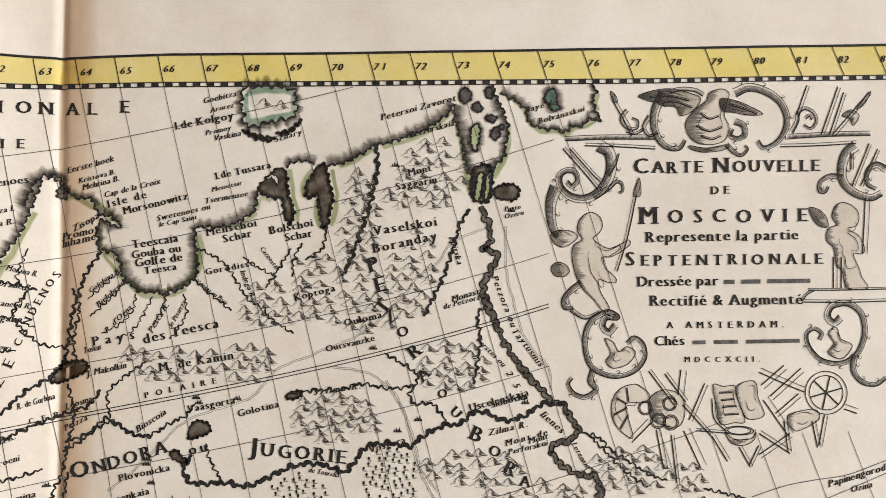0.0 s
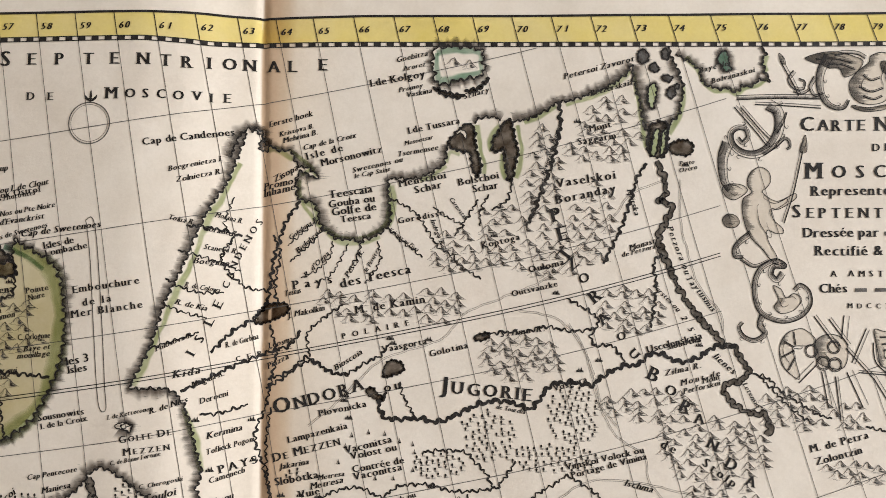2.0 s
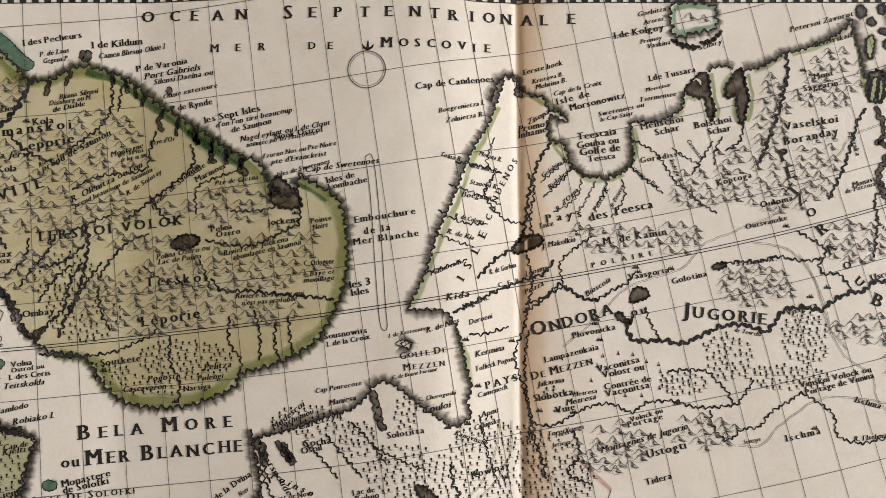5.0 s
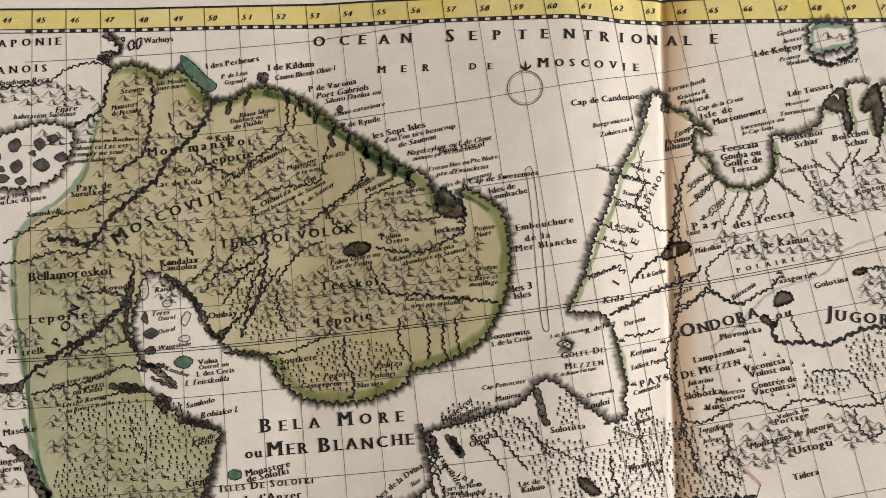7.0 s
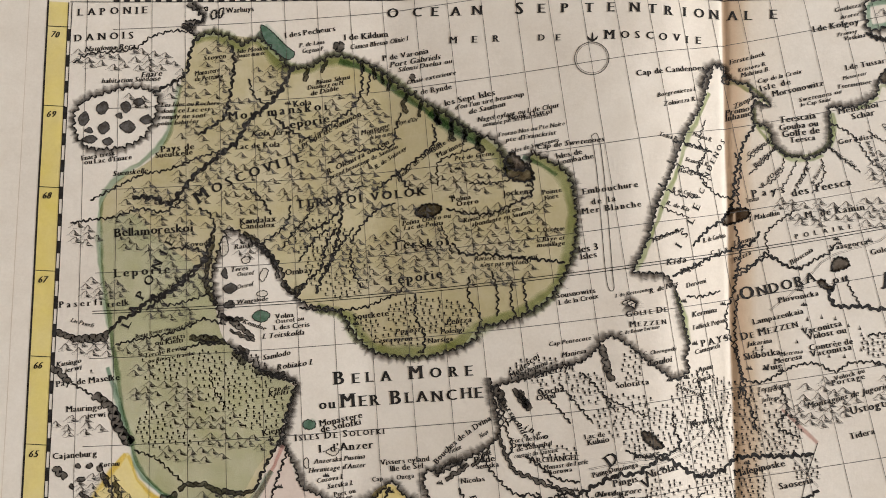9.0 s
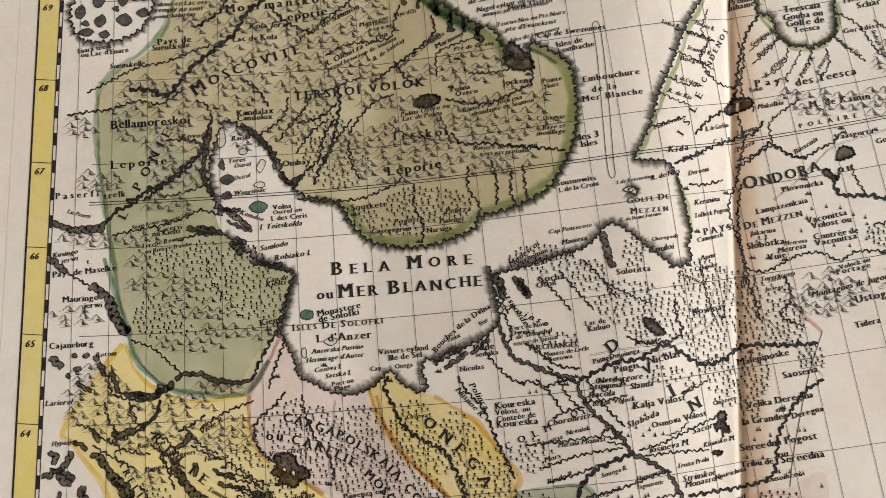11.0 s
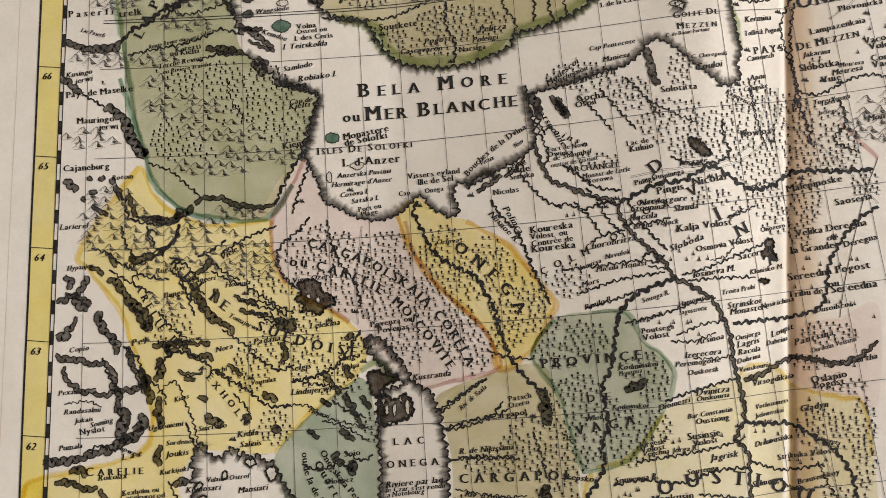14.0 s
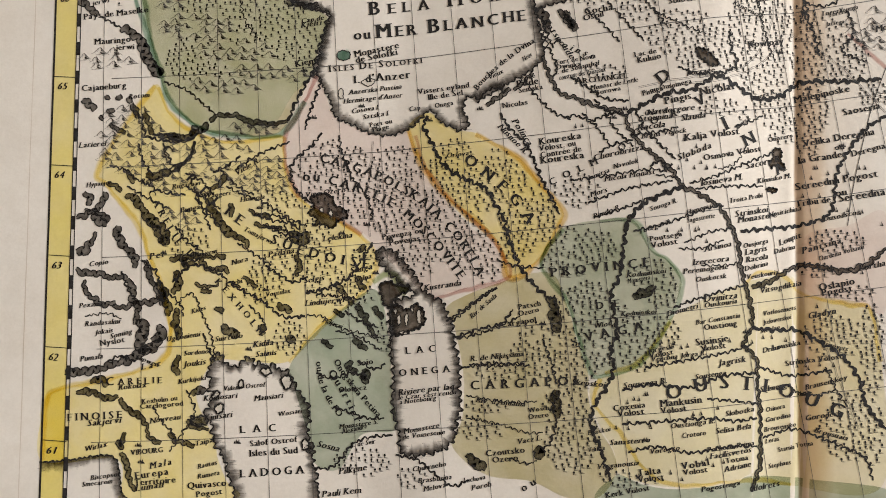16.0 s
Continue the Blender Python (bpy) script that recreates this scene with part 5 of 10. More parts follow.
word('Czoutsko', "rom", "-102.9,-348.7 -88.3,-346.0", 2.08)
word('Ozero', "rom", "-100.3,-351.0 -90.7,-349.0", 2.08)
word('Vacz L.', "ita", "-91.6,-343.3 -82.3,-340.9", 1.87)
word('Vigo Ozero', "ita", "-179.0,-254.6 -163.2,-251.5", 2.01)
word('Orlova', "ita", "-124.4,-236.5 -115.7,-235.1", 2.00)
word('Lelekina', "ita", "-170.7,-271.5 -159.1,-269.1", 1.99)
word('Povenza ou', "rom", "-147.5,-269.5 -131.5,-265.9", 1.99)
word('Povenas', "rom", "-144.5,-271.6 -132.4,-269.0", 1.99)
word('Sunga', "ita", "-159.2,-283.4 -150.5,-281.0", 1.98)
word('Lolna', "ita", "-157.2,-286.6 -150.7,-284.5", 1.98)
word('Kustranda', "ita", "-130.1,-288.3 -115.5,-285.3", 1.95)
word('Lindujerwi', "ita", "-176.0,-296.9 -160.7,-294.5", 2.19)
word('Selgis', "ita", "-177.1,-288.2 -169.0,-286.4", 1.98)
word('Voutulax', "ita", "-191.7,-294.4 -181.9,-292.0", 1.98)
word('Padana', "ita", "-191.8,-278.9 -181.5,-276.6", 1.99)
word('Kidila', "ita", "-195.1,-314.1 -187.0,-312.5", 1.96)
word('Salinis', "ita", "-193.9,-317.7 -185.6,-316.3", 1.96)
word('Olonecz', "rom", "-160.5,-329.2 -149.7,-327.5", 1.94)
word('Soio', "rom", "-154.0,-318.7 -147.7,-317.4", 1.94)
word('Mojarvi', "ita", "-168.9,-302.7 -161.1,-304.8", 1.96)
word('Onegskaia Petina', "rom", "-163.5,-317.5 -155.1,-327.8 -144.6,-337.9", 2.16)
word('Kodminskoi', "ita", "-54.4,-279.0 -40.0,-276.3", 1.90)
word('Monastera', "ita", "-53.9,-281.1 -45.7,-279.1", 1.90)
word('Kodminskoi', "ita", "-55.8,-293.4 -43.0,-291.6", 1.89)
word('Wlod', "ita", "-65.5,-298.7 -58.9,-296.8", 1.90)
word('Skepskoi', "ita", "-72.9,-319.8 -60.4,-320.0", 1.88)
word('Riv. de Saala', "ita", "-111.1,-297.9 -101.9,-288.8", 1.93)
word('Hamorates', "ita", "-33.4,-254.2 -21.9,-250.3", 1.90)
word('Sagostrorie', "ita", "-33.2,-257.3 -22.8,-254.6", 1.90)
word('Toergas R.', "ita", "-50.7,-262.5 -38.5,-257.6", 1.90)
word('Iosineva M.', "ita", "-28.7,-243.3 -12.3,-239.5", 2.11)
word('Nesirichina', "ita", "-1.6,-253.0 11.6,-249.3", 1.93)
word('Ischma', "ita", "133.9,-156.8 144.1,-159.0", 1.87)
word('Mont', "ita", "161.2,-120.3 167.7,-118.4", 1.91)
word('lienes', "ita", "164.5,-110.7 172.0,-116.8", 1.92)
word('Letensie', "ita", "175.3,-119.9 180.6,-128.2", 1.91)
word('R. I Ischma ou', "ita", "133.6,-171.7 150.5,-169.1", 1.85)
word('Isemai', "rom", "177.1,-169.6 188.5,-166.6", 2.07)
word('Suzenye', "ita", "91.6,-174.2 98.2,-172.7", 1.85)
word('Torera', "ita", "19.4,-174.2 26.6,-172.0", 1.84)
word('Jatsega', "ita", "18.5,-177.7 25.7,-176.1", 1.83)
word('Metresa', "ita", "26.1,-158.5 35.5,-156.7", 1.85)
word('Montagne', "ita", "-154.2,-73.3 -142.1,-69.0", 2.01)
word('Bliana Silensi', "ita", "-175.4,-51.7 -160.8,-48.3", 2.04)
word('Disisberg ou M.', "ita", "-178.9,-54.4 -163.1,-51.0", 2.04)
word('de Diable', "ita", "-177.5,-56.9 -165.4,-53.7", 2.04)
word('P. de Laus', "ita", "-184.1,-35.4 -173.0,-33.0", 2.07)
word('Gegena P.', "ita", "-182.6,-37.9 -172.8,-36.1", 2.06)
word('Isle Moskoi', "ita", "-211.2,-39.5 -197.7,-37.0", 2.06)
word('haute marée', "ita", "-211.0,-41.5 -198.7,-39.3", 2.06)
word('Monastere', "ita", "-228.8,-50.7 -217.9,-48.3", 2.31)
word('de Petzinka', "ita", "-228.6,-53.2 -216.4,-50.8", 2.30)
word('Stoven', "ita", "-225.7,-43.6 -215.9,-41.8", 2.32)
word('Klimkr', "ita", "-197.2,-58.0 -189.9,-56.0", 2.04)
word("R. Olenitza ou l'on", "ita", "-167.6,-91.5 -141.7,-76.5", 1.99)
word('prend beaucoup de Saumon', "ita", "-166.3,-93.5 -137.9,-78.2", 1.98)
word('R. de Solotay', "ita", "-147.1,-88.0 -134.1,-78.8", 1.99)
word('pleine de Saumon', "ita", "-137.0,-92.6 -119.6,-76.0", 1.98)
word("Riv. de Teriberi ou l'on", "ita", "-180.8,-78.5 -161.9,-68.2", 2.00)
word('prend de Saumon', "ita", "-179.5,-80.2 -154.8,-64.5", 2.00)
word('Golfe de', "rom", "-123.0,-80.3 -113.7,-73.3", 2.23)
word('Marinoer', "rom", "-120.5,-82.2 -108.7,-75.7", 2.23)
word('Pte de Cletna', "ita", "-113.2,-83.2 -96.5,-80.3", 1.97)
word("que l'on voit", "ita", "-151.7,-73.2 -142.0,-70.8", 2.01)
word('de loin en mer', "ita", "-150.4,-75.1 -140.7,-72.7", 2.01)
word("Baye d'Or", "ita", "-139.7,-68.2 -129.9,-66.2", 2.02)
word('Riv. de Duria', "ita", "-180.1,-119.3 -174.8,-110.4", 1.95)
word('Pointe', "rom", "-75.7,-96.6 -67.6,-95.1", 2.17)
word('Noire', "rom", "-74.5,-99.0 -68.7,-97.5", 2.16)
word('R. de Nies', "ita", "-30.6,-135.8 -18.5,-131.6", 2.08)
word('Malgaia R.', "ita", "-17.4,-126.8 -7.2,-122.6", 2.11)
word('Kida', "ita", "-23.7,-123.7 -14.9,-121.9", 2.10)
word('Deroeni', "ita", "-14.7,-132.5 -5.8,-129.6", 2.10)
word('Kermina', "ita", "-12.0,-144.4 -0.5,-141.5", 2.09)
word('Toflieck Pogoni', "ita", "-11.9,-149.8 3.4,-145.5", 2.08)
word('Camenech', "ita", "-10.5,-159.6 1.0,-156.1", 2.07)
word('Apnu', "ita", "-9.1,-166.9 -2.3,-164.8", 2.06)
word('Calunske', "ita", "-11.6,-171.5 -1.4,-168.5", 2.05)
word('Kanovische', "ita", "-19.0,-172.9 -6.5,-177.1", 2.03)
word('Couloi', "ita", "-31.1,-165.5 -20.5,-162.8", 2.03)
word('Piazza', "ita", "6.9,-120.4 14.1,-116.4", 2.16)
word('Bioscoia', "ita", "30.6,-120.3 40.1,-113.8", 2.16)
word('Vesenga', "ita", "23.7,-172.3 30.6,-170.3", 2.07)
word('Torera', "ita", "16.7,-173.9 24.8,-171.8", 2.07)
word('Metresa', "ita", "23.6,-161.9 35.2,-159.0", 2.09)
word('Natdorgore', "ita", "-49.7,-217.7 -32.1,-214.8", 1.93)
word('Slauda', "ita", "-37.2,-219.4 -27.7,-217.3", 1.92)
word('Sacora R.', "ita", "-11.4,-235.6 3.5,-231.0", 1.93)
word('Klonisko M.', "ita", "-6.6,-240.6 7.0,-237.2", 1.93)
word('Troita Probi', "ita", "-17.5,-248.9 -4.2,-245.7", 1.91)
word('Souoga R.', "ita", "-46.9,-253.8 -36.8,-249.7", 1.90)
word('Strinskoi', "ita", "-15.1,-254.0 -1.7,-250.9", 1.91)
word('Monastere', "ita", "-13.9,-256.1 1.9,-252.7", 1.91)
word('Pinega R.', "ita", "-10.0,-209.5 0.4,-205.0", 1.95)
word('Ihanga R.', "ita", "-15.3,-220.9 -9.8,-216.0", 1.93)
word('Jemitsa', "ita", "-70.3,-243.2 -62.2,-239.6", 1.93)
word('Mors', "ita", "-69.0,-249.5 -62.8,-247.1", 1.93)
word('Pendo R.', "ita", "-67.5,-257.6 -57.3,-253.3", 1.92)
word('Polinca', "ita", "-100.2,-221.3 -93.2,-231.0", 1.98)
word('Nusnoe R.', "ita", "-105.5,-223.7 -94.1,-234.3", 1.99)
word('D', "rom", "-45.0,-205.8 -41.0,-202.4", 4.74)
word('V', "rom", "-31.1,-213.7 -27.9,-211.8", 4.28)
word('I', "rom", "-19.8,-221.4 -16.1,-219.3", 4.28)
word('N', "rom", "-11.7,-227.0 -7.2,-224.4", 4.30)
word('A', "rom", "1.4,-236.6 5.2,-234.1", 4.33)
word('COLM', "cap", "-83.9,-245.9 -75.7,-241.2 -66.5,-236.6", 2.81)
word('OGOR', "cap", "-58.4,-232.0 -48.5,-222.0 -38.3,-217.3", 2.78)
word('Loupit', "ita", "3.3,-263.4 11.9,-259.6", 1.93)
word('Dabrina', "ita", "1.2,-266.7 9.9,-264.0", 1.92)
word('Pantsina', "ita", "12.1,-266.0 26.5,-261.0", 1.93)
word('Ourdema Vossama', "ita", "18.4,-268.3 34.8,-262.6", 1.92)
word('Lortha', "ita", "32.9,-271.3 42.7,-268.6", 1.91)
word('Brausenskoy', "ita", "14.4,-316.7 29.6,-311.9", 1.88)
word('Gorodeck', "ita", "14.7,-328.1 27.9,-325.1", 1.87)
word('Brousnaia', "ita", "17.8,-332.0 30.1,-334.3", 1.86)
word('Gladyn', "ita", "14.8,-290.4 25.0,-287.6", 1.90)
word('Osinovets', "ita", "19.1,-299.6 29.4,-301.5", 1.89)
word('Votlosemets', "ita", "-2.7,-290.3 10.5,-287.0", 1.89)
word('Jselowerskoi', "ita", "-2.6,-293.5 8.5,-290.7", 1.89)
word('Leras', "ita", "-0.1,-337.1 5.4,-335.9", 1.86)
word('Stephans', "ita", "1.4,-346.3 9.9,-344.3", 1.85)
word('Bar Constantin', "ita", "-28.3,-294.9 -11.5,-291.2", 1.88)
word('Diometri', "ita", "-38.9,-292.4 -27.6,-288.6", 1.89)
word('Verchna Jorga R.', "ita", "-44.3,-309.5 -23.7,-305.7", 1.88)
word('Facilisvetos', "ita", "-21.2,-343.6 -5.6,-340.3", 1.84)
word('Adriane', "ita", "-15.9,-348.0 -5.5,-345.4", 1.84)
word('Pogostenga', "ita", "-23.9,-355.5 -9.5,-352.3", 1.83)
word('Idolrets', "ita", "-5.2,-354.6 5.9,-352.4", 1.83)
word('Kerk Volost', "rom", "-58.2,-360.1 -42.4,-356.0", 1.84)
word('Velicdia', "ita", "-65.5,-344.2 -59.4,-342.7", 1.85)
word('Verganousia', "ita", "-62.1,-350.1 -46.8,-347.3", 1.85)
word('Epaskoi', "ita", "-65.8,-338.0 -57.6,-335.8", 1.86)
word('ou', "rom", "-88.6,-360.5 -83.6,-357.0", 2.26)
word('Pilkene', "ita", "-158.4,-360.1 -147.7,-357.7", 1.91)
word('Chunrneho', "ita", "-130.3,-356.7 -117.5,-353.4", 1.89)
word('Brasbusina', "ita", "-127.8,-360.7 -115.1,-358.0", 1.88)
word('Melova', "ita", "-125.5,-363.6 -117.1,-361.1", 1.87)
word('Poroh', "ita", "-107.5,-361.6 -100.2,-359.3", 1.86)
word('Luchova', "ita", "-110.8,-359.1 -102.5,-357.0", 1.87)
word('Sosna', "ita", "-167.8,-350.1 -158.9,-351.6", 1.92)
word('Monastere S.', "ita", "-159.5,-343.1 -144.5,-340.0", 1.92)
word('Alexandre', "ita", "-158.3,-344.8 -148.7,-342.0", 1.92)
word("ou de la de l'O", "rom", "-170.1,-318.0 -167.1,-328.6 -159.8,-338.9", 2.38)
word('Quartier', "rom", "-165.4,-322.0 -159.3,-330.2 -153.2,-340.6", 2.38)
word('Pauli Kem', "ita", "-164.3,-369.0 -149.3,-366.3", 1.90)
word('R. de Svir', "ita", "-154.7,-349.7 -145.1,-347.5", 1.91)
word('Pel', "ita", "-238.8,-282.5 -233.3,-281.1", 2.01)
word('Makjerwi', "ita", "-220.9,-280.4 -212.0,-278.3", 2.00)
word('Kerbi', "ita", "-207.6,-291.8 -201.1,-289.2", 1.99)
word('Kides', "ita", "-220.2,-302.5 -214.7,-300.6", 1.98)
word('Ugkoniemi', "ita", "-229.3,-314.0 -216.1,-311.0", 1.97)
word('Suirtofo', "ita", "-210.3,-312.8 -199.4,-310.6", 1.97)
word('Sordenos', "ita", "-222.1,-319.0 -211.1,-317.2", 1.96)
word('Joukis', "ita", "-221.8,-323.4 -213.0,-321.7", 1.96)
word('Kurkijoki', "ita", "-223.4,-330.0 -212.5,-327.6", 1.95)
word('Nouveau', "ita", "-233.2,-345.8 -221.2,-343.3", 1.94)
word('Taipal', "ita", "-214.8,-353.2 -207.2,-351.0", 1.93)
word('Mala', "ita", "-231.7,-363.0 -223.1,-360.6", 1.93)
word('Rautus', "ita", "-213.0,-361.7 -205.5,-359.4", 1.92)
word('Rumeta', "ita", "-212.7,-365.5 -204.1,-363.2", 1.92)
word('Wirlax', "ita", "-257.9,-358.3 -249.1,-355.5", 1.94)
word('Sakjervi', "ita", "-257.7,-348.5 -244.4,-346.1", 1.95)
word('Biscopsoe', "ita", "-254.6,-368.8 -242.6,-366.3", 1.93)
word('Smecarom', "ita", "-257.7,-371.6 -245.7,-369.3", 1.93)
word('Lumali', "ita", "-236.5,-371.8 -225.6,-369.4", 1.92)
word('Lapwesi', "ita", "-241.0,-321.3 -231.8,-324.0", 1.97)
word('Lac', "ita", "-238.4,-325.5 -230.7,-323.5", 1.96)
word('Soming', "ita", "-251.8,-314.3 -243.0,-311.6", 1.98)
word('Lendila', "ita", "-222.8,-257.0 -215.0,-255.4", 2.02)
word('Panga', "ita", "-228.0,-263.5 -220.2,-261.3", 2.02)
word('Tomajerwi', "ita", "-202.7,-268.9 -191.1,-273.6", 2.01)
word('Seis', "ita", "-187.0,-268.0 -177.1,-266.1", 2.00)
word('Nora', "ita", "-206.0,-282.8 -199.5,-280.7", 1.99)
word('Route Revier ou', "ita", "-243.2,-165.7 -229.3,-161.5", 1.89)
word('Riviere Salée', "ita", "-229.2,-162.6 -218.9,-157.8", 1.89)
word('Keretti', "rom", "-232.4,-166.3 -222.4,-164.2", 2.12)
word('ou Kielti', "rom", "-234.7,-168.1 -222.9,-166.1", 2.12)
word('Terche Revier', "ita", "-238.9,-173.5 -221.5,-168.8", 1.64)
word('ou Riviere fraiche', "ita", "-237.0,-175.5 -217.7,-171.0", 1.64)
word('Kusingo', "ita", "-275.1,-179.2 -264.7,-176.8", 1.87)
word('jerwi', "ita", "-271.3,-181.3 -264.4,-179.5", 1.87)
word('Lac Paserfi', "ita", "-271.3,-160.1 -261.5,-162.0", 1.90)
word('Kiemi', "rom", "-186.6,-202.7 -177.4,-200.3", 2.06)
word('Cap de', "ita", "-185.7,-184.9 -176.5,-182.8", 1.85)
word('Kielti', "ita", "-185.6,-186.7 -177.4,-185.1", 1.85)
word('Verbroche Revier', "ita", "-238.7,-151.3 -222.1,-136.0", 1.91)
word('Ostrof', "ita", "-202.8,-137.4 -195.7,-136.1", 1.92)
word('Toskuski', "ita", "11.6,-94.7 16.9,-93.2", 2.20)
word('J. Makolkin', "ita", "12.8,-102.4 25.9,-98.9", 2.19)
word('Loosma', "ita", "6.8,-113.2 15.3,-110.3", 2.17)
word('R. de Gorbina', "ita", "-7.3,-113.1 3.1,-109.8", 2.15)
word('Promoy', "ita", "2.4,-57.1 14.8,-53.8", 1.98)
word('Inhame', "ita", "2.5,-59.6 13.6,-56.3", 1.98)
word('Zisopa', "ita", "6.2,-54.3 14.6,-48.9", 2.23)
word('M. de Petra', "rom", "200.2,-143.3 221.5,-137.6", 2.13)
word('Zolontzin', "rom", "202.2,-147.7 219.1,-142.9", 2.13)
word('Papinengorod', "ita", "262.6,-132.1 282.1,-126.0", 1.87)
word('Ozina', "ita", "270.0,-133.8 277.7,-131.7", 1.68)
word('Golobina R.', "ita", "12.4,-74.6 22.4,-66.7", 1.71)
word('Bielobrodi', "ita", "15.5,-79.3 24.4,-70.5", 1.71)
word("R. d'Ogna", "ita", "18.8,-87.7 26.8,-79.0", 1.70)
word('Pesca R.', "ita", "33.8,-87.3 39.0,-77.6", 1.70)
word('le Pissitza', "ita", "40.3,-85.2 44.6,-76.5", 1.70)
word('Velenga ou Pissa', "ita", "47.2,-69.8 57.9,-77.1", 1.71)
word('Indega R.', "ita", "62.2,-65.5 66.4,-74.9", 1.72)
word('Carnostan', "ita", "68.6,-57.7 74.6,-65.2", 1.72)
word('Szilma R.', "ita", "88.6,-106.4 104.6,-103.6", 1.69)
word('de Tourcha', "ita", "87.8,-131.6 98.2,-133.1", 1.67)
word('Reviere de Peisana', "ita", "102.7,-48.1 107.9,-29.8", 1.72)
word('Epitska', "ita", "132.4,-52.0 135.6,-61.4", 1.72)
word('Verstes ou', "ita", "142.0,-86.0 151.8,-95.1", 1.70)
word('250', "ita", "152.8,-97.0 158.7,-106.2", 1.70)
word('Katsnoude', "ita", "-90.3,-181.9 -78.9,-197.0", 2.03)
word('Poinse', "ita", "-85.9,-190.7 -70.2,-196.6", 2.02)
word('Neuv', "ita", "-96.6,-198.0 -93.4,-195.6", 2.02)
word('Vieux', "ita", "-109.5,-205.4 -104.1,-202.4", 2.02)
word('Pode', "rom", "-97.2,-205.8 -91.8,-204.0", 2.01)
word('I. de Solombal', "ita", "-84.2,-202.9 -68.0,-198.6", 2.00)
word('construit des Vaisseaux', "ita", "-82.9,-205.0 -65.7,-201.2", 1.99)
word('Volna', "rom", "-185.1,-154.4 -177.3,-153.0", 2.13)
word('Ostrof ou', "rom", "-184.9,-156.3 -173.0,-154.2", 1.89)
word('I. des Ceris', "rom", "-185.4,-159.0 -170.4,-156.7", 1.89)
word('Kemdoe', "ita", "-198.9,-156.7 -188.9,-159.4", 1.90)
word('N', "rom", "162.5,-142.4 166.3,-144.2", 3.77)
word('D', "rom", "169.3,-149.1 173.2,-151.1", 3.76)
word('A', "rom", "176.6,-155.1 180.4,-156.3", 3.75)
word('CARGAPOLSKAIA', "cap", "-174.4,-240.0 -146.1,-248.2 -126.2,-260.9", 3.71)
word('CORELA', "cap", "-123.9,-262.9 -116.6,-271.1 -109.6,-281.9", 3.62)
word('ou', "rom", "-180.6,-247.9 -173.6,-248.0", 3.05)
word('CARELIE', "cap", "-170.5,-248.5 -157.6,-251.6 -144.3,-256.7", 3.70)
word('MOSCOVITE', "cap", "-140.1,-259.5 -128.2,-270.2 -116.7,-283.6", 3.66)
word('ONEGA', "cap", "-118.1,-237.8 -102.6,-248.9 -91.8,-261.4", 4.51)
broad("143.0,-41.1 145.9,-47.7 146.5,-53.4 144.0,-55.4 148.5,-57.6 146.7,-63.0 144.4,-68.8 147.1,-76.3 150.6,-83.8 154.5,-90.3 160.4,-97.7 165.3,-102.3 168.2,-106.3 172.0,-106.8 175.0,-111.4 177.9,-116.0 173.2,-118.9 168.5,-120.9 169.6,-124.6 173.4,-128.2 179.1,-129.9 183.9,-130.7 185.3,-135.4 184.0,-137.6", 2.25)
river("173.0,-106.8 165.4,-107.0 159.8,-110.9 153.2,-112.9 148.4,-111.2 144.6,-110.0 140.8,-111.4 138.1,-114.3 133.4,-114.8 129.6,-116.4 125.0,-119.3 121.3,-122.2 114.7,-121.4 107.2,-122.6 103.6,-127.3 100.0,-131.2 94.3,-129.5 88.6,-128.8 83.0,-129.9 78.3,-131.9 68.2,-136.8 60.7,-136.0 49.5,-136.3 46.4,-131.8 49.0,-127.1", 1.30)
river("82.0,-106.0 89.5,-104.5 97.1,-104.2 104.6,-102.1 114.1,-103.3 122.6,-101.6 122.4,-97.8 116.6,-94.2 111.8,-91.6", 0.75)
river("122.6,-101.6 120.8,-105.4 122.8,-108.2 128.4,-108.0 133.3,-113.5", 0.75)
lake("79.2,-106.7 81.9,-105.1 84.8,-105.0 83.9,-107.3 80.2,-108.1")
river("6.3,-127.2 13.3,-122.5 18.5,-116.8 21.3,-116.1 25.2,-118.4 30.0,-121.1 35.6,-120.6 41.0,-117.1 46.5,-114.1 49.1,-110.3", 0.74)
river("21.3,-115.8 19.9,-108.3 22.5,-104.5 27.0,-100.6 32.4,-96.7", 0.56)
river("15.5,-60.3 12.8,-64.2 10.3,-69.0 8.7,-74.7 7.2,-80.5 6.6,-86.1 6.1,-91.8 5.0,-97.4 0.7,-103.1 -4.7,-106.7 -9.2,-111.2 -12.2,-114.8", 0.94)
lake("5.0,-97.8 11.8,-96.9 13.1,-100.1 8.5,-103.0 2.5,-104.9 1.5,-102.5")
lake("47.3,-119.7 49.4,-115.9 53.8,-116.4 54.7,-119.5 50.6,-121.5 47.8,-122.1")
lake("41.5,-126.9 43.7,-125.4 46.3,-128.1 48.2,-128.4 47.3,-130.3 43.5,-129.1")
river("27.5,-74.2 26.8,-79.9 22.4,-84.8 16.9,-87.8", 0.38)
river("33.2,-75.0 30.6,-80.7 27.2,-86.5 21.7,-89.5", 0.38)
river("37.9,-73.9 36.3,-79.6 33.7,-84.4", 0.38)
river("43.5,-73.7 44.8,-79.4 43.1,-84.2 39.6,-89.0", 0.38)
river("22.4,-66.7 17.8,-70.7 11.6,-76.6", 0.38)
river("24.3,-68.6 20.8,-74.4 12.8,-82.2", 0.38)
river("47.7,-58.3 53.5,-61.0 57.4,-63.8 61.4,-69.4 65.4,-75.0 70.3,-77.7 73.3,-81.4 81.1,-85.9", 0.57)
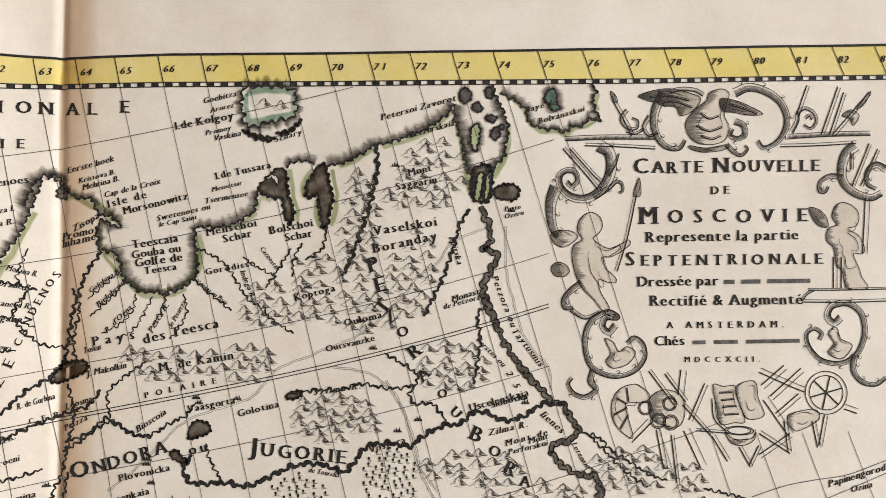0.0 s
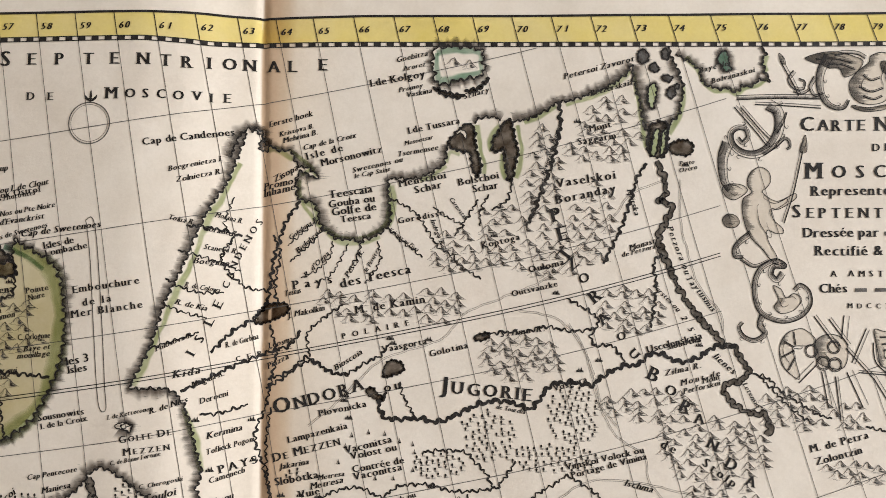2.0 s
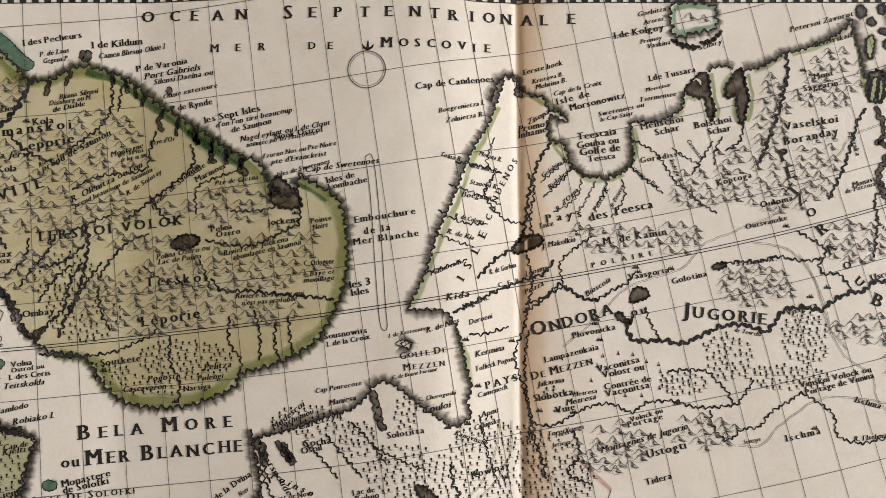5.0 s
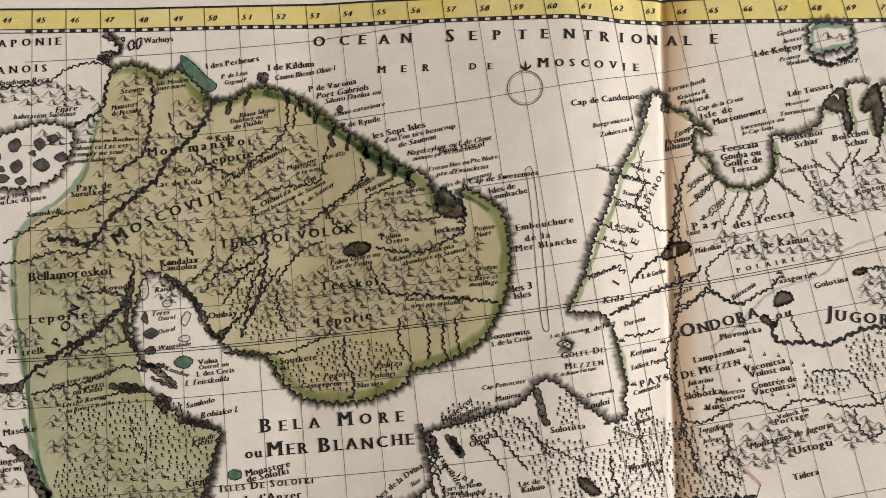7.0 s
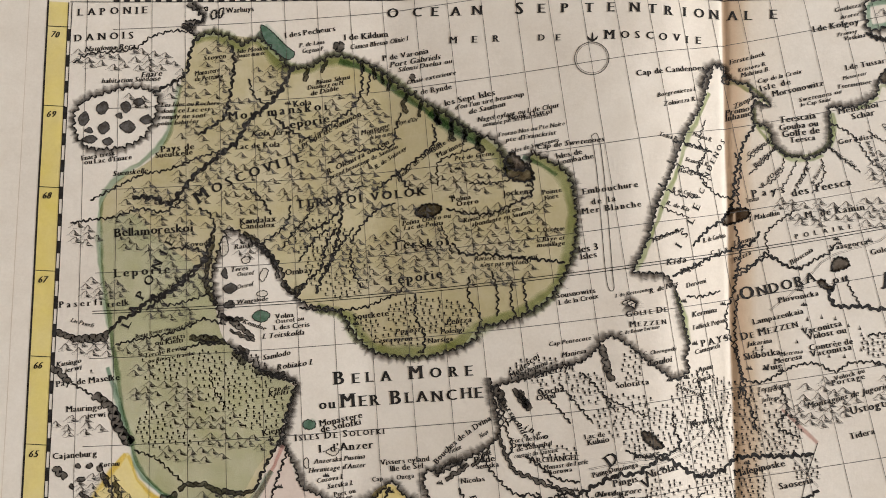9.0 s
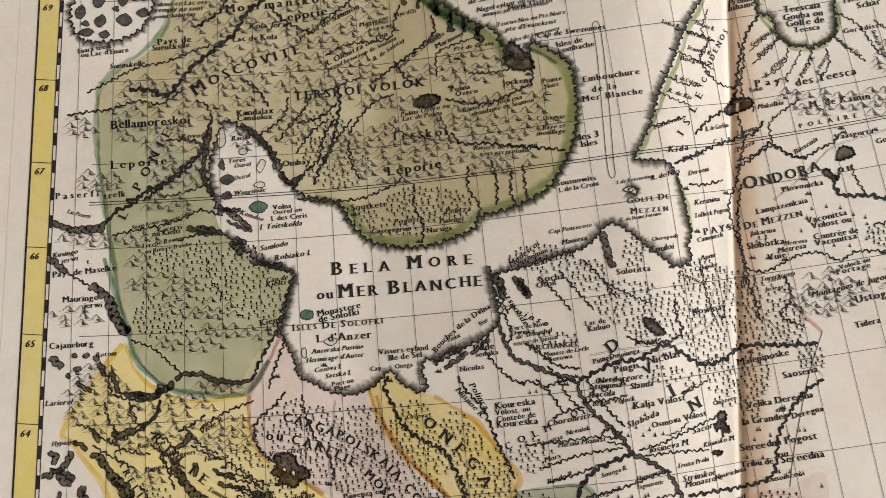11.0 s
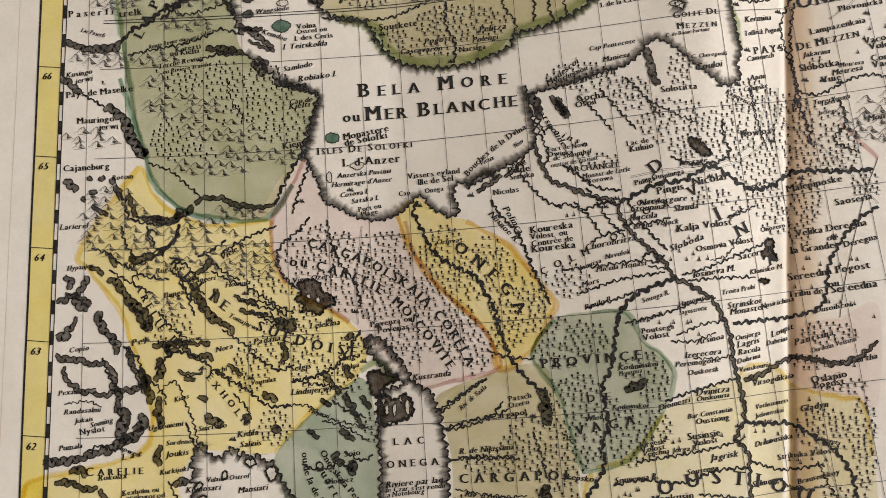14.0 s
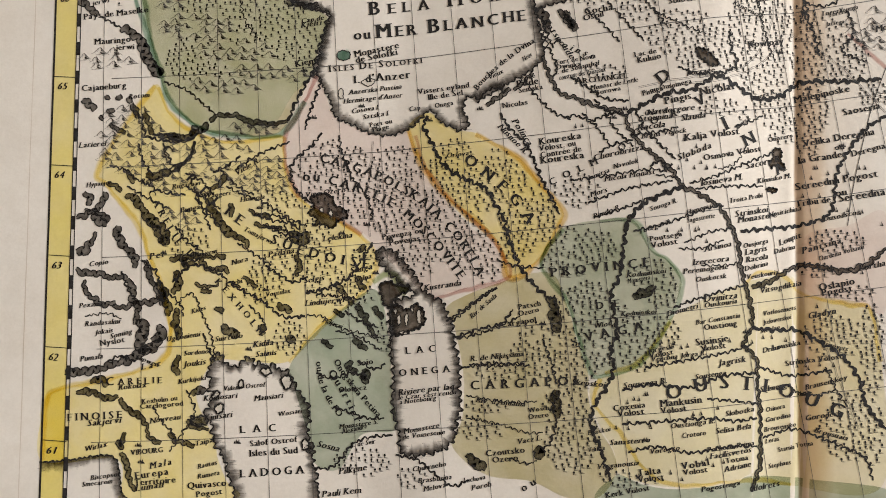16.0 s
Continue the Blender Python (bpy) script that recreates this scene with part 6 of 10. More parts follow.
river("47.1,-68.8 51.1,-72.5 55.0,-75.3 59.9,-78.9", 0.57)
river("63.0,-60.7 68.8,-64.4 74.6,-67.1", 0.38)
river("79.1,-57.4 74.6,-65.2 71.0,-71.0", 0.57)
river("82.8,-55.4 80.1,-61.2 80.0,-66.9", 0.57)
river("90.9,-50.3 89.6,-57.1 84.0,-61.1", 0.57)
river("106.7,-21.3 107.5,-29.8 106.2,-37.5 104.5,-45.2 101.9,-52.9 99.3,-60.6 96.6,-66.4", 1.14)
river("139.2,-42.2 136.1,-47.1 134.4,-53.8 132.7,-59.6 130.9,-65.4 127.4,-73.1 124.7,-78.9", 0.95)
river("145.5,-74.5 142.8,-78.4 143.9,-85.9 143.2,-93.5 142.1,-101.1", 0.76)
river("53.5,-123.3 54.7,-127.9 57.8,-133.3 59.8,-136.1", 0.56)
river("178.9,-116.0 184.6,-117.7 189.4,-122.2 194.2,-124.9 201.9,-129.4 207.7,-131.1", 0.56)
road("146.7,-47.7 139.1,-50.8 133.5,-53.8 128.0,-61.6 122.4,-65.6 115.0,-75.4 104.0,-85.2 89.0,-92.3 76.0,-98.3 68.8,-107.0 59.5,-111.0 46.6,-116.0 35.9,-126.5 30.6,-132.2 21.7,-139.8")
road("151.4,-47.6 151.9,-60.9 154.0,-70.4 159.2,-85.5 167.0,-94.7 168.1,-102.2")
road("94.9,-96.8 106.3,-98.3 114.1,-103.7 120.1,-112.9 123.2,-122.1 125.3,-129.5 131.2,-136.8")
thin("236.4,-136.0 247.8,-132.0 257.4,-129.9 269.0,-127.8 282.2,-122.8")
edge_wash("11.1,-42.3 16.0,-46.0 19.8,-49.3", "green", 1.9)
edge_wash("15.9,-61.2 20.5,-66.4 25.0,-70.5 31.6,-73.1 38.7,-72.3 44.7,-69.3 47.4,-63.1 46.9,-52.6", "green", 1.9)
thin("-56.3,-70.7 -54.3,-69.6 -52.7,-73.7 -50.8,-86.0 -48.3,-106.4 -46.2,-126.5 -45.3,-134.5 -47.4,-134.6 -49.0,-126.6 -51.3,-106.5 -53.6,-86.1 -55.6,-73.8 -56.3,-70.7")
ring(-57.2, -36.9, 7.2)
coast("-39.8,-140.3 -38.5,-139.1 -36.0,-139.8 -37.3,-141.9 -39.8,-140.3", 1, 0)
tents("37.2,-143.2 43.1,-142.0 48.8,-142.3 54.1,-144.8 58.8,-145.7 35.2,-147.0 59.5,-148.4 32.9,-152.7 61.7,-151.4 59.2,-154.6 46.1,-157.9 52.4,-157.7")
river("9.8,-168.7 18.2,-169.6 26.4,-165.2 32.5,-162.0 40.9,-160.7 48.3,-163.6 53.5,-160.3 57.6,-159.2 66.1,-158.9 72.4,-160.8 80.8,-160.6 89.2,-159.2", 0.62)
river("62.6,-147.6 70.0,-146.8 77.4,-147.2 80.7,-150.2 84.9,-154.2 88.2,-159.3 91.3,-156.1 95.4,-149.7", 0.62)
river("78.8,-161.7 79.9,-167.8 85.3,-172.8 91.5,-168.5 97.7,-167.2 101.8,-161.9 110.2,-156.5 113.3,-154.3 119.7,-157.2 126.1,-162.2 127.2,-169.4 135.7,-172.2 144.2,-170.5 151.6,-170.3 150.5,-176.9", 0.62)
river("152.6,-169.7 161.2,-165.3 169.7,-166.1 176.1,-161.8 182.5,-160.6 188.6,-161.4", 1.04)
road("89.5,-174.7 97.8,-174.4 104.0,-168.0 110.2,-162.7 120.8,-156.1 131.4,-155.2 144.1,-156.5 156.9,-159.2 174.0,-161.8")
road("112.7,-100.7 118.2,-109.1 122.2,-121.6 124.8,-130.0 131.3,-140.2 140.9,-146.2 142.4,-154.5 150.5,-164.6")
coast("-4.0,-37.2 -7.0,-47.0 -9.5,-54.8 -13.3,-61.5 -16.6,-68.0 -19.5,-75.7 -21.9,-83.2 -24.8,-90.7 -27.8,-98.0 -30.0,-106.5 -31.5,-112.5 -34.5,-119.7 -37.3,-126.9 -30.8,-127.2 -24.1,-127.7 -19.8,-132.8 -17.1,-140.8 -15.0,-148.8 -13.1,-155.6 -14.5,-161.4 -12.9,-165.9 -19.1,-170.0 -25.2,-166.8 -32.3,-162.2 -39.4,-156.9 -45.1,-154.2 -48.9,-155.8 -52.9,-161.0 -57.3,-164.7 -64.0,-166.9 -70.7,-169.6 -77.5,-172.3 -84.2,-174.5 -91.0,-176.5 -92.8,-178.7", -1, 1)
coast("-180.5,-206.4 -177.9,-194.9 -175.3,-182.0 -176.7,-179.8 -182.7,-177.7 -190.0,-175.8 -197.6,-170.4 -205.1,-165.4", -1, 2)
coast("-207.7,-157.9 -211.5,-147.4 -213.5,-138.0 -212.0,-128.2 -210.2,-120.9 -208.1,-117.1 -203.2,-118.5 -196.8,-122.6 -189.2,-127.0 -183.8,-134.0 -182.2,-138.7 -178.3,-143.3 -172.0,-147.7 -158.7,-149.4 -153.5,-156.2 -148.3,-161.9 -140.9,-166.1 -128.9,-167.1 -117.2,-165.5 -108.0,-161.9 -101.1,-158.0 -99.0,-153.3 -89.9,-150.5 -80.8,-146.5 -71.8,-140.2 -67.4,-133.0 -64.2,-125.8 -62.2,-118.7 -61.3,-109.2 -62.1,-99.7 -64.3,-90.2 -67.9,-85.5 -73.9,-82.0 -78.7,-79.7 -81.1,-78.6 -82.0,-85.9 -90.3,-86.2", -1, 2)
coast("-90.3,-86.2 -94.2,-79.0 -96.8,-74.1 -102.9,-71.8 -110.3,-68.3 -117.8,-63.5 -124.2,-59.8 -130.5,-56.1 -136.9,-52.4 -143.5,-47.5 -151.3,-42.2 -160.2,-39.3 -167.7,-38.4 -172.5,-40.0 -179.7,-44.2 -188.4,-44.2 -192.5,-39.8 -199.2,-33.7 -204.2,-32.7 -209.0,-35.5 -212.9,-33.6 -216.8,-32.0 -224.4,-31.1 -229.1,-34.0 -232.5,-30.2 -235.8,-29.1 -227.5,-24.0 -235.6,-18.6", -1, 2)
coast("-275.8,-64.6 -266.4,-60.3 -256.8,-57.3 -245.4,-59.2 -244.2,-66.8 -245.7,-73.2 -249.5,-79.7 -258.9,-84.4 -271.1,-85.1 -277.4,-79.9 -279.6,-71.2 -275.8,-64.6", 1, 2)
broad("-169.3,-33.9 -164.3,-33.6", 4.14)
broad("-134.8,-46.0 -132.3,-47.3", 2.04)
river("-185.9,-44.0 -189.1,-51.1 -192.3,-57.7 -196.8,-63.0 -203.6,-69.7 -207.8,-78.7 -213.5,-84.0 -219.1,-89.3 -224.8,-94.6 -229.1,-101.0 -234.5,-107.5 -242.1,-105.4 -250.6,-105.9", 1.75)
river("-214.0,-35.8 -212.1,-43.4 -212.4,-53.7 -213.0,-61.3 -214.8,-69.0 -225.2,-77.1", 1.27)
river("-230.4,-34.0 -232.1,-41.9 -232.7,-49.6 -239.6,-55.1 -246.6,-59.3", 1.28)
river("-282.7,-47.6 -275.7,-42.9 -265.9,-41.6 -256.1,-39.3 -249.2,-33.7 -239.5,-30.6 -230.6,-31.4", 0.78)
river("-268.6,-108.1 -259.4,-102.6 -247.9,-95.8 -236.0,-92.7 -224.2,-87.1 -212.4,-82.7", 0.75)
river("-276.0,-118.3 -265.3,-116.0 -258.1,-114.9 -246.4,-110.6 -236.6,-111.3 -227.5,-104.6", 0.74)
river("-168.8,-142.8 -166.9,-135.5 -162.8,-125.6 -161.1,-115.8 -160.5,-106.0 -162.2,-98.7", 1.22)
river("-177.9,-116.7 -168.5,-113.8 -161.6,-107.3", 0.98)
river("-155.9,-120.4 -151.6,-112.8 -144.8,-105.2 -137.6,-102.4", 0.74)
river("-168.0,-86.6 -158.6,-81.1 -141.6,-77.8 -139.6,-70.2 -137.6,-62.6", 0.75)
river("-147.7,-97.9 -138.4,-90.1 -129.0,-82.4 -122.1,-74.8 -123.7,-67.3", 0.75)
river("-156.2,-42.9 -155.5,-53.1 -158.7,-60.9 -164.5,-66.3 -171.5,-71.8", 0.76)
river("-152.3,-45.3 -152.9,-55.5", 0.76)
river("-119.8,-94.5 -120.4,-84.7 -114.5,-80.8 -105.0,-77.3", 0.49)
river("-106.7,-92.8 -99.5,-92.6 -92.4,-91.6 -85.4,-88.5", 0.49)
river("-115.7,-104.1 -106.0,-105.7 -96.6,-105.3 -89.6,-101.9 -82.7,-98.1 -80.0,-95.6 -80.8,-85.9", 0.72)
river("-65.4,-124.7 -74.7,-124.0 -88.7,-123.4 -98.1,-122.6 -107.6,-123.0 -112.6,-118.5", 0.95)
river("-104.7,-132.4 -104.3,-141.8 -99.3,-148.6 -100.1,-155.7", 0.70)
river("-95.4,-129.6 -92.7,-138.9 -92.3,-148.3", 0.70)
river("-87.1,-134.0 -86.7,-143.3 -84.2,-147.8", 0.70)
river("-82.5,-131.4 -81.0,-140.7 -79.6,-146.4", 0.70)
river("-126.9,-140.6 -126.3,-150.0 -122.4,-156.9 -121.9,-165.0", 0.70)
river("-175.5,-149.1 -163.5,-149.6 -149.3,-147.7 -139.9,-143.6 -132.9,-139.7 -133.1,-136.1", 0.71)
lake("-128.9,-105.8 -125.4,-102.5 -119.4,-102.3 -117.6,-104.7 -121.5,-107.7 -127.5,-107.9")
broad("-276.9,-164.0 -271.9,-166.1 -264.6,-166.9 -257.5,-166.0 -254.3,-162.8", 2.12)
river("-254.3,-162.8 -250.0,-157.8 -244.3,-155.1 -238.9,-148.9 -230.9,-144.9 -222.1,-136.0 -215.0,-129.6", 1.43)
river("-251.3,-168.5 -240.9,-165.6 -229.2,-162.6 -220.1,-158.6 -215.5,-156.0 -205.8,-157.8", 0.71)
broad("-220.7,-164.1 -212.4,-164.1 -205.1,-165.6", 2.12)
broad("-206.1,-154.8 -199.7,-158.7 -193.9,-162.6", 1.89)
broad("-202.0,-168.7 -195.5,-172.6", 2.81)
broad("-192.4,-175.9 -183.9,-177.8 -179.3,-176.4", 2.10)
lake("-32.8,-191.3 -29.4,-191.2 -25.9,-193.9 -23.4,-196.5 -26.9,-197.7 -31.6,-194.6")
broad("-49.6,-157.4 -47.8,-164.2 -44.7,-171.9", 2.04)
broad("-81.8,-177.5 -80.5,-182.0 -76.9,-185.1", 2.71)
river("-90.8,-180.4 -88.3,-187.0 -85.7,-192.5", 0.68)
river("-73.9,-177.0 -66.8,-183.4 -61.0,-189.7", 0.67)
river("-66.0,-174.3 -59.0,-181.7 -52.0,-189.1", 0.67)
river("-57.1,-169.2 -50.2,-175.6 -43.2,-184.1", 0.67)
river("-9.9,-165.8 -7.8,-173.7 -5.1,-182.7 -1.2,-191.7", 0.45)
river("-22.2,-71.1 -11.8,-71.9 -3.9,-73.9", 0.73)
river("-24.5,-79.8 -14.3,-82.4 -3.8,-86.2", 0.49)
river("-28.0,-89.7 -19.2,-93.8 -8.9,-94.0", 0.48)
river("-29.0,-98.1 -21.6,-101.1 -14.0,-102.9", 0.48)
river("-32.2,-113.7 -23.9,-110.8 -16.4,-107.8", 0.47)
river("-21.1,-128.2 -11.1,-122.8 -3.3,-118.7 6.9,-114.4 14.1,-111.6 17.6,-106.5", 0.96)
river("-14.7,-136.0 -8.3,-135.6 -3.2,-134.1 0.7,-132.7", 0.71)
river("6.9,-124.0 14.1,-121.2 21.2,-117.2 28.3,-120.4 35.3,-122.0", 0.72)
edge_wash("-235.1,-54.9 -237.6,-75.3 -245.1,-87.0 -257.5,-97.6 -263.4,-106.5 -263.0,-123.7 -259.5,-142.8 -254.4,-161.6 -250.3,-177.9 -246.3,-193.9 -239.9,-209.6", "sage", 3.1)
edge_wash("-230.3,-34.5 -223.8,-31.6 -216.2,-32.8 -210.2,-36.1 -204.2,-33.2 -197.7,-36.2 -190.9,-43.5 -179.7,-44.7 -168.9,-39.5 -153.8,-42.3 -140.8,-50.0 -125.4,-60.3 -107.8,-70.7 -95.4,-79.0 -90.2,-87.4", "green", 6.5)
edge_wash("-81.0,-80.5 -69.0,-86.7 -64.1,-96.2 -63.0,-114.0 -65.4,-125.9 -70.7,-137.8 -80.8,-145.3 -92.2,-149.6 -100.1,-154.5 -110.3,-161.3 -125.4,-165.2 -141.0,-164.5 -149.7,-159.6 -155.7,-151.6 -168.3,-148.7", "green", 6.5)
edge_wash("-201.6,-27.8 -195.5,-32.7 -188.8,-38.3", "sea", 6.8)
edge_wash("-167.7,-196.2 -165.7,-197.0", "sea", 3.7)
edge_wash("-5.7,-48.1 -10.7,-59.9 -15.8,-70.4 -19.4,-82.9 -24.2,-94.2 -28.8,-107.6 -33.3,-119.6 -36.6,-126.4", "green", 2.5)
edge_wash("-19.7,-134.0 -15.8,-144.2 -13.1,-155.6", "green", 2.8)
edge_wash("-125.3,-62.4 -115.2,-68.4 -102.8,-74.3", "sea", 6.5)
coast("-94.0,-173.4 -92.6,-180.1 -90.7,-186.8 -89.2,-195.3 -93.7,-201.3 -101.0,-205.9 -106.2,-209.3 -112.6,-212.8 -117.5,-212.2 -118.9,-217.4 -116.4,-222.9 -119.6,-225.6 -122.9,-224.4 -127.5,-222.3 -131.1,-218.1 -132.9,-218.3 -135.4,-221.1 -139.6,-225.2 -147.3,-228.2 -156.3,-227.5 -162.1,-224.9 -167.8,-222.9 -170.3,-220.3 -171.7,-215.8 -174.3,-211.4 -176.8,-207.0 -178.2,-204.3 -177.5,-197.8 -176.5,-188.6 -174.4,-180.4 -181.1,-179.1 -189.3,-176.4", -1, 1)
coast("-275.4,-363.4 -264.2,-361.9 -251.1,-359.1 -245.4,-360.0 -243.3,-365.9 -242.0,-372.2 -239.6,-374.6", -1, 0)
broad("-82.9,-287.7 -80.5,-292.8 -79.0,-301.2", 2.97)
broad("-78.0,-322.2 -77.5,-332.7", 2.70)
broad("-85.3,-344.7 -82.0,-347.5", 4.96)
broad("-110.4,-348.7 -102.7,-353.3", 3.74)
broad("-51.6,-286.4 -47.5,-284.1 -43.9,-281.8", 2.53)
river("-132.8,-219.9 -134.1,-224.4 -130.3,-231.1 -126.6,-237.6 -121.9,-241.9 -115.2,-245.0 -108.5,-248.0 -104.9,-253.3 -101.4,-258.6 -98.9,-266.0 -96.4,-272.4 -92.9,-278.6 -87.2,-284.7 -81.8,-288.7", 1.31)
river("-55.0,-258.5 -55.8,-263.8 -56.4,-272.3 -57.1,-278.7 -59.9,-285.2 -58.6,-291.5 -57.1,-299.8 -58.9,-306.3 -57.6,-312.5 -59.4,-318.9 -63.2,-325.4 -65.0,-331.8 -63.7,-337.9 -61.5,-341.8 -56.8,-353.8", 1.26)
broad("-89.6,-195.7 -87.2,-202.3 -82.5,-209.9 -76.1,-212.0 -67.5,-215.0 -59.1,-216.5 -55.7,-223.3 -50.2,-229.5 -43.7,-234.6 -39.4,-238.6 -35.0,-243.7 -28.5,-246.5 -21.9,-250.3 -17.2,-256.3 -13.6,-263.5 -12.2,-271.9 -9.7,-280.2 -7.3,-288.4 -7.1,-294.7 -10.1,-301.2 -4.5,-307.1 -4.2,-315.5 -2.8,-323.7 -2.5,-334.0 -2.1,-344.3 -5.2,-354.6", 1.48)
river("-57.0,-216.9 -50.9,-213.5 -42.8,-208.9 -34.5,-207.5 -24.0,-201.3 -17.1,-203.8 -7.7,-208.2 1.6,-206.0 8.2,-201.0 14.6,-199.5 27.2,-199.0 39.7,-197.4", 1.52)
river("-35.0,-243.7 -43.1,-247.3 -49.2,-250.8 -54.1,-256.3 -55.9,-261.7", 1.48)
river("-76.6,-243.4 -62.1,-240.7 -47.7,-238.0 -41.5,-238.7", 0.64)
river("-69.9,-251.7 -55.6,-245.7 -39.2,-241.8", 0.64)
river("-67.6,-257.0 -57.3,-253.3 -47.2,-248.5", 0.64)
river("-32.9,-242.5 -22.4,-238.7 -9.2,-232.2 -0.0,-228.0", 0.64)
river("-30.7,-244.5 -17.8,-242.5 -4.3,-241.4", 0.64)
river("-52.8,-261.5 -40.5,-257.7 -26.1,-251.6 -19.7,-250.1", 0.63)
river("-33.9,-264.8 -23.6,-259.9 -14.9,-258.3", 0.63)
river("-12.7,-259.2 -1.4,-257.3 9.7,-255.5 20.1,-251.6 23.1,-246.1 23.9,-235.2 27.8,-226.4 33.9,-217.4 41.7,-211.6", 1.08)
broad("-7.5,-280.0 1.5,-276.3 8.0,-271.6 16.4,-270.1 26.7,-271.6 34.9,-269.0 42.5,-262.2", 1.71)
river("-7.1,-294.7 2.0,-295.3 10.7,-294.8 19.1,-298.5 27.4,-303.3 33.7,-311.2 35.9,-319.4 40.0,-325.3 43.7,-329.2", 1.26)
river("-36.9,-289.1 -28.8,-285.5 -18.3,-281.7 -9.8,-279.1", 0.63)
river("-46.2,-311.7 -34.0,-308.8 -17.4,-304.7 -6.9,-301.0", 0.63)
river("-54.1,-320.6 -43.9,-317.8 -29.4,-317.9 -17.1,-313.0 -4.4,-311.3", 0.83)
river("-23.1,-321.7 -12.5,-322.1 -2.8,-322.7", 0.62)
river("-53.6,-333.0 -39.3,-331.0 -22.8,-328.9 -12.3,-329.3 -3.8,-327.9", 0.82)
river("-51.1,-343.1 -41.0,-340.3 -28.6,-341.6 -14.1,-338.7 -3.5,-338.2", 0.61)
river("-3.3,-309.2 9.0,-311.8 23.4,-308.8", 0.63)
river("-1.3,-335.1 9.6,-331.5 17.9,-333.1 28.1,-336.5 36.3,-340.0 39.4,-348.0", 0.62)
river("-104.7,-218.2 -101.1,-223.6 -94.3,-230.0 -90.8,-236.4 -88.4,-241.7 -84.9,-248.1 -80.2,-256.5", 0.87)
river("-167.4,-229.2 -165.8,-235.9 -161.8,-244.7 -154.6,-253.3 -151.8,-262.0", 0.67)
river("-174.2,-228.5 -178.3,-234.3 -183.5,-239.1 -185.5,-243.7 -183.8,-250.4 -176.7,-256.7", 0.90)
river("-175.7,-206.9 -178.4,-216.2 -180.2,-223.1 -181.0,-227.7", 0.68)
river("-180.1,-301.1 -169.1,-300.5 -162.2,-304.4 -153.3,-306.1 -144.4,-307.7", 0.44)
river("-118.6,-299.5 -112.4,-293.7 -106.3,-288.0 -102.1,-285.6", 0.64)
river("-116.5,-305.8 -107.6,-303.1 -99.2,-299.3 -93.0,-295.7", 0.64)
river("-111.2,-315.0 -100.5,-314.9 -90.0,-312.5", 0.42)
river("-111.6,-326.7 -102.0,-327.7 -91.4,-327.8 -85.1,-326.9", 0.42)
river("-111.1,-335.1 -99.4,-336.3 -88.7,-338.7 -82.4,-338.2", 0.42)
river("-168.3,-358.6 -160.7,-357.1 -154.7,-349.2 -148.5,-345.6 -138.7,-343.8", 0.64)
river("-229.0,-290.8 -221.7,-283.7 -212.6,-285.4 -203.1,-291.5 -193.9,-295.4 -184.5,-301.4 -175.7,-300.9", 0.88)
river("-227.2,-299.6 -220.8,-294.8 -215.6,-303.3 -211.5,-311.8 -209.7,-320.4", 0.44)
river("-210.8,-251.8 -203.8,-254.8 -194.5,-257.7 -187.5,-261.8 -178.2,-265.7", 0.67)
river("-151.2,-270.8 -155.2,-277.7 -159.1,-284.5 -167.7,-289.4 -176.3,-292.1", 0.88)
broad("-258.5,-190.0 -252.4,-193.2 -247.8,-198.8 -245.6,-204.5 -240.6,-208.9", 3.25)
broad("-277.1,-179.1 -272.1,-182.4 -268.3,-185.2", 1.88)
river("-267.1,-185.7 -258.5,-190.0", 0.70)
river("-239.3,-211.1 -229.8,-214.1 -222.5,-219.5 -216.4,-223.8", 0.69)
broad("-216.4,-223.8 -208.5,-223.4 -203.8,-225.4 -194.7,-226.1 -188.0,-224.6", 1.59)
river("-188.0,-224.6 -186.2,-218.8 -183.3,-211.9 -180.3,-206.0 -177.2,-202.4", 1.37)
river("-224.8,-233.3 -234.9,-235.0 -244.3,-233.2 -247.2,-226.4 -249.8,-223.1", 0.91)
river("-233.8,-248.1 -226.4,-241.3 -224.7,-234.4", 0.91)
broad("-156.2,-295.3 -152.6,-299.5 -147.7,-307.9", 1.96)
broad("-159.0,-319.4 -155.8,-317.1", 1.95)
broad("-152.3,-321.2 -149.8,-325.3", 2.15)
tents("-33.3,-255.2 -26.8,-236.8 -31.5,-237.1 -23.6,-236.2 -35.2,-260.6 -28.9,-259.8 -6.9,-300.6 1.0,-298.5 -36.3,-302.7 -31.1,-303.4 -40.2,-309.2 -35.0,-308.9 -49.8,-324.0 -45.8,-322.1 -51.4,-334.9 -43.3,-333.9 -28.0,-328.2 -15.4,-300.6 -38.4,-352.4 -35.5,-349.8 -24.3,-345.4 -20.1,-346.2 -31.3,-351.9 14.2,-308.3 19.3,-307.6 24.4,-307.6 17.8,-286.0 28.8,-271.5 33.9,-272.3 15.5,-233.5 32.1,-232.7 20.7,-235.4 14.5,-237.4 28.3,-249.1 33.5,-249.4")
edge_wash("-242.6,-212.9 -254.8,-231.4 -263.1,-248.9 -258.5,-254.4 -244.5,-269.4 -239.7,-280.3 -234.2,-291.1 -228.0,-310.6 -231.5,-321.8 -249.3,-329.1 -271.3,-335.3 -275.2,-342.1 -274.1,-362.6", "yellow", 2.8)
edge_wash("-253.8,-178.1 -240.6,-208.9 -236.3,-219.0 -224.0,-228.7 -210.1,-231.4 -191.0,-230.0 -181.8,-216.4", "sea", 2.8)
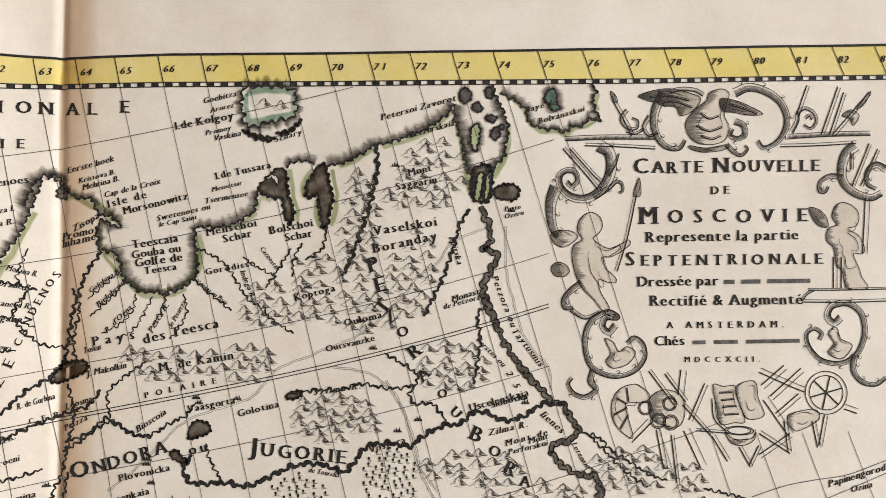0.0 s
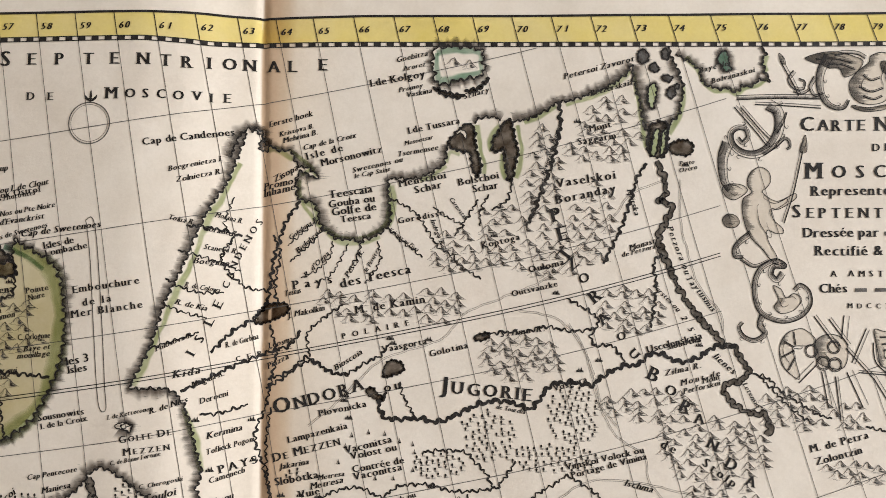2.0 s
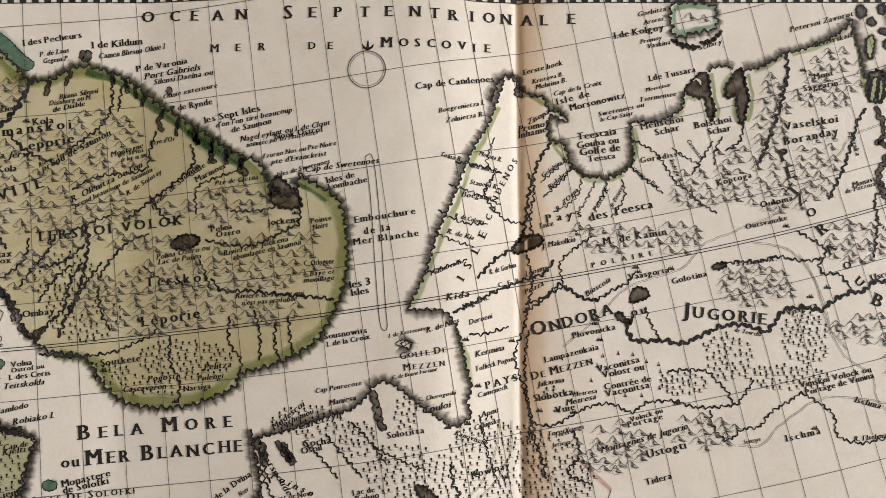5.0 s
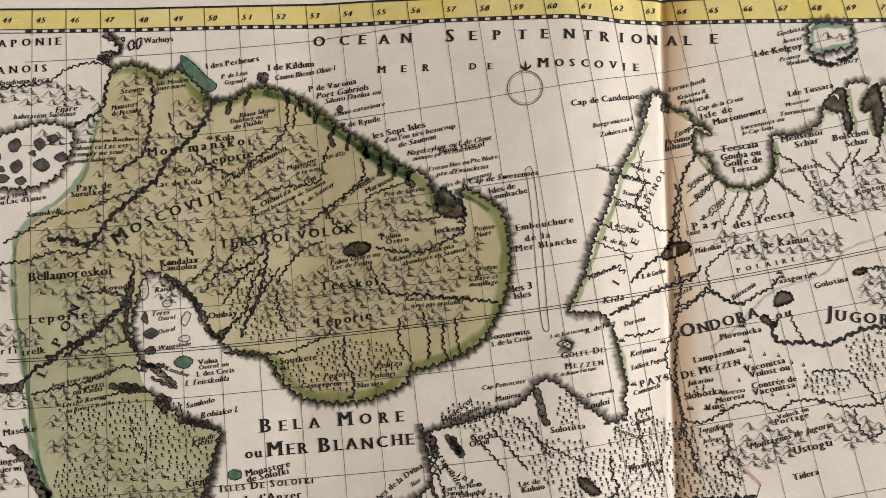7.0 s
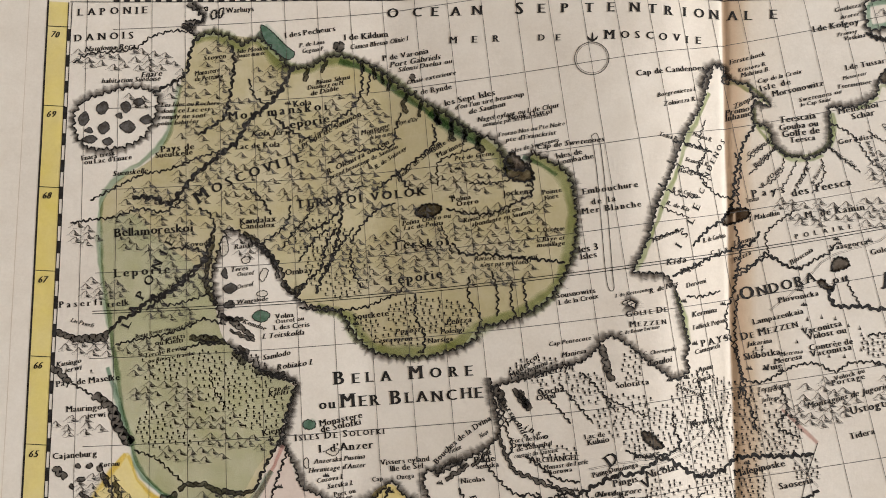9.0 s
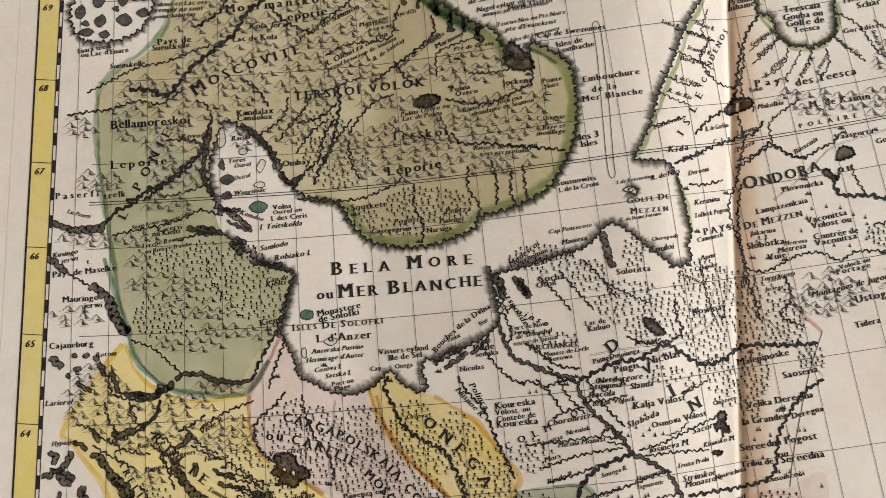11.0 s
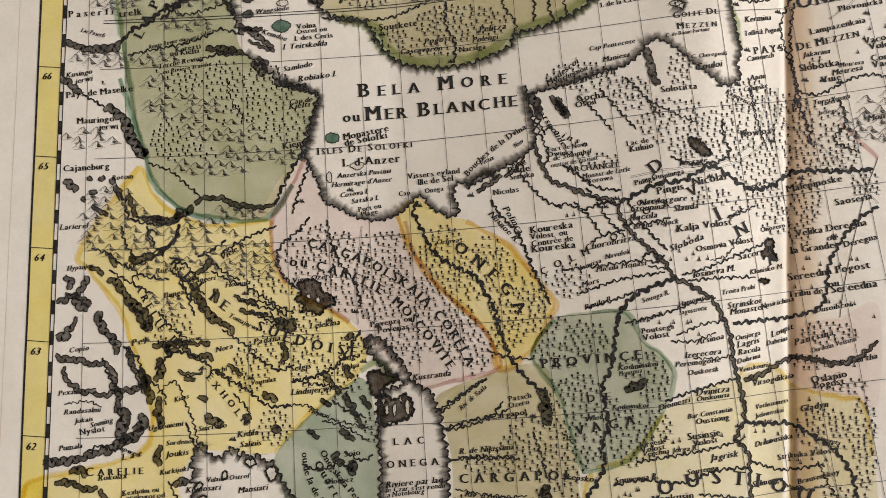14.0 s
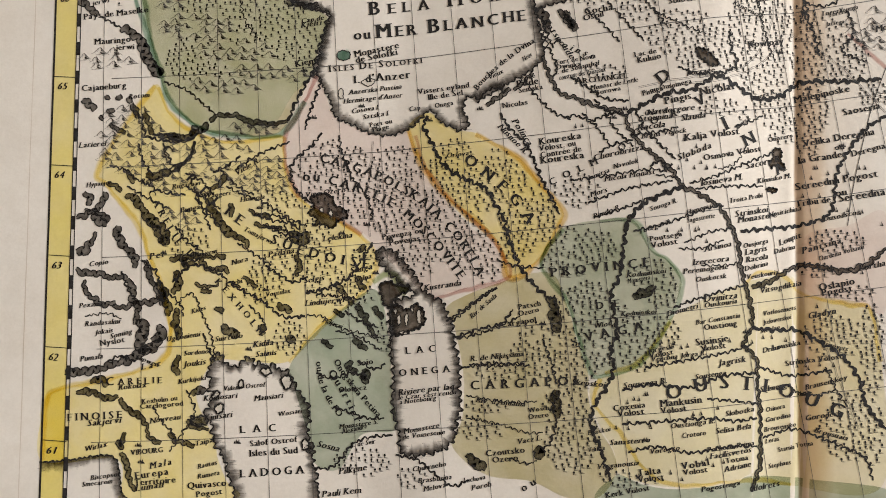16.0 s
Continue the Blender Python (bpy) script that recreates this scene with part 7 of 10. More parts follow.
edge_wash("-241.4,-213.5 -234.7,-224.7 -223.3,-231.6 -209.5,-234.1 -190.4,-231.1 -189.0,-234.9 -187.2,-244.9 -182.5,-253.7 -173.7,-259.9 -163.9,-263.8 -153.0,-270.9 -148.9,-279.5 -154.3,-291.3 -162.6,-298.3 -171.9,-307.6 -180.6,-319.0", "yellow", 2.1)
edge_wash("-178.0,-205.9 -180.9,-214.0 -185.7,-224.5 -188.7,-230.3 -187.0,-243.8 -181.3,-254.7", "pink", 2.3)
edge_wash("-140.3,-225.7 -134.3,-239.0 -123.5,-251.9 -109.9,-262.2 -101.9,-270.5 -98.1,-281.5 -88.7,-276.7 -80.0,-261.2 -79.1,-254.3 -87.1,-246.0 -96.2,-235.9 -107.3,-229.7 -113.6,-226.8", "gold", 2.7)
edge_wash("-137.2,-227.9 -131.9,-241.1 -121.3,-252.9 -107.6,-264.3 -100.7,-272.6 -98.1,-281.5 -112.8,-286.7 -126.7,-291.4", "pink", 2.0)
edge_wash("-78.7,-261.8 -85.4,-271.8 -85.0,-278.6 -76.1,-288.7 -71.3,-301.2 -66.5,-313.5 -62.2,-316.3 -48.0,-310.2 -38.3,-294.9 -33.8,-279.9 -39.4,-271.8 -45.9,-267.5 -52.5,-257.7 -65.0,-258.3", "sage", 2.1)
edge_wash("-62.2,-317.0 -64.3,-325.5 -57.7,-333.3 -53.4,-337.1 -44.7,-348.8 -32.2,-353.6 -5.3,-350.5 10.1,-351.7", "yellow", 1.9)
edge_wash("-9.8,-278.1 -4.4,-273.9 5.9,-275.0 12.5,-281.0 29.0,-284.2 37.2,-285.4 41.3,-304.5", "yellow", 1.9)
edge_wash("-150.2,-286.2 -143.8,-282.5 -136.7,-289.8", "green", 3.5)
edge_wash("-60.6,-314.8 -48.4,-309.8 -37.7,-294.4", "yellow", 2.1)
edge_wash("-155.8,-267.8 -165.1,-262.7 -175.5,-257.8", "pink", 2.0)
edge_wash("26.9,-180.2 41.3,-192.9", "pink", 1.8)
thin("28.4,-254.4 30.2,-239.3 35.8,-210.7 41.3,-192.9")
ornament(cartouche, "pedestal", "170.6,-17.5 184.0,-16.5 201.4,-15.9", 1.5, 1.5, 0.8)
ornament(cartouche, "pedestal", "247.0,-14.1 261.6,-12.8 275.3,-12.0", 1.5, 1.5, 0.8)
rod(cartouche, "moulding", "177.4,-19.2 189.9,-19.2 201.5,-19.5", 0.9)
rod(cartouche, "moulding", "244.1,-17.3 257.8,-16.4 270.4,-15.2", 0.9)
ornament(cartouche, "scroll", "204.0,-0.7 201.2,-6.6 200.9,-12.4 203.0,-17.2 206.3,-19.4 209.8,-19.3 211.5,-16.5", 3.4, 1.0, 0.8)
ornament(cartouche, "scroll", "205.9,-0.1 209.8,0.9 214.7,0.7 217.6,-0.8", 1.2, 1.2, 0.5)
ornament(cartouche, "scroll", "228.2,0.2 233.1,2.3 238.9,1.1 243.8,-2.2 246.2,-7.0 245.9,-11.8 243.1,-16.2 238.7,-18.3 236.3,-16.0", 3.0, 1.2, 0.8)
plain_shape(cartouche, "emblem", "219.5,-0.1 223.4,1.4 226.3,0.1 225.4,-3.8 224.8,-7.7 226.5,-11.6 225.2,-16.0 221.2,-17.7 215.9,-17.5 212.6,-14.9 211.5,-11.1 212.8,-8.2 215.7,-5.1 218.6,-2.7", 0.40)
plain_shape(cartouche, "emblem_side", "195.3,-2.0 201.1,0.2 206.9,0.8 212.7,-0.4 216.6,-2.2 214.3,-6.2 209.9,-8.3 207.9,-5.4 204.0,-5.2 201.1,-4.1 198.2,-3.5", 0.90)
plain_shape(cartouche, "emblem_side", "223.4,-2.0 228.3,-2.4 233.1,-4.1 238.0,-6.7 233.2,-7.3 228.3,-6.6 224.0,-6.0", 0.90)
rod(cartouche, "feathering", "199.1,-2.3 205.9,-1.6 212.7,-2.9", 0.5)
rod(cartouche, "feathering", "203.1,-4.1 207.9,-3.5 213.7,-5.2", 0.5)
rod(cartouche, "feathering", "216.7,-7.1 219.6,-8.9 222.9,-7.8", 0.5)
rod(cartouche, "feathering", "215.2,-11.4 219.7,-13.1 224.1,-11.6", 0.5)
rod(cartouche, "feathering", "216.8,-14.8 220.7,-15.8 223.8,-14.5", 0.5)
rod(cartouche, "feathering", "226.3,-3.6 231.2,-5.0 236.1,-6.6", 0.5)
plain_shape(cartouche, "emblem_base", "213.1,-18.4 218.9,-19.0 226.6,-17.5 224.7,-19.5 217.9,-20.5 213.5,-19.5", 0.90)
ornament(cartouche, "scroll", "228.4,-9.5 231.3,-10.8 232.0,-13.9 229.5,-15.5 226.9,-14.4 227.6,-12.1", 2.0, 1.2, 0.9)
ornament(cartouche, "scroll", "225.6,-17.4 228.6,-20.2 231.0,-21.0 232.9,-19.0 232.1,-17.7", 1.6, 0.6, 0.5)
ornament(cartouche, "leaf_scroll", "191.5,-7.0 189.6,-10.0 191.3,-12.8 194.6,-13.2 195.1,-10.7 193.1,-9.8", 1.2, 0.6, 0.5)
ornament(cartouche, "leaf_scroll", "199.3,-8.7 197.4,-12.6 199.4,-15.4 202.3,-14.3", 1.4, 0.6, 0.5)
ornament(cartouche, "leaf_scroll", "247.9,-12.7 249.8,-8.8 250.1,-5.9 252.6,-4.2 255.6,-5.7 256.6,-8.6 254.7,-11.1 252.1,-10.1", 1.4, 0.6, 0.5)
ornament(cartouche, "leaf_scroll", "191.3,-14.1 194.6,-14.8 197.4,-13.1", 0.9, 0.6, 0.5)
ornament(cartouche, "leaf_scroll", "252.7,-7.7 254.0,-6.5 255.2,-8.0", 0.8, 0.6, 0.5)
rod(cartouche, "spear", "186.6,-3.3 191.2,-10.9 193.7,-15.6", 1.0)
rod(cartouche, "spear", "253.6,3.6 250.1,-6.8", 1.0)
rod(cartouche, "spear", "264.4,3.5 258.7,-13.3", 1.0)
rod(cartouche, "spear", "266.4,1.6 261.6,-13.2", 1.0)
rod(cartouche, "spear", "275.2,1.9 262.6,-13.2", 1.0)
plain_shape(cartouche, "halberd_head", "265.4,-6.3 268.3,-4.2 271.3,-6.1 269.3,-9.5 267.8,-7.2", 0.70)
plain_shape(cartouche, "spear_head", "275.4,2.5 272.1,-1.2 270.5,-4.0 273.2,-1.9", 0.70)
plain_shape(cartouche, "spear_head", "185.6,-0.8 187.5,-2.3 188.0,-4.6 186.4,-3.9", 0.70)
ornament(cartouche, "volute", "182.2,-19.4 185.7,-21.6 186.7,-26.4 185.5,-31.2 182.3,-35.5 178.0,-37.6 173.1,-37.0 169.6,-34.0 169.1,-30.2 171.5,-28.2 174.4,-28.7 175.3,-31.5 173.4,-33.5 171.6,-32.0", 4.0, 1.2, 0.7)
ornament(cartouche, "bracket", "168.2,-33.7 166.5,-39.5 167.3,-47.1 169.7,-50.8", 4.2, 2.2, 0.9)
ornament(cartouche, "leaf_scroll", "180.8,-37.1 185.6,-34.0 188.4,-31.5 190.3,-32.0 190.8,-34.4 189.5,-35.3", 1.8, 0.6, 0.5)
ornament(cartouche, "leaf_scroll", "185.4,-29.3 187.8,-25.4 189.0,-21.9", 1.4, 0.4, 0.5)
rod(cartouche, "arrow", "170.3,-20.6 178.7,-29.5 182.7,-34.1", 0.9)
rod(cartouche, "arrow", "172.6,-20.5 180.2,-28.5 183.7,-31.6", 0.9)
rod(cartouche, "arrow", "275.3,-15.7 269.9,-30.3", 0.9)
rod(cartouche, "arrow", "278.3,-17.5 272.8,-30.2", 0.9)
rod(cartouche, "arrow", "269.1,-18.8 269.3,-24.6", 0.9)
ornament(cartouche, "volute", "270.4,-16.4 267.2,-19.2 265.8,-23.7 266.3,-28.5 269.9,-32.2 275.8,-34.0 279.7,-32.3", 3.6, 2.0, 0.7)
ornament(cartouche, "volute", "281.0,-24.2 277.4,-22.7 274.6,-25.3 274.7,-29.2 277.7,-31.0", 2.2, 1.0, 0.7)
ornament(cartouche, "leaf_scroll", "266.3,-27.5 262.0,-27.1 258.6,-29.1 258.3,-32.2 260.2,-32.5 261.3,-30.6", 1.8, 0.7, 0.5)
plain_shape(cartouche, "figure", "178.1,-42.9 180.6,-42.1 183.4,-43.7 184.2,-46.9 182.8,-49.4 181.3,-50.8 183.3,-52.7 186.8,-54.1 190.6,-52.5 193.3,-51.0 193.9,-52.5 191.1,-54.9 187.3,-57.0 184.9,-57.0 185.8,-60.8 189.0,-63.6 189.4,-65.5 186.5,-65.6 183.6,-64.7 184.1,-68.6 187.3,-74.2 185.4,-75.6 181.8,-71.5 177.9,-67.8 175.5,-63.1 174.2,-57.4 174.6,-53.5 177.4,-51.3 175.8,-48.7 176.1,-45.3", 0.22)
plain_shape(cartouche, "figure_side", "166.8,-49.9 169.7,-48.5 173.9,-48.8 175.9,-50.6 173.6,-53.0 170.8,-54.2 167.9,-52.8", 0.70)
rod(cartouche, "spear", "189.3,-61.7 192.5,-50.1 195.1,-35.6", 0.9)
plain_shape(cartouche, "spear_head", "194.5,-35.7 196.2,-29.9 197.0,-35.6", 0.80)
plain_shape(cartouche, "knob", "167.2,-61.4 169.0,-59.4 171.9,-59.9 173.5,-62.2 171.7,-64.1 168.6,-63.9", 0.80)
ornament(cartouche, "bracket", "177.9,-65.9 174.1,-68.9 171.9,-71.8 172.3,-74.6 175.2,-74.5", 2.2, 1.0, 0.8)
ornament(cartouche, "bracket", "174.2,-75.1 179.1,-77.7 184.2,-75.6", 1.4, 0.8, 0.8)
ornament(cartouche, "scroll", "189.6,-79.8 187.4,-82.4 185.1,-80.5 186.2,-77.5 190.0,-77.3 186.7,-75.7 181.9,-78.2 179.5,-83.0 179.7,-89.6 182.2,-94.6 189.0,-97.1 195.7,-95.4 199.5,-91.0 199.0,-86.2 195.9,-84.0 193.6,-86.0", 2.0, 1.2, 0.7)
plain_shape(cartouche, "leafwork", "185.9,-84.7 188.8,-85.7 190.8,-88.7 193.6,-87.1 196.5,-89.1 193.7,-93.0 188.9,-94.4 186.4,-92.2 187.9,-89.4", 0.30)
ornament(cartouche, "scroll", "182.2,-95.2 181.4,-99.0 183.3,-101.8 179.6,-104.3 175.7,-103.1 173.8,-100.1 175.1,-97.9", 2.0, 1.0, 0.7)
plain_shape(cartouche, "figure", "263.4,-38.2 265.2,-36.2 268.1,-36.2 271.1,-38.0 272.2,-40.8 271.3,-43.8 268.5,-44.8 272.4,-47.2 274.5,-51.4 273.6,-53.3 270.7,-53.4 272.8,-58.2 273.8,-61.1 275.9,-64.9 269.0,-65.1 266.9,-59.3 264.9,-57.5 263.8,-51.7 261.2,-48.9 261.7,-45.0 264.5,-43.6 262.9,-41.1", 0.22)
plain_shape(cartouche, "figure_side", "255.0,-38.1 258.5,-38.8 261.0,-41.2 261.6,-44.4 258.7,-44.2 256.3,-41.9", 0.80)
rod(cartouche, "staff", "274.9,-34.0 274.8,-43.7 274.6,-53.3", 1.6)
rod(cartouche, "column", "264.5,-54.6 264.7,-65.2", 1.3)
rod(cartouche, "column", "267.2,-54.5 267.4,-65.1", 1.3)
rod(cartouche, "ledge", "255.3,-65.9 265.1,-65.6 282.3,-64.7", 0.6)
rod(cartouche, "ledge", "253.4,-69.9 269.1,-69.5 282.4,-68.7", 0.8)
ornament(cartouche, "leaf_scroll", "253.0,-69.8 255.0,-67.4 257.3,-66.2", 0.8, 0.5, 0.5)
ornament(cartouche, "scroll", "266.8,-75.1 264.4,-77.1 262.1,-74.9 263.6,-71.4 269.1,-70.3 273.8,-73.6 275.0,-80.3 272.6,-87.0 267.2,-90.6 260.3,-89.9 255.8,-85.6 254.8,-81.2 257.4,-79.2 260.1,-80.7 259.3,-83.0", 2.2, 1.1, 0.7)
plain_shape(cartouche, "leafwork", "262.3,-80.6 265.2,-78.6 266.8,-82.4 270.7,-84.6 267.2,-89.1 262.3,-87.3 264.2,-84.0", 0.30)
ornament(cartouche, "scroll", "271.5,-87.6 271.1,-92.8 274.0,-96.7 278.8,-97.4 282.3,-95.0", 2.0, 1.0, 0.7)
plain_shape(cartouche, "fan", "195.7,-99.6 191.0,-101.6 188.6,-106.3 189.3,-112.0 192.2,-115.6 196.0,-117.4 194.4,-110.9 193.6,-106.2 199.7,-105.5 201.6,-103.2 198.6,-100.4", 0.15)
rod(cartouche, "fan_rib", "193.6,-106.2 190.1,-104.4", 0.4)
rod(cartouche, "fan_rib", "194.0,-107.5 189.4,-110.1", 0.4)
rod(cartouche, "fan_rib", "194.4,-109.9 191.8,-114.7", 0.4)
rod(cartouche, "fan_rib", "194.3,-105.6 193.5,-100.8", 0.4)
plain_shape(cartouche, "shield", "201.6,-104.1 206.3,-101.2 212.1,-102.9 213.5,-108.5 211.3,-113.3 204.6,-112.5 201.7,-109.8", 0.40)
hoop(cartouche, "ball", 200.1, -107.4, 2.3, 1.00, 0, 0.3)
hoop(cartouche, "ball", 204.5, -111.6, 2.5, 1.00, 0, 0.3)
hoop(cartouche, "ball", 208.8, -112.0, 2.5, 1.00, 0, 0.3)
hoop(cartouche, "ball", 208.3, -105.8, 2.3, 1.00, 0, 0.3)
rod(cartouche, "weapon_shaft", "201.4,-94.7 210.2,-105.8", 1.0)
rod(cartouche, "weapon_shaft", "206.9,-95.5 214.1,-104.7", 1.0)
rod(cartouche, "weapon_shaft", "213.0,-94.4 212.1,-102.9", 2.0)
rod(cartouche, "weapon_shaft", "220.7,-98.9 215.5,-111.3", 1.2)
rod(cartouche, "weapon_shaft", "213.1,-105.7 222.8,-115.8", 1.0)
rod(cartouche, "weapon_shaft", "204.6,-114.4 207.2,-127.4", 1.4)
rod(cartouche, "weapon_shaft", "209.4,-116.1 211.5,-131.9", 0.9)
rod(cartouche, "weapon_shaft", "195.1,-118.4 201.7,-111.6", 1.6)
rod(cartouche, "weapon_shaft", "214.1,-114.1 220.0,-126.2", 2.2)
rod(cartouche, "weapon_shaft", "223.1,-103.6 223.9,-110.1 227.6,-113.8", 1.0)
rod(cartouche, "weapon_shaft", "217.4,-114.1 228.5,-114.7", 0.8)
rod(cartouche, "weapon_shaft", "223.2,-115.8 228.6,-124.1", 1.2)
plain_shape(cartouche, "book_page", "223.0,-99.2 226.5,-99.5 230.3,-99.2 230.9,-102.4 233.9,-110.8 230.4,-111.5 225.6,-112.0 224.2,-106.4", 0.20)
plain_shape(cartouche, "book_page", "230.9,-99.6 237.0,-97.5 238.4,-103.1 240.4,-108.8 235.2,-110.2 232.7,-107.1", 0.15)
rod(cartouche, "print_line", "225.0,-101.6 229.6,-101.3", 0.4)
rod(cartouche, "print_line", "225.6,-104.1 230.3,-103.5", 0.4)
rod(cartouche, "print_line", "226.1,-106.3 231.1,-105.8", 0.4)
rod(cartouche, "print_line", "226.9,-108.9 231.9,-108.4", 0.4)
hoop(cartouche, "drum_head", 232.0, -114.1, 4.9, 0.30, 0, 0.3)
plain_shape(cartouche, "drum", "227.2,-114.7 230.5,-117.1 236.2,-116.6 237.4,-114.5 237.2,-116.9 233.9,-118.9 229.5,-118.4", 0.50)
rod(cartouche, "drum_leg", "232.4,-119.3 236.3,-125.8", 1.0)
rod(cartouche, "drum_leg", "239.1,-119.1 235.9,-125.8", 1.0)
rod(cartouche, "trestle_bar", "238.9,-93.7 249.6,-98.1 254.5,-99.9", 1.6)
rod(cartouche, "trestle_bar", "247.6,-92.5 239.9,-99.3", 1.6)
rod(cartouche, "trestle_bar", "253.5,-93.3 242.9,-103.0", 1.6)
rod(cartouche, "trestle_bar", "252.6,-101.8 244.8,-108.6", 1.4)
rod(cartouche, "trestle_bar", "240.9,-103.1 249.7,-115.1", 2.0)
rod(cartouche, "trestle_bar", "249.7,-115.1 239.2,-122.5", 1.4)
rod(cartouche, "trestle_bar", "239.1,-114.4 249.7,-120.8", 1.2)
rod(cartouche, "trestle_bar", "247.8,-110.5 249.3,-120.8", 1.2)
plain_shape(cartouche, "fan", "248.7,-108.6 257.4,-106.4 259.4,-109.2 255.5,-112.2 250.7,-113.6", 0.20)
hoop(cartouche, "wheel", 261.7, -100.7, 7.2, 1.00, 6, 0.3)
rod(cartouche, "wheel_leg", "257.4,-110.2 259.3,-119.0", 1.2)
rod(cartouche, "wheel_leg", "261.7,-108.2 259.7,-118.6", 1.2)
rod(cartouche, "axle", "268.1,-105.2 272.5,-106.6", 1.6)
towns("63.2,-108.6 106.0,-61.4 50.5,-110.3 85.3,-70.6 113.6,-28.7 123.9,-113.7 34.5,-129.3 159.7,-107.1 103.8,-81.4 108.0,-90.4 153.2,-42.7")
towns("66.1,-160.0 117.2,-117.6 150.5,-167.7 118.7,-167.6 36.0,-137.0 26.4,-164.8 13.4,-164.6")
river("8.5,-133.7 7.3,-146.2 8.4,-158.5 10.2,-168.7 9.1,-176.9", 0.62)
towns("-113.6,-99.2 -81.7,-93.2 -199.9,-114.2 -111.8,-86.9 -187.1,-61.2 -123.1,-165.1 -151.2,-154.9 -183.0,-204.3 -14.1,-169.4 -21.5,-170.7 1.3,-189.4 3.5,-152.5 20.2,-164.4 34.1,-130.9 49.5,-108.6 -15.9,-138.4 2.1,-138.5 -10.6,-155.5")
river("6.8,-104.7 9.3,-114.2 8.1,-123.9 6.5,-133.5 3.4,-143.1 5.9,-152.4 9.6,-163.8 12.1,-175.3", 0.71)
river("6.5,-72.9 9.1,-80.1 7.9,-90.0 9.2,-98.5", 0.74)
river("-6.6,-74.2 -10.4,-82.0 -3.2,-91.0 4.2,-92.7 7.9,-91.3", 0.49)
towns("-196.6,-260.0 -225.7,-262.8 -176.3,-277.8 -153.8,-264.3 -144.6,-269.4 -163.6,-268.2 -149.3,-282.9 -84.4,-298.4 -69.9,-209.6 -42.8,-210.0 -23.8,-205.6 -10.8,-187.7 12.6,-202.9 -62.1,-219.2 -58.1,-215.9 -198.4,-351.0 -236.9,-354.7 -235.3,-361.0 -196.8,-315.3 -191.9,-292.0 -9.1,-296.9 -45.1,-338.6 4.9,-317.2 25.7,-224.3 -132.0,-222.1 13.4,-318.8 -112.4,-217.2 -159.2,-217.5 -233.4,-280.0 -178.0,-223.0")
broad("-156.4,-308.4 -150.7,-312.4", 1.73)
broad("-164.8,-298.0 -160.3,-299.9", 1.75)
broad("-168.5,-309.2 -163.9,-312.1", 1.52)
river("-219.9,-332.0 -215.9,-340.4 -220.7,-349.3 -224.6,-356.0", 0.65)
river("-232.7,-339.3 -227.7,-345.5 -222.9,-349.5", 0.65)
river("-137.1,-351.0 -128.4,-352.3 -121.6,-356.9 -115.0,-360.5 -108.8,-357.9", 0.63)
river("-213.6,-245.2 -206.3,-251.6 -199.3,-254.6", 0.67)
river("-192.7,-282.1 -185.7,-286.1 -181.1,-288.0 -175.7,-285.5", 0.66)
river("-191.6,-266.5 -184.8,-268.3 -180.1,-271.4", 0.67)
river("-102.7,-274.9 -96.2,-276.7 -85.5,-277.1", 0.64)
river("-45.5,-240.0 -37.2,-240.6", 0.42)
river("-55.6,-225.4 -46.3,-224.0 -38.1,-221.6", 0.64)
river("9.7,-172.0 14.2,-180.7 16.5,-189.5", 0.67)
river("26.7,-171.3 29.0,-180.1 24.9,-186.9 33.4,-191.0", 0.67)
road("-153.8,-230.8 -154.2,-242.1 -154.6,-253.3 -152.5,-268.7")
road("2.8,-168.0 2.1,-181.5 -5.9,-193.7 -21.7,-202.2 -38.8,-205.6")
road("21.2,-299.5 25.5,-309.7 29.8,-319.8 34.0,-329.9")
coast("-9.0,-46.3 -7.2,-40.4 -4.9,-36.7 -2.1,-35.7 0.5,-37.5 2.5,-41.3", 1, 1)
islet("-201.8,-26.0 -197.1,-28.4 -190.4,-34.5 -185.9,-38.1 -188.6,-41.1 -194.4,-37.8 -199.8,-32.4", ISLE_SEA)
islet("-270.2,-66.4 -267.0,-64.2 -265.2,-66.6 -266.9,-69.8 -269.4,-69.4", INK_LAKE)
islet("-277.5,-71.8 -274.8,-69.2 -273.0,-72.6 -274.7,-75.2 -276.7,-74.8", INK_LAKE)
islet("-259.9,-65.3 -257.1,-63.7 -255.3,-66.6 -257.6,-68.8", INK_LAKE)
islet("-268.7,-75.9 -265.5,-73.2 -263.7,-76.2 -266.4,-78.8", INK_LAKE)
islet("-259.4,-74.9 -255.7,-72.2 -252.5,-75.1 -255.2,-77.7", INK_LAKE)
islet("-275.2,-81.8 -271.7,-79.6 -268.6,-80.9 -270.9,-83.1", INK_LAKE)
islet("-266.1,-81.8 -263.3,-80.2 -261.6,-82.1 -263.9,-83.7", INK_LAKE)
islet("-250.9,-71.4 -247.6,-69.2 -245.4,-71.7 -248.2,-73.3", INK_LAKE)
islet("-254.6,-63.5 -251.8,-61.9 -249.7,-63.8 -252.5,-65.4", INK_LAKE)
islet("-274.4,-77.7 -272.1,-76.1 -270.9,-78.5", INK_LAKE)
islet("-261.6,-70.2 -259.5,-68.9 -258.8,-71.4", INK_LAKE)
bay("-91.6,-82.6 -89.4,-78.8 -84.5,-82.4 -80.8,-85.9 -79.5,-90.2 -84.2,-91.3 -88.9,-90.5 -91.9,-87.5", 0.6)
broad("-156.4,-39.9 -155.1,-44.9", 1.28)
broad("-151.3,-42.2 -149.9,-48.2", 1.28)
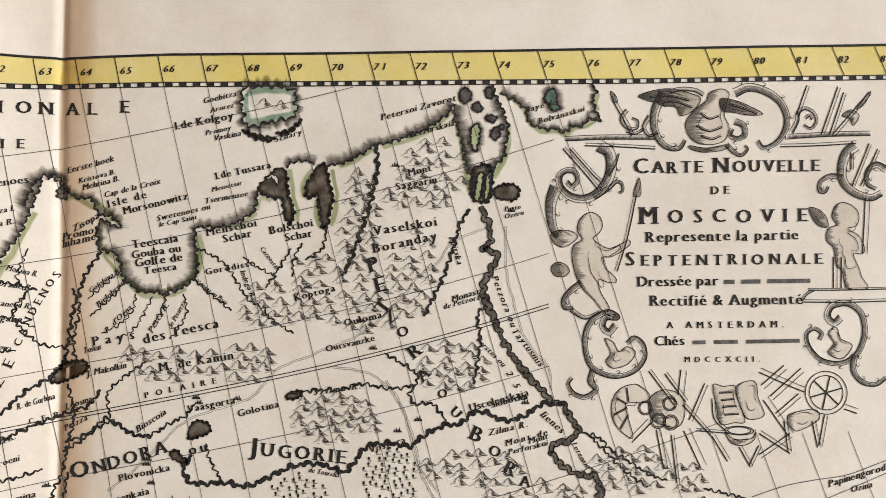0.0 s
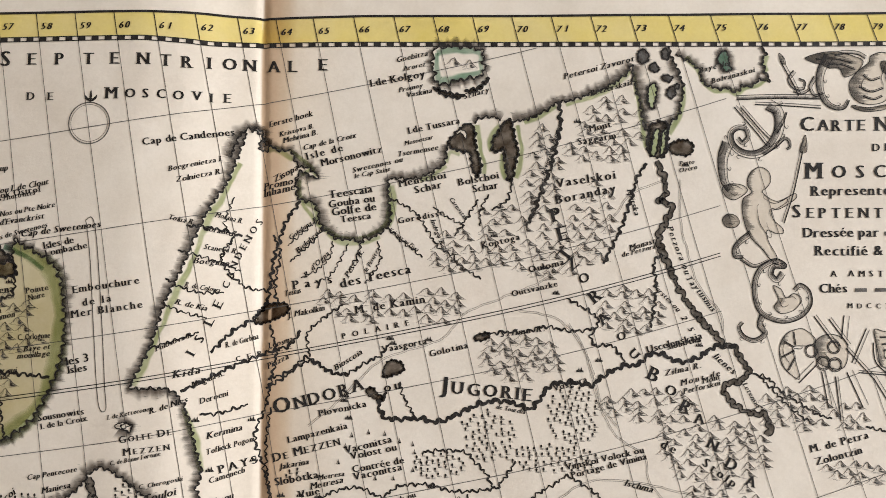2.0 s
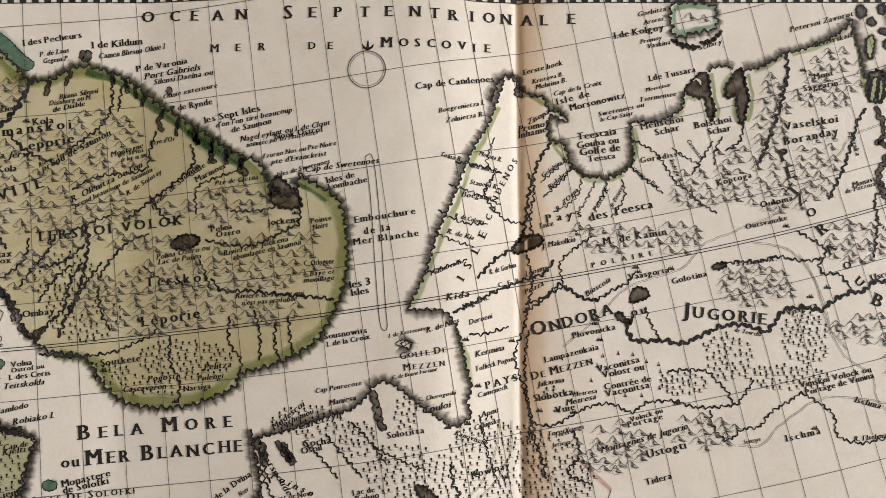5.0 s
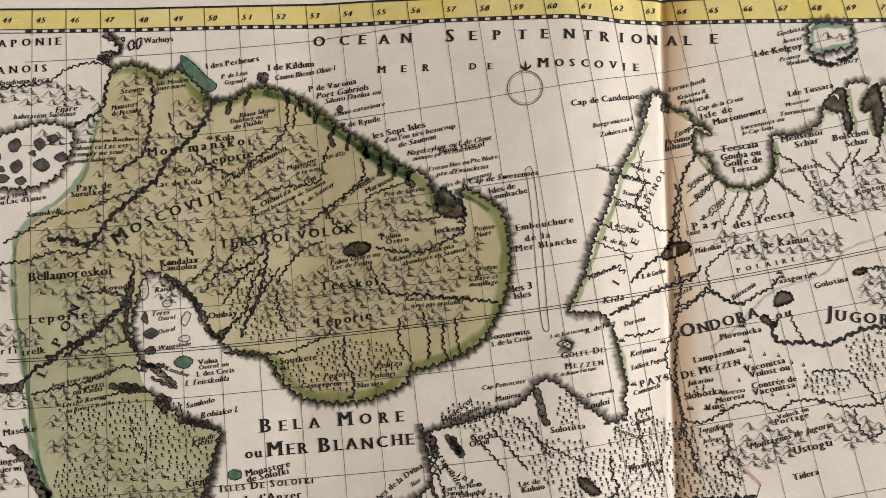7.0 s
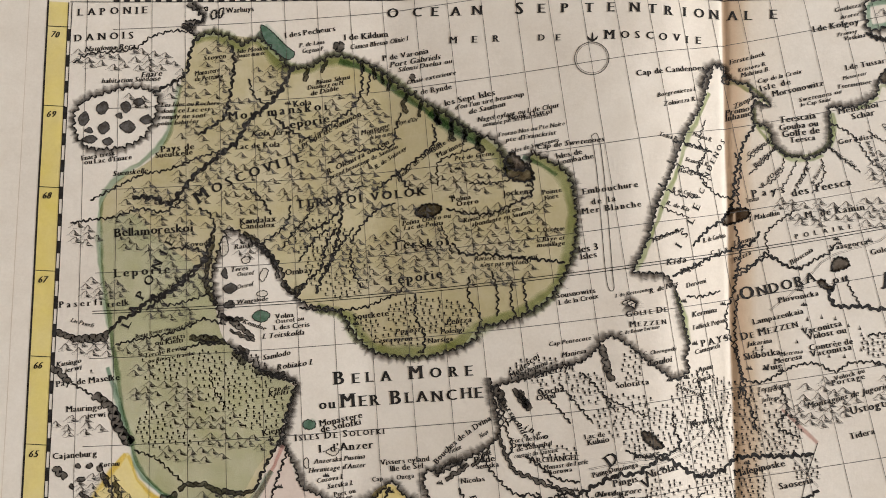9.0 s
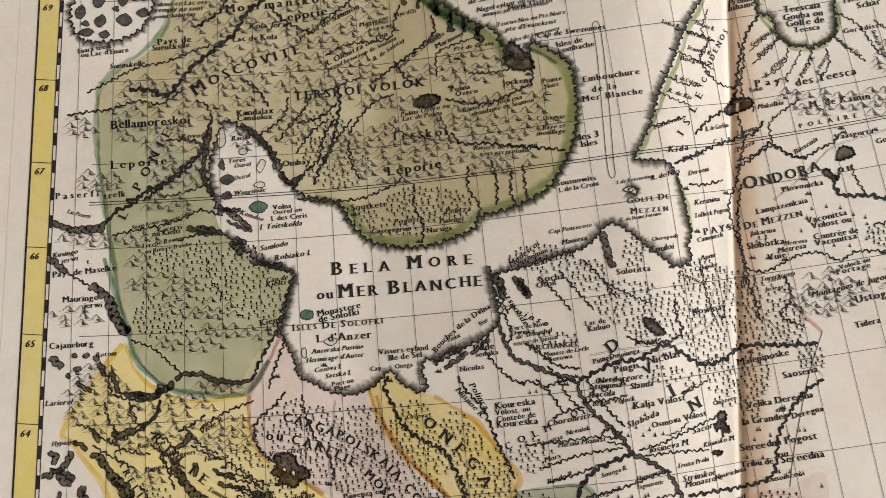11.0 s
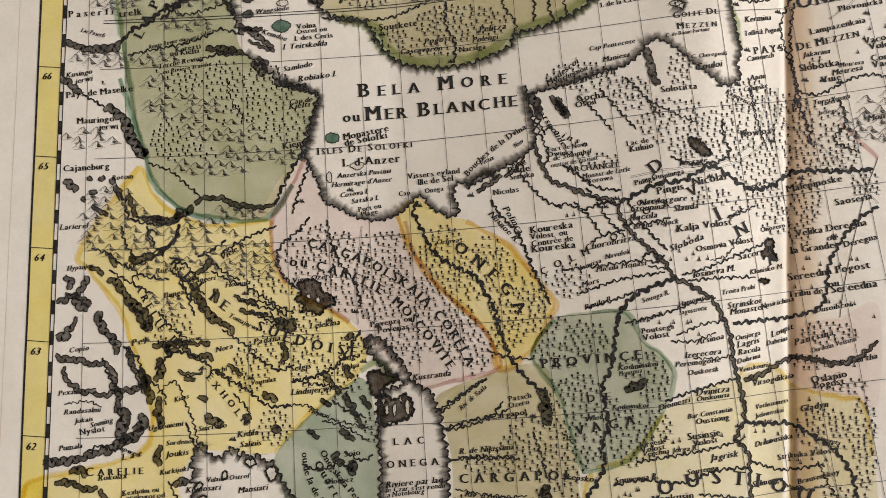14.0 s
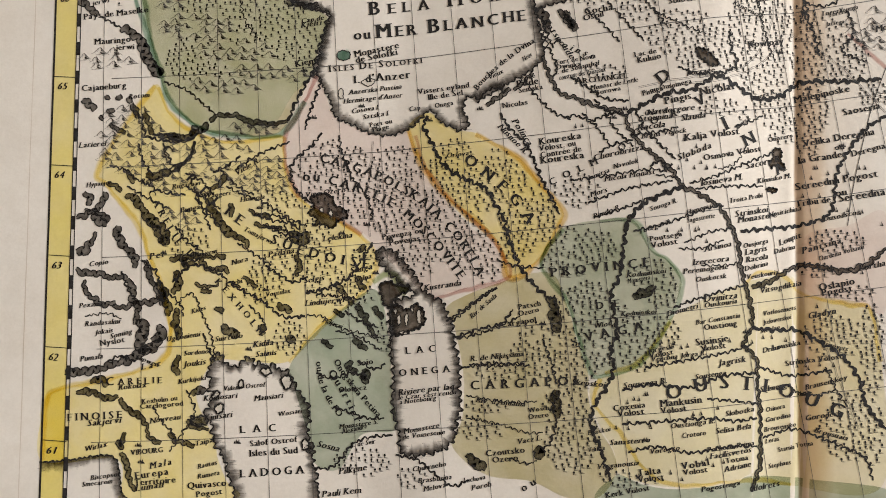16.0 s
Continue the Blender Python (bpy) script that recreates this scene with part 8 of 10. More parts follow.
broad("-147.2,-44.5 -146.3,-50.1", 1.02)
broad("-143.5,-47.5 -144.1,-53.1", 1.28)
broad("-135.6,-53.7 -136.7,-60.1 -134.6,-62.5", 1.52)
broad("-129.2,-57.4 -129.6,-64.5", 1.51)
broad("-122.9,-61.1 -121.0,-67.8", 1.50)
broad("-115.3,-65.2 -115.4,-72.1 -113.6,-74.6", 1.49)
broad("-109.8,-69.0 -109.0,-75.0", 1.49)
broad("-102.9,-71.8 -103.6,-76.3 -100.6,-78.7", 1.98)
broad("-171.8,-40.2 -173.3,-46.4", 1.28)
broad("-179.7,-44.2 -180.4,-50.7", 1.28)
edge_wash("-166.3,-40.4 -153.6,-44.1 -140.7,-52.5 -127.8,-61.1 -115.1,-69.1 -102.7,-76.3", "sea", 3.1)
edge_wash("-84.6,-80.7 -77.4,-83.4 -70.2,-88.0", "sea", 2.4)
river("-152.7,-95.7 -162.2,-99.9 -169.2,-104.0", 0.74)
river("-138.5,-87.7 -133.2,-94.9 -128.1,-98.4", 0.74)
river("-194.1,-65.4 -188.8,-70.2 -181.1,-74.8 -173.6,-76.9", 0.75)
river("-203.7,-98.4 -196.0,-103.0 -190.5,-110.1", 0.74)
river("-184.6,-124.4 -180.3,-116.8 -175.9,-111.7 -171.8,-101.7", 0.73)
river("-155.7,-122.8 -153.9,-132.4 -149.8,-139.4", 0.72)
river("-117.7,-111.4 -115.1,-116.2 -112.3,-123.3", 0.48)
river("-139.3,-114.7 -131.7,-119.3 -122.0,-121.3 -117.1,-123.5", 0.48)
river("-205.2,-50.7 -202.1,-58.2 -196.9,-61.8", 0.76)
river("-232.7,-126.9 -223.0,-126.4 -215.6,-128.4", 0.73)
river("-237.8,-148.8 -230.4,-150.8 -221.0,-148.0 -214.1,-145.2", 0.72)
river("-223.8,-169.4 -216.9,-166.7 -207.5,-165.0", 0.71)
river("-211.3,-175.8 -208.1,-184.9 -202.8,-191.6", 0.46)
lake("-177.2,-254.9 -174.7,-253.2 -171.4,-252.4 -167.9,-254.0 -167.3,-256.6 -163.2,-258.2 -161.6,-261.4 -165.0,-263.2 -167.5,-266.2 -171.2,-264.9 -174.9,-265.5 -174.0,-262.8 -177.5,-260.8 -175.5,-257.8")
islet("-173.1,-259.2 -172.1,-258.2 -171.3,-260.0", ISLE_PALE)
islet("-169.3,-260.3 -168.2,-258.9 -167.8,-261.6", ISLE_PALE)
broad("-172.1,-350.4 -169.4,-352.3", 1.70)
river("-249.7,-287.6 -246.8,-294.1 -243.1,-298.3", 0.67)
river("-252.1,-323.1 -246.7,-320.6 -240.9,-322.4", 0.66)
river("-262.8,-306.1 -253.8,-304.5 -248.0,-306.3", 0.44)
river("-229.8,-295.3 -224.9,-299.4 -223.4,-303.8", 0.66)
river("-215.1,-309.8 -212.3,-316.2 -209.7,-320.4", 0.65)
river("-198.1,-297.8 -193.4,-301.9 -190.9,-305.1", 0.66)
river("-242.2,-282.7 -236.2,-286.8 -233.3,-293.3", 0.89)
river("-229.8,-268.6 -223.6,-274.9 -217.7,-278.0", 0.67)
river("-222.8,-257.0 -216.6,-263.4 -211.8,-267.6", 0.67)
river("-198.7,-262.4 -191.8,-264.2 -182.8,-264.9", 0.67)
river("-226.6,-252.7 -219.4,-256.8 -212.3,-260.9", 0.67)
river("-250.5,-253.9 -242.1,-258.0 -232.6,-262.0", 0.68)
river("-204.5,-273.9 -197.5,-277.9 -190.4,-281.9", 0.67)
river("-160.4,-297.8 -153.6,-301.7 -146.9,-303.5", 0.65)
river("-169.8,-322.3 -163.0,-324.0 -156.6,-321.4 -150.0,-322.1", 0.65)
river("-162.3,-334.7 -155.6,-336.5 -149.0,-338.2 -142.4,-337.7", 0.64)
river("-171.9,-291.9 -163.0,-292.5 -154.2,-293.0", 0.66)
river("-35.9,-267.0 -27.6,-266.5 -19.1,-262.8", 0.42)
river("-27.3,-272.8 -18.7,-272.3 -12.2,-270.8", 0.42)
river("-73.7,-303.0 -69.3,-306.9", 0.42)
river("-84.2,-303.7 -80.6,-311.9 -78.1,-320.2", 0.63)
river("-77.4,-333.7 -79.2,-341.1 -82.1,-344.4", 0.62)
river("-94.5,-348.5 -88.1,-350.1 -84.0,-348.7", 0.41)
river("-65.3,-217.1 -60.8,-223.5 -54.3,-229.7", 0.65)
river("-73.7,-217.4 -67.1,-223.7 -62.6,-230.0", 0.65)
river("-11.7,-227.0 -15.9,-233.8 -22.5,-236.5", 0.43)
river("21.4,-307.8 25.6,-315.9 29.8,-321.9", 0.42)
river("9.2,-317.0 17.5,-318.5 25.6,-315.9", 0.42)
river("181.0,-116.6 187.0,-122.3 193.1,-128.0 201.1,-133.6", 0.58)
river("220.1,-133.6 228.7,-135.3 234.4,-136.4", 0.56)
river("-7.2,-60.2 -9.9,-69.7 -7.2,-75.2 -10.8,-82.7", 0.37)
islet("-211.3,-124.3 -209.3,-120.3 -207.5,-126.5 -209.9,-129.0", ISLE_PALE)
islet("-201.5,-130.0 -199.7,-128.7 -197.8,-129.3 -198.6,-131.3 -200.7,-131.4", ISLE_PALE)
islet("-193.4,-137.0 -191.8,-133.3 -189.8,-134.4 -191.6,-138.8", ISLE_PALE)
islet("-193.9,-144.0 -191.7,-142.7 -189.5,-143.3 -190.1,-145.0 -192.9,-145.1", ISLE_PALE)
islet("-208.4,-142.7 -205.1,-140.3 -202.3,-142.3 -205.4,-144.7", INK_LAKE)
islet("-209.6,-136.7 -208.0,-134.0 -206.9,-138.5", INK_LAKE)
islet("-207.5,-149.6 -204.4,-147.5 -202.8,-149.8 -205.5,-150.9", INK_LAKE)
islet("-195.0,-153.4 -191.9,-151.0 -187.6,-152.5 -189.7,-155.7 -193.4,-155.4", ISLE_SEA)
islet("-170.4,-196.6 -168.9,-195.1 -167.0,-195.3 -165.2,-196.1 -165.5,-198.2 -167.7,-199.0 -169.8,-198.4", ISLE_SEA)
islet("-160.0,-207.6 -157.4,-205.9 -154.6,-206.6 -156.7,-209.0", ISLE_PALE)
islet("-168.9,-211.6 -167.3,-210.6 -166.8,-214.2 -168.2,-214.3", ISLE_PALE)
islet("-41.9,-140.1 -39.7,-138.9 -37.0,-139.6 -39.6,-141.1", ISLE_PALE)
broad("-214.7,-120.1 -215.5,-129.4 -216.4,-137.8 -214.6,-144.2 -210.3,-149.7", 1.68)
broad("-201.8,-118.4 -194.3,-123.3 -187.8,-130.2 -185.6,-137.3", 1.45)
broad("-183.6,-138.4 -178.5,-142.9 -174.2,-139.0", 1.91)
broad("-208.5,-154.1 -203.2,-155.5 -198.6,-154.8", 1.42)
broad("-204.0,-159.8 -199.2,-161.9 -193.1,-163.9", 1.18)
broad("-199.9,-166.7 -195.0,-169.2", 1.64)
broad("-216.4,-165.3 -209.3,-166.0", 1.18)
river("-214.3,-117.1 -218.4,-131.9 -222.5,-138.2 -227.9,-143.3 -234.5,-148.5 -239.9,-153.5", 1.20)
river("-213.8,-117.1 -216.8,-111.2 -221.7,-109.0", 0.73)
river("-194.3,-123.3 -187.6,-118.1 -183.3,-113.0 -182.7,-105.6", 0.73)
river("-177.2,-145.2 -174.2,-139.0 -167.7,-131.5 -166.1,-121.7 -162.0,-114.2", 0.96)
river("-177.3,-129.6 -171.0,-119.6 -164.3,-114.3", 0.73)
river("-165.2,-133.7 -161.2,-123.9 -154.9,-113.8", 0.72)
broad("-92.1,-176.3 -89.7,-180.7 -87.8,-186.3", 2.26)
broad("-84.3,-177.1 -80.8,-181.4 -78.4,-184.7", 2.03)
river("-91.8,-182.0 -88.1,-190.8 -84.3,-199.5 -85.2,-204.0", 0.67)
coast("-113.5,-214.6 -110.4,-209.9 -106.0,-208.6 -103.6,-210.7", 1, 0)
broad("-110.1,-215.5 -104.7,-211.8 -101.5,-208.3", 1.34)
broad("-99.9,-209.3 -96.1,-205.8 -93.0,-202.2", 1.34)
river("-96.2,-204.7 -91.4,-211.1 -84.5,-217.3 -77.8,-220.1", 0.66)
river("-78.6,-203.7 -71.9,-207.7 -65.2,-211.7 -56.6,-212.3", 0.66)
river("-69.5,-212.0 -65.0,-216.1 -56.4,-217.7", 0.65)
river("-54.3,-215.4 -50.8,-221.7 -45.2,-227.8 -38.6,-233.8", 0.86)
broad("-271.9,-220.1 -268.3,-222.1 -266.5,-224.3", 2.24)
broad("-262.2,-217.7 -260.5,-219.4", 2.46)
broad("-257.1,-217.4 -256.0,-219.2", 2.46)
broad("-253.4,-218.1 -251.9,-220.3", 2.46)
broad("-261.6,-224.2 -258.3,-223.3", 2.01)
broad("-264.3,-226.4 -262.3,-227.6", 2.01)
broad("-259.9,-229.4 -256.1,-231.7 -252.9,-232.4", 1.11)
broad("-251.4,-220.7 -248.2,-225.8", 2.01)
broad("-246.3,-224.2 -244.0,-227.8 -242.1,-232.8", 1.56)
river("-242.1,-232.8 -237.2,-232.7 -233.3,-232.5", 0.89)
broad("-235.9,-232.4 -228.7,-233.6 -224.1,-230.6 -220.0,-226.8", 2.22)
broad("-219.4,-226.3 -216.7,-223.9", 2.67)
river("-231.9,-246.6 -228.2,-243.2 -226.3,-240.7", 0.88)
river("-194.2,-261.7 -186.4,-263.4 -180.6,-267.3", 0.65)
river("-194.9,-266.1 -188.1,-268.9 -181.4,-270.6", 0.65)
river("-227.4,-247.4 -220.5,-250.2 -215.6,-255.4", 0.66)
river("-258.2,-246.0 -250.9,-247.7 -248.9,-249.8 -242.4,-252.7 -235.5,-255.6 -226.6,-256.1", 0.66)
river("-247.4,-236.5 -245.2,-243.0 -241.1,-248.2", 0.66)
river("-237.4,-235.9 -233.2,-244.4 -234.1,-246.7", 0.66)
river("-223.6,-252.6 -219.5,-261.1 -215.5,-269.5", 0.65)
river("-207.7,-245.1 -201.5,-240.3 -195.2,-236.6 -186.7,-232.8", 0.66)
river("-216.4,-246.7 -210.1,-243.0 -206.0,-239.5", 0.88)
broad("-156.5,-284.1 -152.9,-289.2", 2.55)
broad("-157.2,-274.5 -154.1,-272.1", 1.72)
broad("-149.2,-295.3 -145.6,-300.4", 2.11)
river("-120.8,-299.4 -114.7,-294.7 -108.7,-290.1 -102.2,-285.4", 0.84)
river("-117.3,-305.3 -108.0,-301.5 -99.7,-298.8 -95.8,-293.3", 0.83)
river("-113.4,-316.4 -103.0,-314.2 -88.4,-313.9", 0.62)
river("-154.1,-316.8 -147.4,-319.4 -143.3,-317.0", 0.63)
river("-163.5,-305.8 -154.8,-307.3 -145.8,-312.0", 0.63)
broad("-158.5,-320.2 -156.0,-319.0", 2.09)
broad("-151.7,-319.7 -149.9,-323.8", 2.50)
# the northern shore with its inlets, and the great bay
coast("-2.5,-36.9 -0.9,-35.6 1.0,-36.0 0.9,-39.8 0.1,-41.8 1.3,-43.0 3.3,-42.6 4.6,-41.3 7.4,-42.9 10.8,-42.4 12.7,-45.1 14.1,-47.9 16.9,-48.2 19.8,-49.7 21.4,-51.1 19.9,-51.9 17.0,-50.1 14.7,-50.2 13.7,-52.1 13.8,-55.6 14.5,-59.4 17.3,-60.2 20.2,-61.1 21.9,-64.8 23.0,-68.6 25.0,-70.5 27.4,-72.7 30.8,-73.7 33.5,-73.3 35.9,-73.9 38.0,-74.3 38.7,-73.1 41.6,-72.6 44.3,-70.8 46.2,-69.3 47.4,-67.9 47.9,-64.1 47.1,-58.4 46.6,-53.6 47.4,-51.1 50.3,-51.0 55.0,-50.9 58.8,-50.0 61.6,-48.4 64.4,-46.8 66.6,-44.8 67.1,-40.6 67.4,-38.3", 1, 1)
coast("76.9,-30.3 78.1,-28.4 81.0,-27.9 83.9,-27.6 86.0,-28.9", 1, 1, 3.0)
coast("90.6,-29.2 94.4,-28.3 97.3,-27.5 100.1,-25.9 102.9,-24.3 104.8,-22.7 106.5,-21.5 108.8,-21.4 111.4,-20.6 114.2,-19.7 117.1,-18.5 120.8,-17.2 124.6,-15.0 128.3,-12.4 131.1,-10.0 132.0,-8.0 132.9,-7.0", 1, 1)
bay("74.8,-30.4 76.7,-31.7 77.4,-36.4 78.1,-40.2 79.6,-44.0 79.5,-47.8 78.0,-49.2 76.4,-46.0 75.5,-41.2 73.4,-40.7 71.5,-40.4 69.2,-39.5 67.4,-38.3 68.3,-35.8 70.7,-33.2 72.5,-31.2", 0.9)
bay("87.2,-29.4 89.6,-28.4 90.7,-31.3 91.8,-36.0 92.9,-39.8 92.0,-44.6 91.2,-49.4 89.7,-50.4 88.4,-45.6 87.7,-41.8 87.1,-39.0 85.2,-40.4 83.7,-40.0 83.2,-37.2 84.1,-34.3 85.5,-32.4", 0.9)
islet("70.3,-33.2 72.6,-32.7 74.1,-34.2 73.6,-35.8 72.2,-33.9 70.5,-34.3", ISLE_PALE)
coast("132.9,-7.0 132.7,-10.9 134.2,-15.6 135.8,-20.4 136.8,-25.1 138.0,-28.9 139.3,-31.7 139.0,-36.5 140.3,-39.3", 1, 1, 4.4)
coast("145.6,0.2 147.2,-4.6 148.9,-7.5 150.3,-11.3 151.3,-14.1 151.1,-18.0 150.2,-21.8 150.7,-23.7 147.9,-26.7 146.1,-29.6 145.8,-33.4 145.9,-36.3", -1, 1, 3.6)
coast("148.1,-2.7 152.0,-4.5 155.0,-6.3 156.9,-8.2 158.0,-12.0 159.9,-13.3 162.8,-14.3 165.7,-14.6 167.6,-14.2 169.6,-15.4 171.5,-14.8 172.4,-12.9 174.3,-13.4 177.2,-12.3 179.1,-10.3 181.0,-11.2 182.3,-10.6 180.9,-7.4 179.9,-4.5 180.7,-0.6 179.2,1.7", 1, 1, 3.0)
bay("139.6,-28.8 142.2,-27.2 145.2,-27.1 146.4,-28.6 146.3,-37.2 144.9,-39.7 141.6,-39.8 139.4,-37.4 139.3,-31.7", 0.5)
coast("134.7,-2.7 136.0,-1.5 138.0,-2.4 138.2,-4.9 136.8,-6.3 134.8,-5.6 134.7,-2.7", 1, 0, 1.4)
islet("134.7,-2.7 136.0,-1.5 138.0,-2.4 138.2,-4.9 136.8,-6.3 134.8,-5.6", INK_LAKE)
coast("138.9,-7.4 140.6,-6.2 142.2,-7.7 141.6,-9.3 139.7,-8.9 138.9,-7.4", 1, 0, 1.2)
islet("138.9,-7.4 140.6,-6.2 142.2,-7.7 141.6,-9.3 139.7,-8.9", INK_LAKE)
coast("143.3,-1.5 144.8,-0.8 145.7,-3.7 144.6,-4.7 143.4,-3.4 143.3,-1.5", 1, 0, 1.2)
islet("143.3,-1.5 144.8,-0.8 145.7,-3.7 144.6,-4.7 143.4,-3.4", INK_LAKE)
coast("143.6,-10.7 145.9,-10.5 147.4,-11.4 145.9,-12.6 144.0,-11.9 143.6,-10.7", 1, 0, 1.2)
islet("143.6,-10.7 145.9,-10.5 147.4,-11.4 145.9,-12.6 144.0,-11.9", INK_LAKE)
coast("146.0,-15.2 147.9,-14.4 148.4,-17.1 146.9,-18.7 145.7,-17.2 146.0,-15.2", 1, 0, 1.4)
islet("146.0,-15.2 147.9,-14.4 148.4,-17.1 146.9,-18.7 145.7,-17.2", INK_LAKE)
coast("148.5,-13.6 149.8,-13.6 149.5,-15.1 148.3,-15.0 148.5,-13.6", 1, 0, 0.8)
islet("148.5,-13.6 149.8,-13.6 149.5,-15.1 148.3,-15.0", INK_LAKE)
coast("139.1,-14.5 141.0,-13.5 141.8,-16.3 141.2,-20.2 140.5,-22.7 139.1,-21.2 138.6,-17.4 139.1,-14.5", 1, 0, 2.0)
islet("139.1,-14.5 141.0,-13.5 141.8,-16.3 141.2,-20.2 140.5,-22.7 139.1,-21.2 138.6,-17.4")
coast("141.5,-30.7 143.2,-29.8 143.0,-34.4 142.2,-38.7 140.5,-39.3 140.9,-34.5 141.5,-30.7", 1, 0, 0.8)
islet("141.5,-30.7 143.2,-29.8 143.0,-34.4 142.2,-38.7 140.5,-39.3 140.9,-34.5")
coast("144.4,-31.0 145.9,-29.8 145.8,-33.4 145.4,-37.2 143.9,-39.2 144.1,-34.4 144.4,-31.0", 1, 0, 0.8)
islet("144.4,-31.0 145.9,-29.8 145.8,-33.4 145.4,-37.2 143.9,-39.2 144.1,-34.4")
coast("163.5,-3.1 165.4,-0.7 167.3,-2.0 167.4,-4.9 168.4,-7.2 166.1,-8.1 164.9,-6.0 163.8,-5.0 163.5,-3.1", 1, 0, 2.6)
islet("163.5,-3.1 165.4,-0.7 167.3,-2.0 167.4,-4.9 168.4,-7.2 166.1,-8.1 164.9,-6.0 163.8,-5.0", ISLE_SEA)
lake("146.7,-36.2 148.1,-34.3 151.0,-33.2 153.9,-33.5 155.8,-35.0 155.5,-37.5 153.7,-39.1 150.6,-38.8 148.3,-38.5")
coast("61.1,-4.4 64.0,-3.4 68.7,-2.6 73.5,-3.0 77.3,-3.5 79.3,-5.8 79.0,-8.6 79.7,-11.1 77.7,-13.1 73.9,-14.2 70.1,-14.9 66.3,-16.2 63.5,-16.6 62.1,-15.0 61.4,-12.1 60.9,-8.3 61.1,-4.4", 1, 2, 3.6)
edge_wash("62.3,-5.5 68.8,-4.0 77.0,-4.7 78.1,-8.1 78.4,-11.2 73.9,-13.0 66.3,-14.8 63.3,-15.1 62.5,-10.1 62.3,-5.5", "sea", 2.6)
bay("61.3,-17.9 63.9,-18.5 67.4,-19.6 70.8,-20.0 72.4,-20.5 70.9,-21.4 67.5,-21.1 64.4,-20.2", 0.3)
bay("72.7,-18.6 75.9,-17.8 78.7,-16.1 80.6,-13.8 81.0,-14.9 78.8,-17.3 76.0,-19.1", 0.3)
hills(70.5, -9.9, 4.5, 2.2, 4)
edge_wash("77.6,-30.7 78.8,-36.4 79.5,-40.2 80.9,-43.9 80.8,-48.1", "green", 2.2)
edge_wash("83.3,-40.0 82.6,-36.2 84.0,-32.8 86.1,-30.4", "green", 2.2)
edge_wash("92.2,-30.3 93.5,-36.0 94.2,-39.7 93.4,-45.5 92.2,-49.3", "green", 2.2)
edge_wash("87.5,-40.9 87.3,-45.7 88.6,-49.8", "green", 2.2)
edge_wash("94.5,-29.1 100.1,-26.8 103.9,-24.4 105.7,-22.9", "green", 2.2)
edge_wash("109.2,-22.6 114.3,-20.7 120.9,-18.2 127.4,-13.9 132.1,-9.6", "green", 2.2)
edge_wash("47.9,-53.6 48.8,-58.3 48.6,-64.0 47.3,-68.3", "green", 2.2)
edge_wash("25.8,-71.2 28.4,-73.6 31.7,-74.8 38.8,-74.4 44.4,-72.2", "green", 2.2)
edge_wash("57.9,-51.2 62.2,-49.5 64.5,-47.9 67.3,-45.9", "green", 2.2)
edge_wash("67.2,-44.8 68.4,-40.9 71.9,-41.6", "green", 2.2)
edge_wash("15.1,-51.0 18.8,-49.3 21.0,-51.1", "green", 2.2)
edge_wash("14.8,-52.7 15.2,-59.3 20.3,-62.0 22.2,-66.7", "green", 2.2)
edge_wash("133.2,-9.9 134.6,-16.6 135.9,-21.7 137.3,-28.9 138.6,-36.5", "green", 2.2)
edge_wash("151.5,-14.1 151.5,-19.9 149.8,-25.6 146.9,-31.5", "green", 2.2)
edge_wash("152.0,-3.5 154.0,-5.7 156.5,-8.2 158.6,-12.9 162.9,-15.1 167.7,-14.9 170.6,-16.0 173.4,-14.0 178.2,-12.7 181.6,-10.2", "green", 2.2)
edge_wash("181.3,-1.6 180.5,-4.9 181.5,-7.5", "green", 2.2)
edge_wash("3.3,-43.0 5.6,-42.2 9.0,-43.7 12.2,-45.7", "green", 2.2)
# the two great lakes
coast("-197.9,-371.7 -198.9,-367.5 -200.7,-364.0 -202.1,-359.9 -204.0,-355.7 -206.7,-352.7 -208.4,-348.5 -208.8,-345.3 -210.1,-343.2 -212.6,-345.5 -215.5,-345.1 -217.9,-343.7 -215.8,-342.1 -213.0,-341.3 -211.4,-339.0 -210.3,-336.1 -209.1,-333.4 -211.1,-331.4 -210.9,-328.1 -212.1,-324.9 -211.4,-321.6 -210.3,-318.7 -208.9,-317.1 -206.6,-318.5 -204.8,-321.2 -202.5,-321.7 -199.7,-320.9 -197.7,-317.9 -195.5,-318.5 -193.7,-320.5 -192.0,-319.8 -189.7,-320.9 -187.1,-320.1 -184.8,-321.5 -183.0,-322.0 -180.3,-322.9 -178.3,-326.0 -176.3,-329.2 -174.6,-331.6 -172.2,-334.3 -171.3,-338.5 -171.6,-342.9 -171.4,-346.1 -169.6,-349.1 -168.5,-352.3 -168.9,-355.5 -167.1,-359.6 -166.3,-364.9 -165.3,-369.5", -1, 2, 5.0)
coast("-191.4,-322.5 -188.6,-321.7 -187.3,-323.4 -189.9,-324.4 -191.4,-322.5", 1, 0, 1.5)
islet("-191.4,-322.5 -188.6,-321.7 -187.3,-323.4 -189.9,-324.4", ISLE_PALE)
coast("-183.2,-325.3 -180.6,-324.0 -179.1,-326.7 -180.7,-329.4 -182.6,-327.4 -183.2,-325.3", 1, 0, 1.5)
islet("-183.2,-325.3 -180.6,-324.0 -179.1,-326.7 -180.7,-329.4 -182.6,-327.4", ISLE_PALE)
coast("-208.3,-338.1 -205.8,-336.4 -204.9,-338.6 -207.0,-340.2 -208.3,-338.1", 1, 0, 1.5)
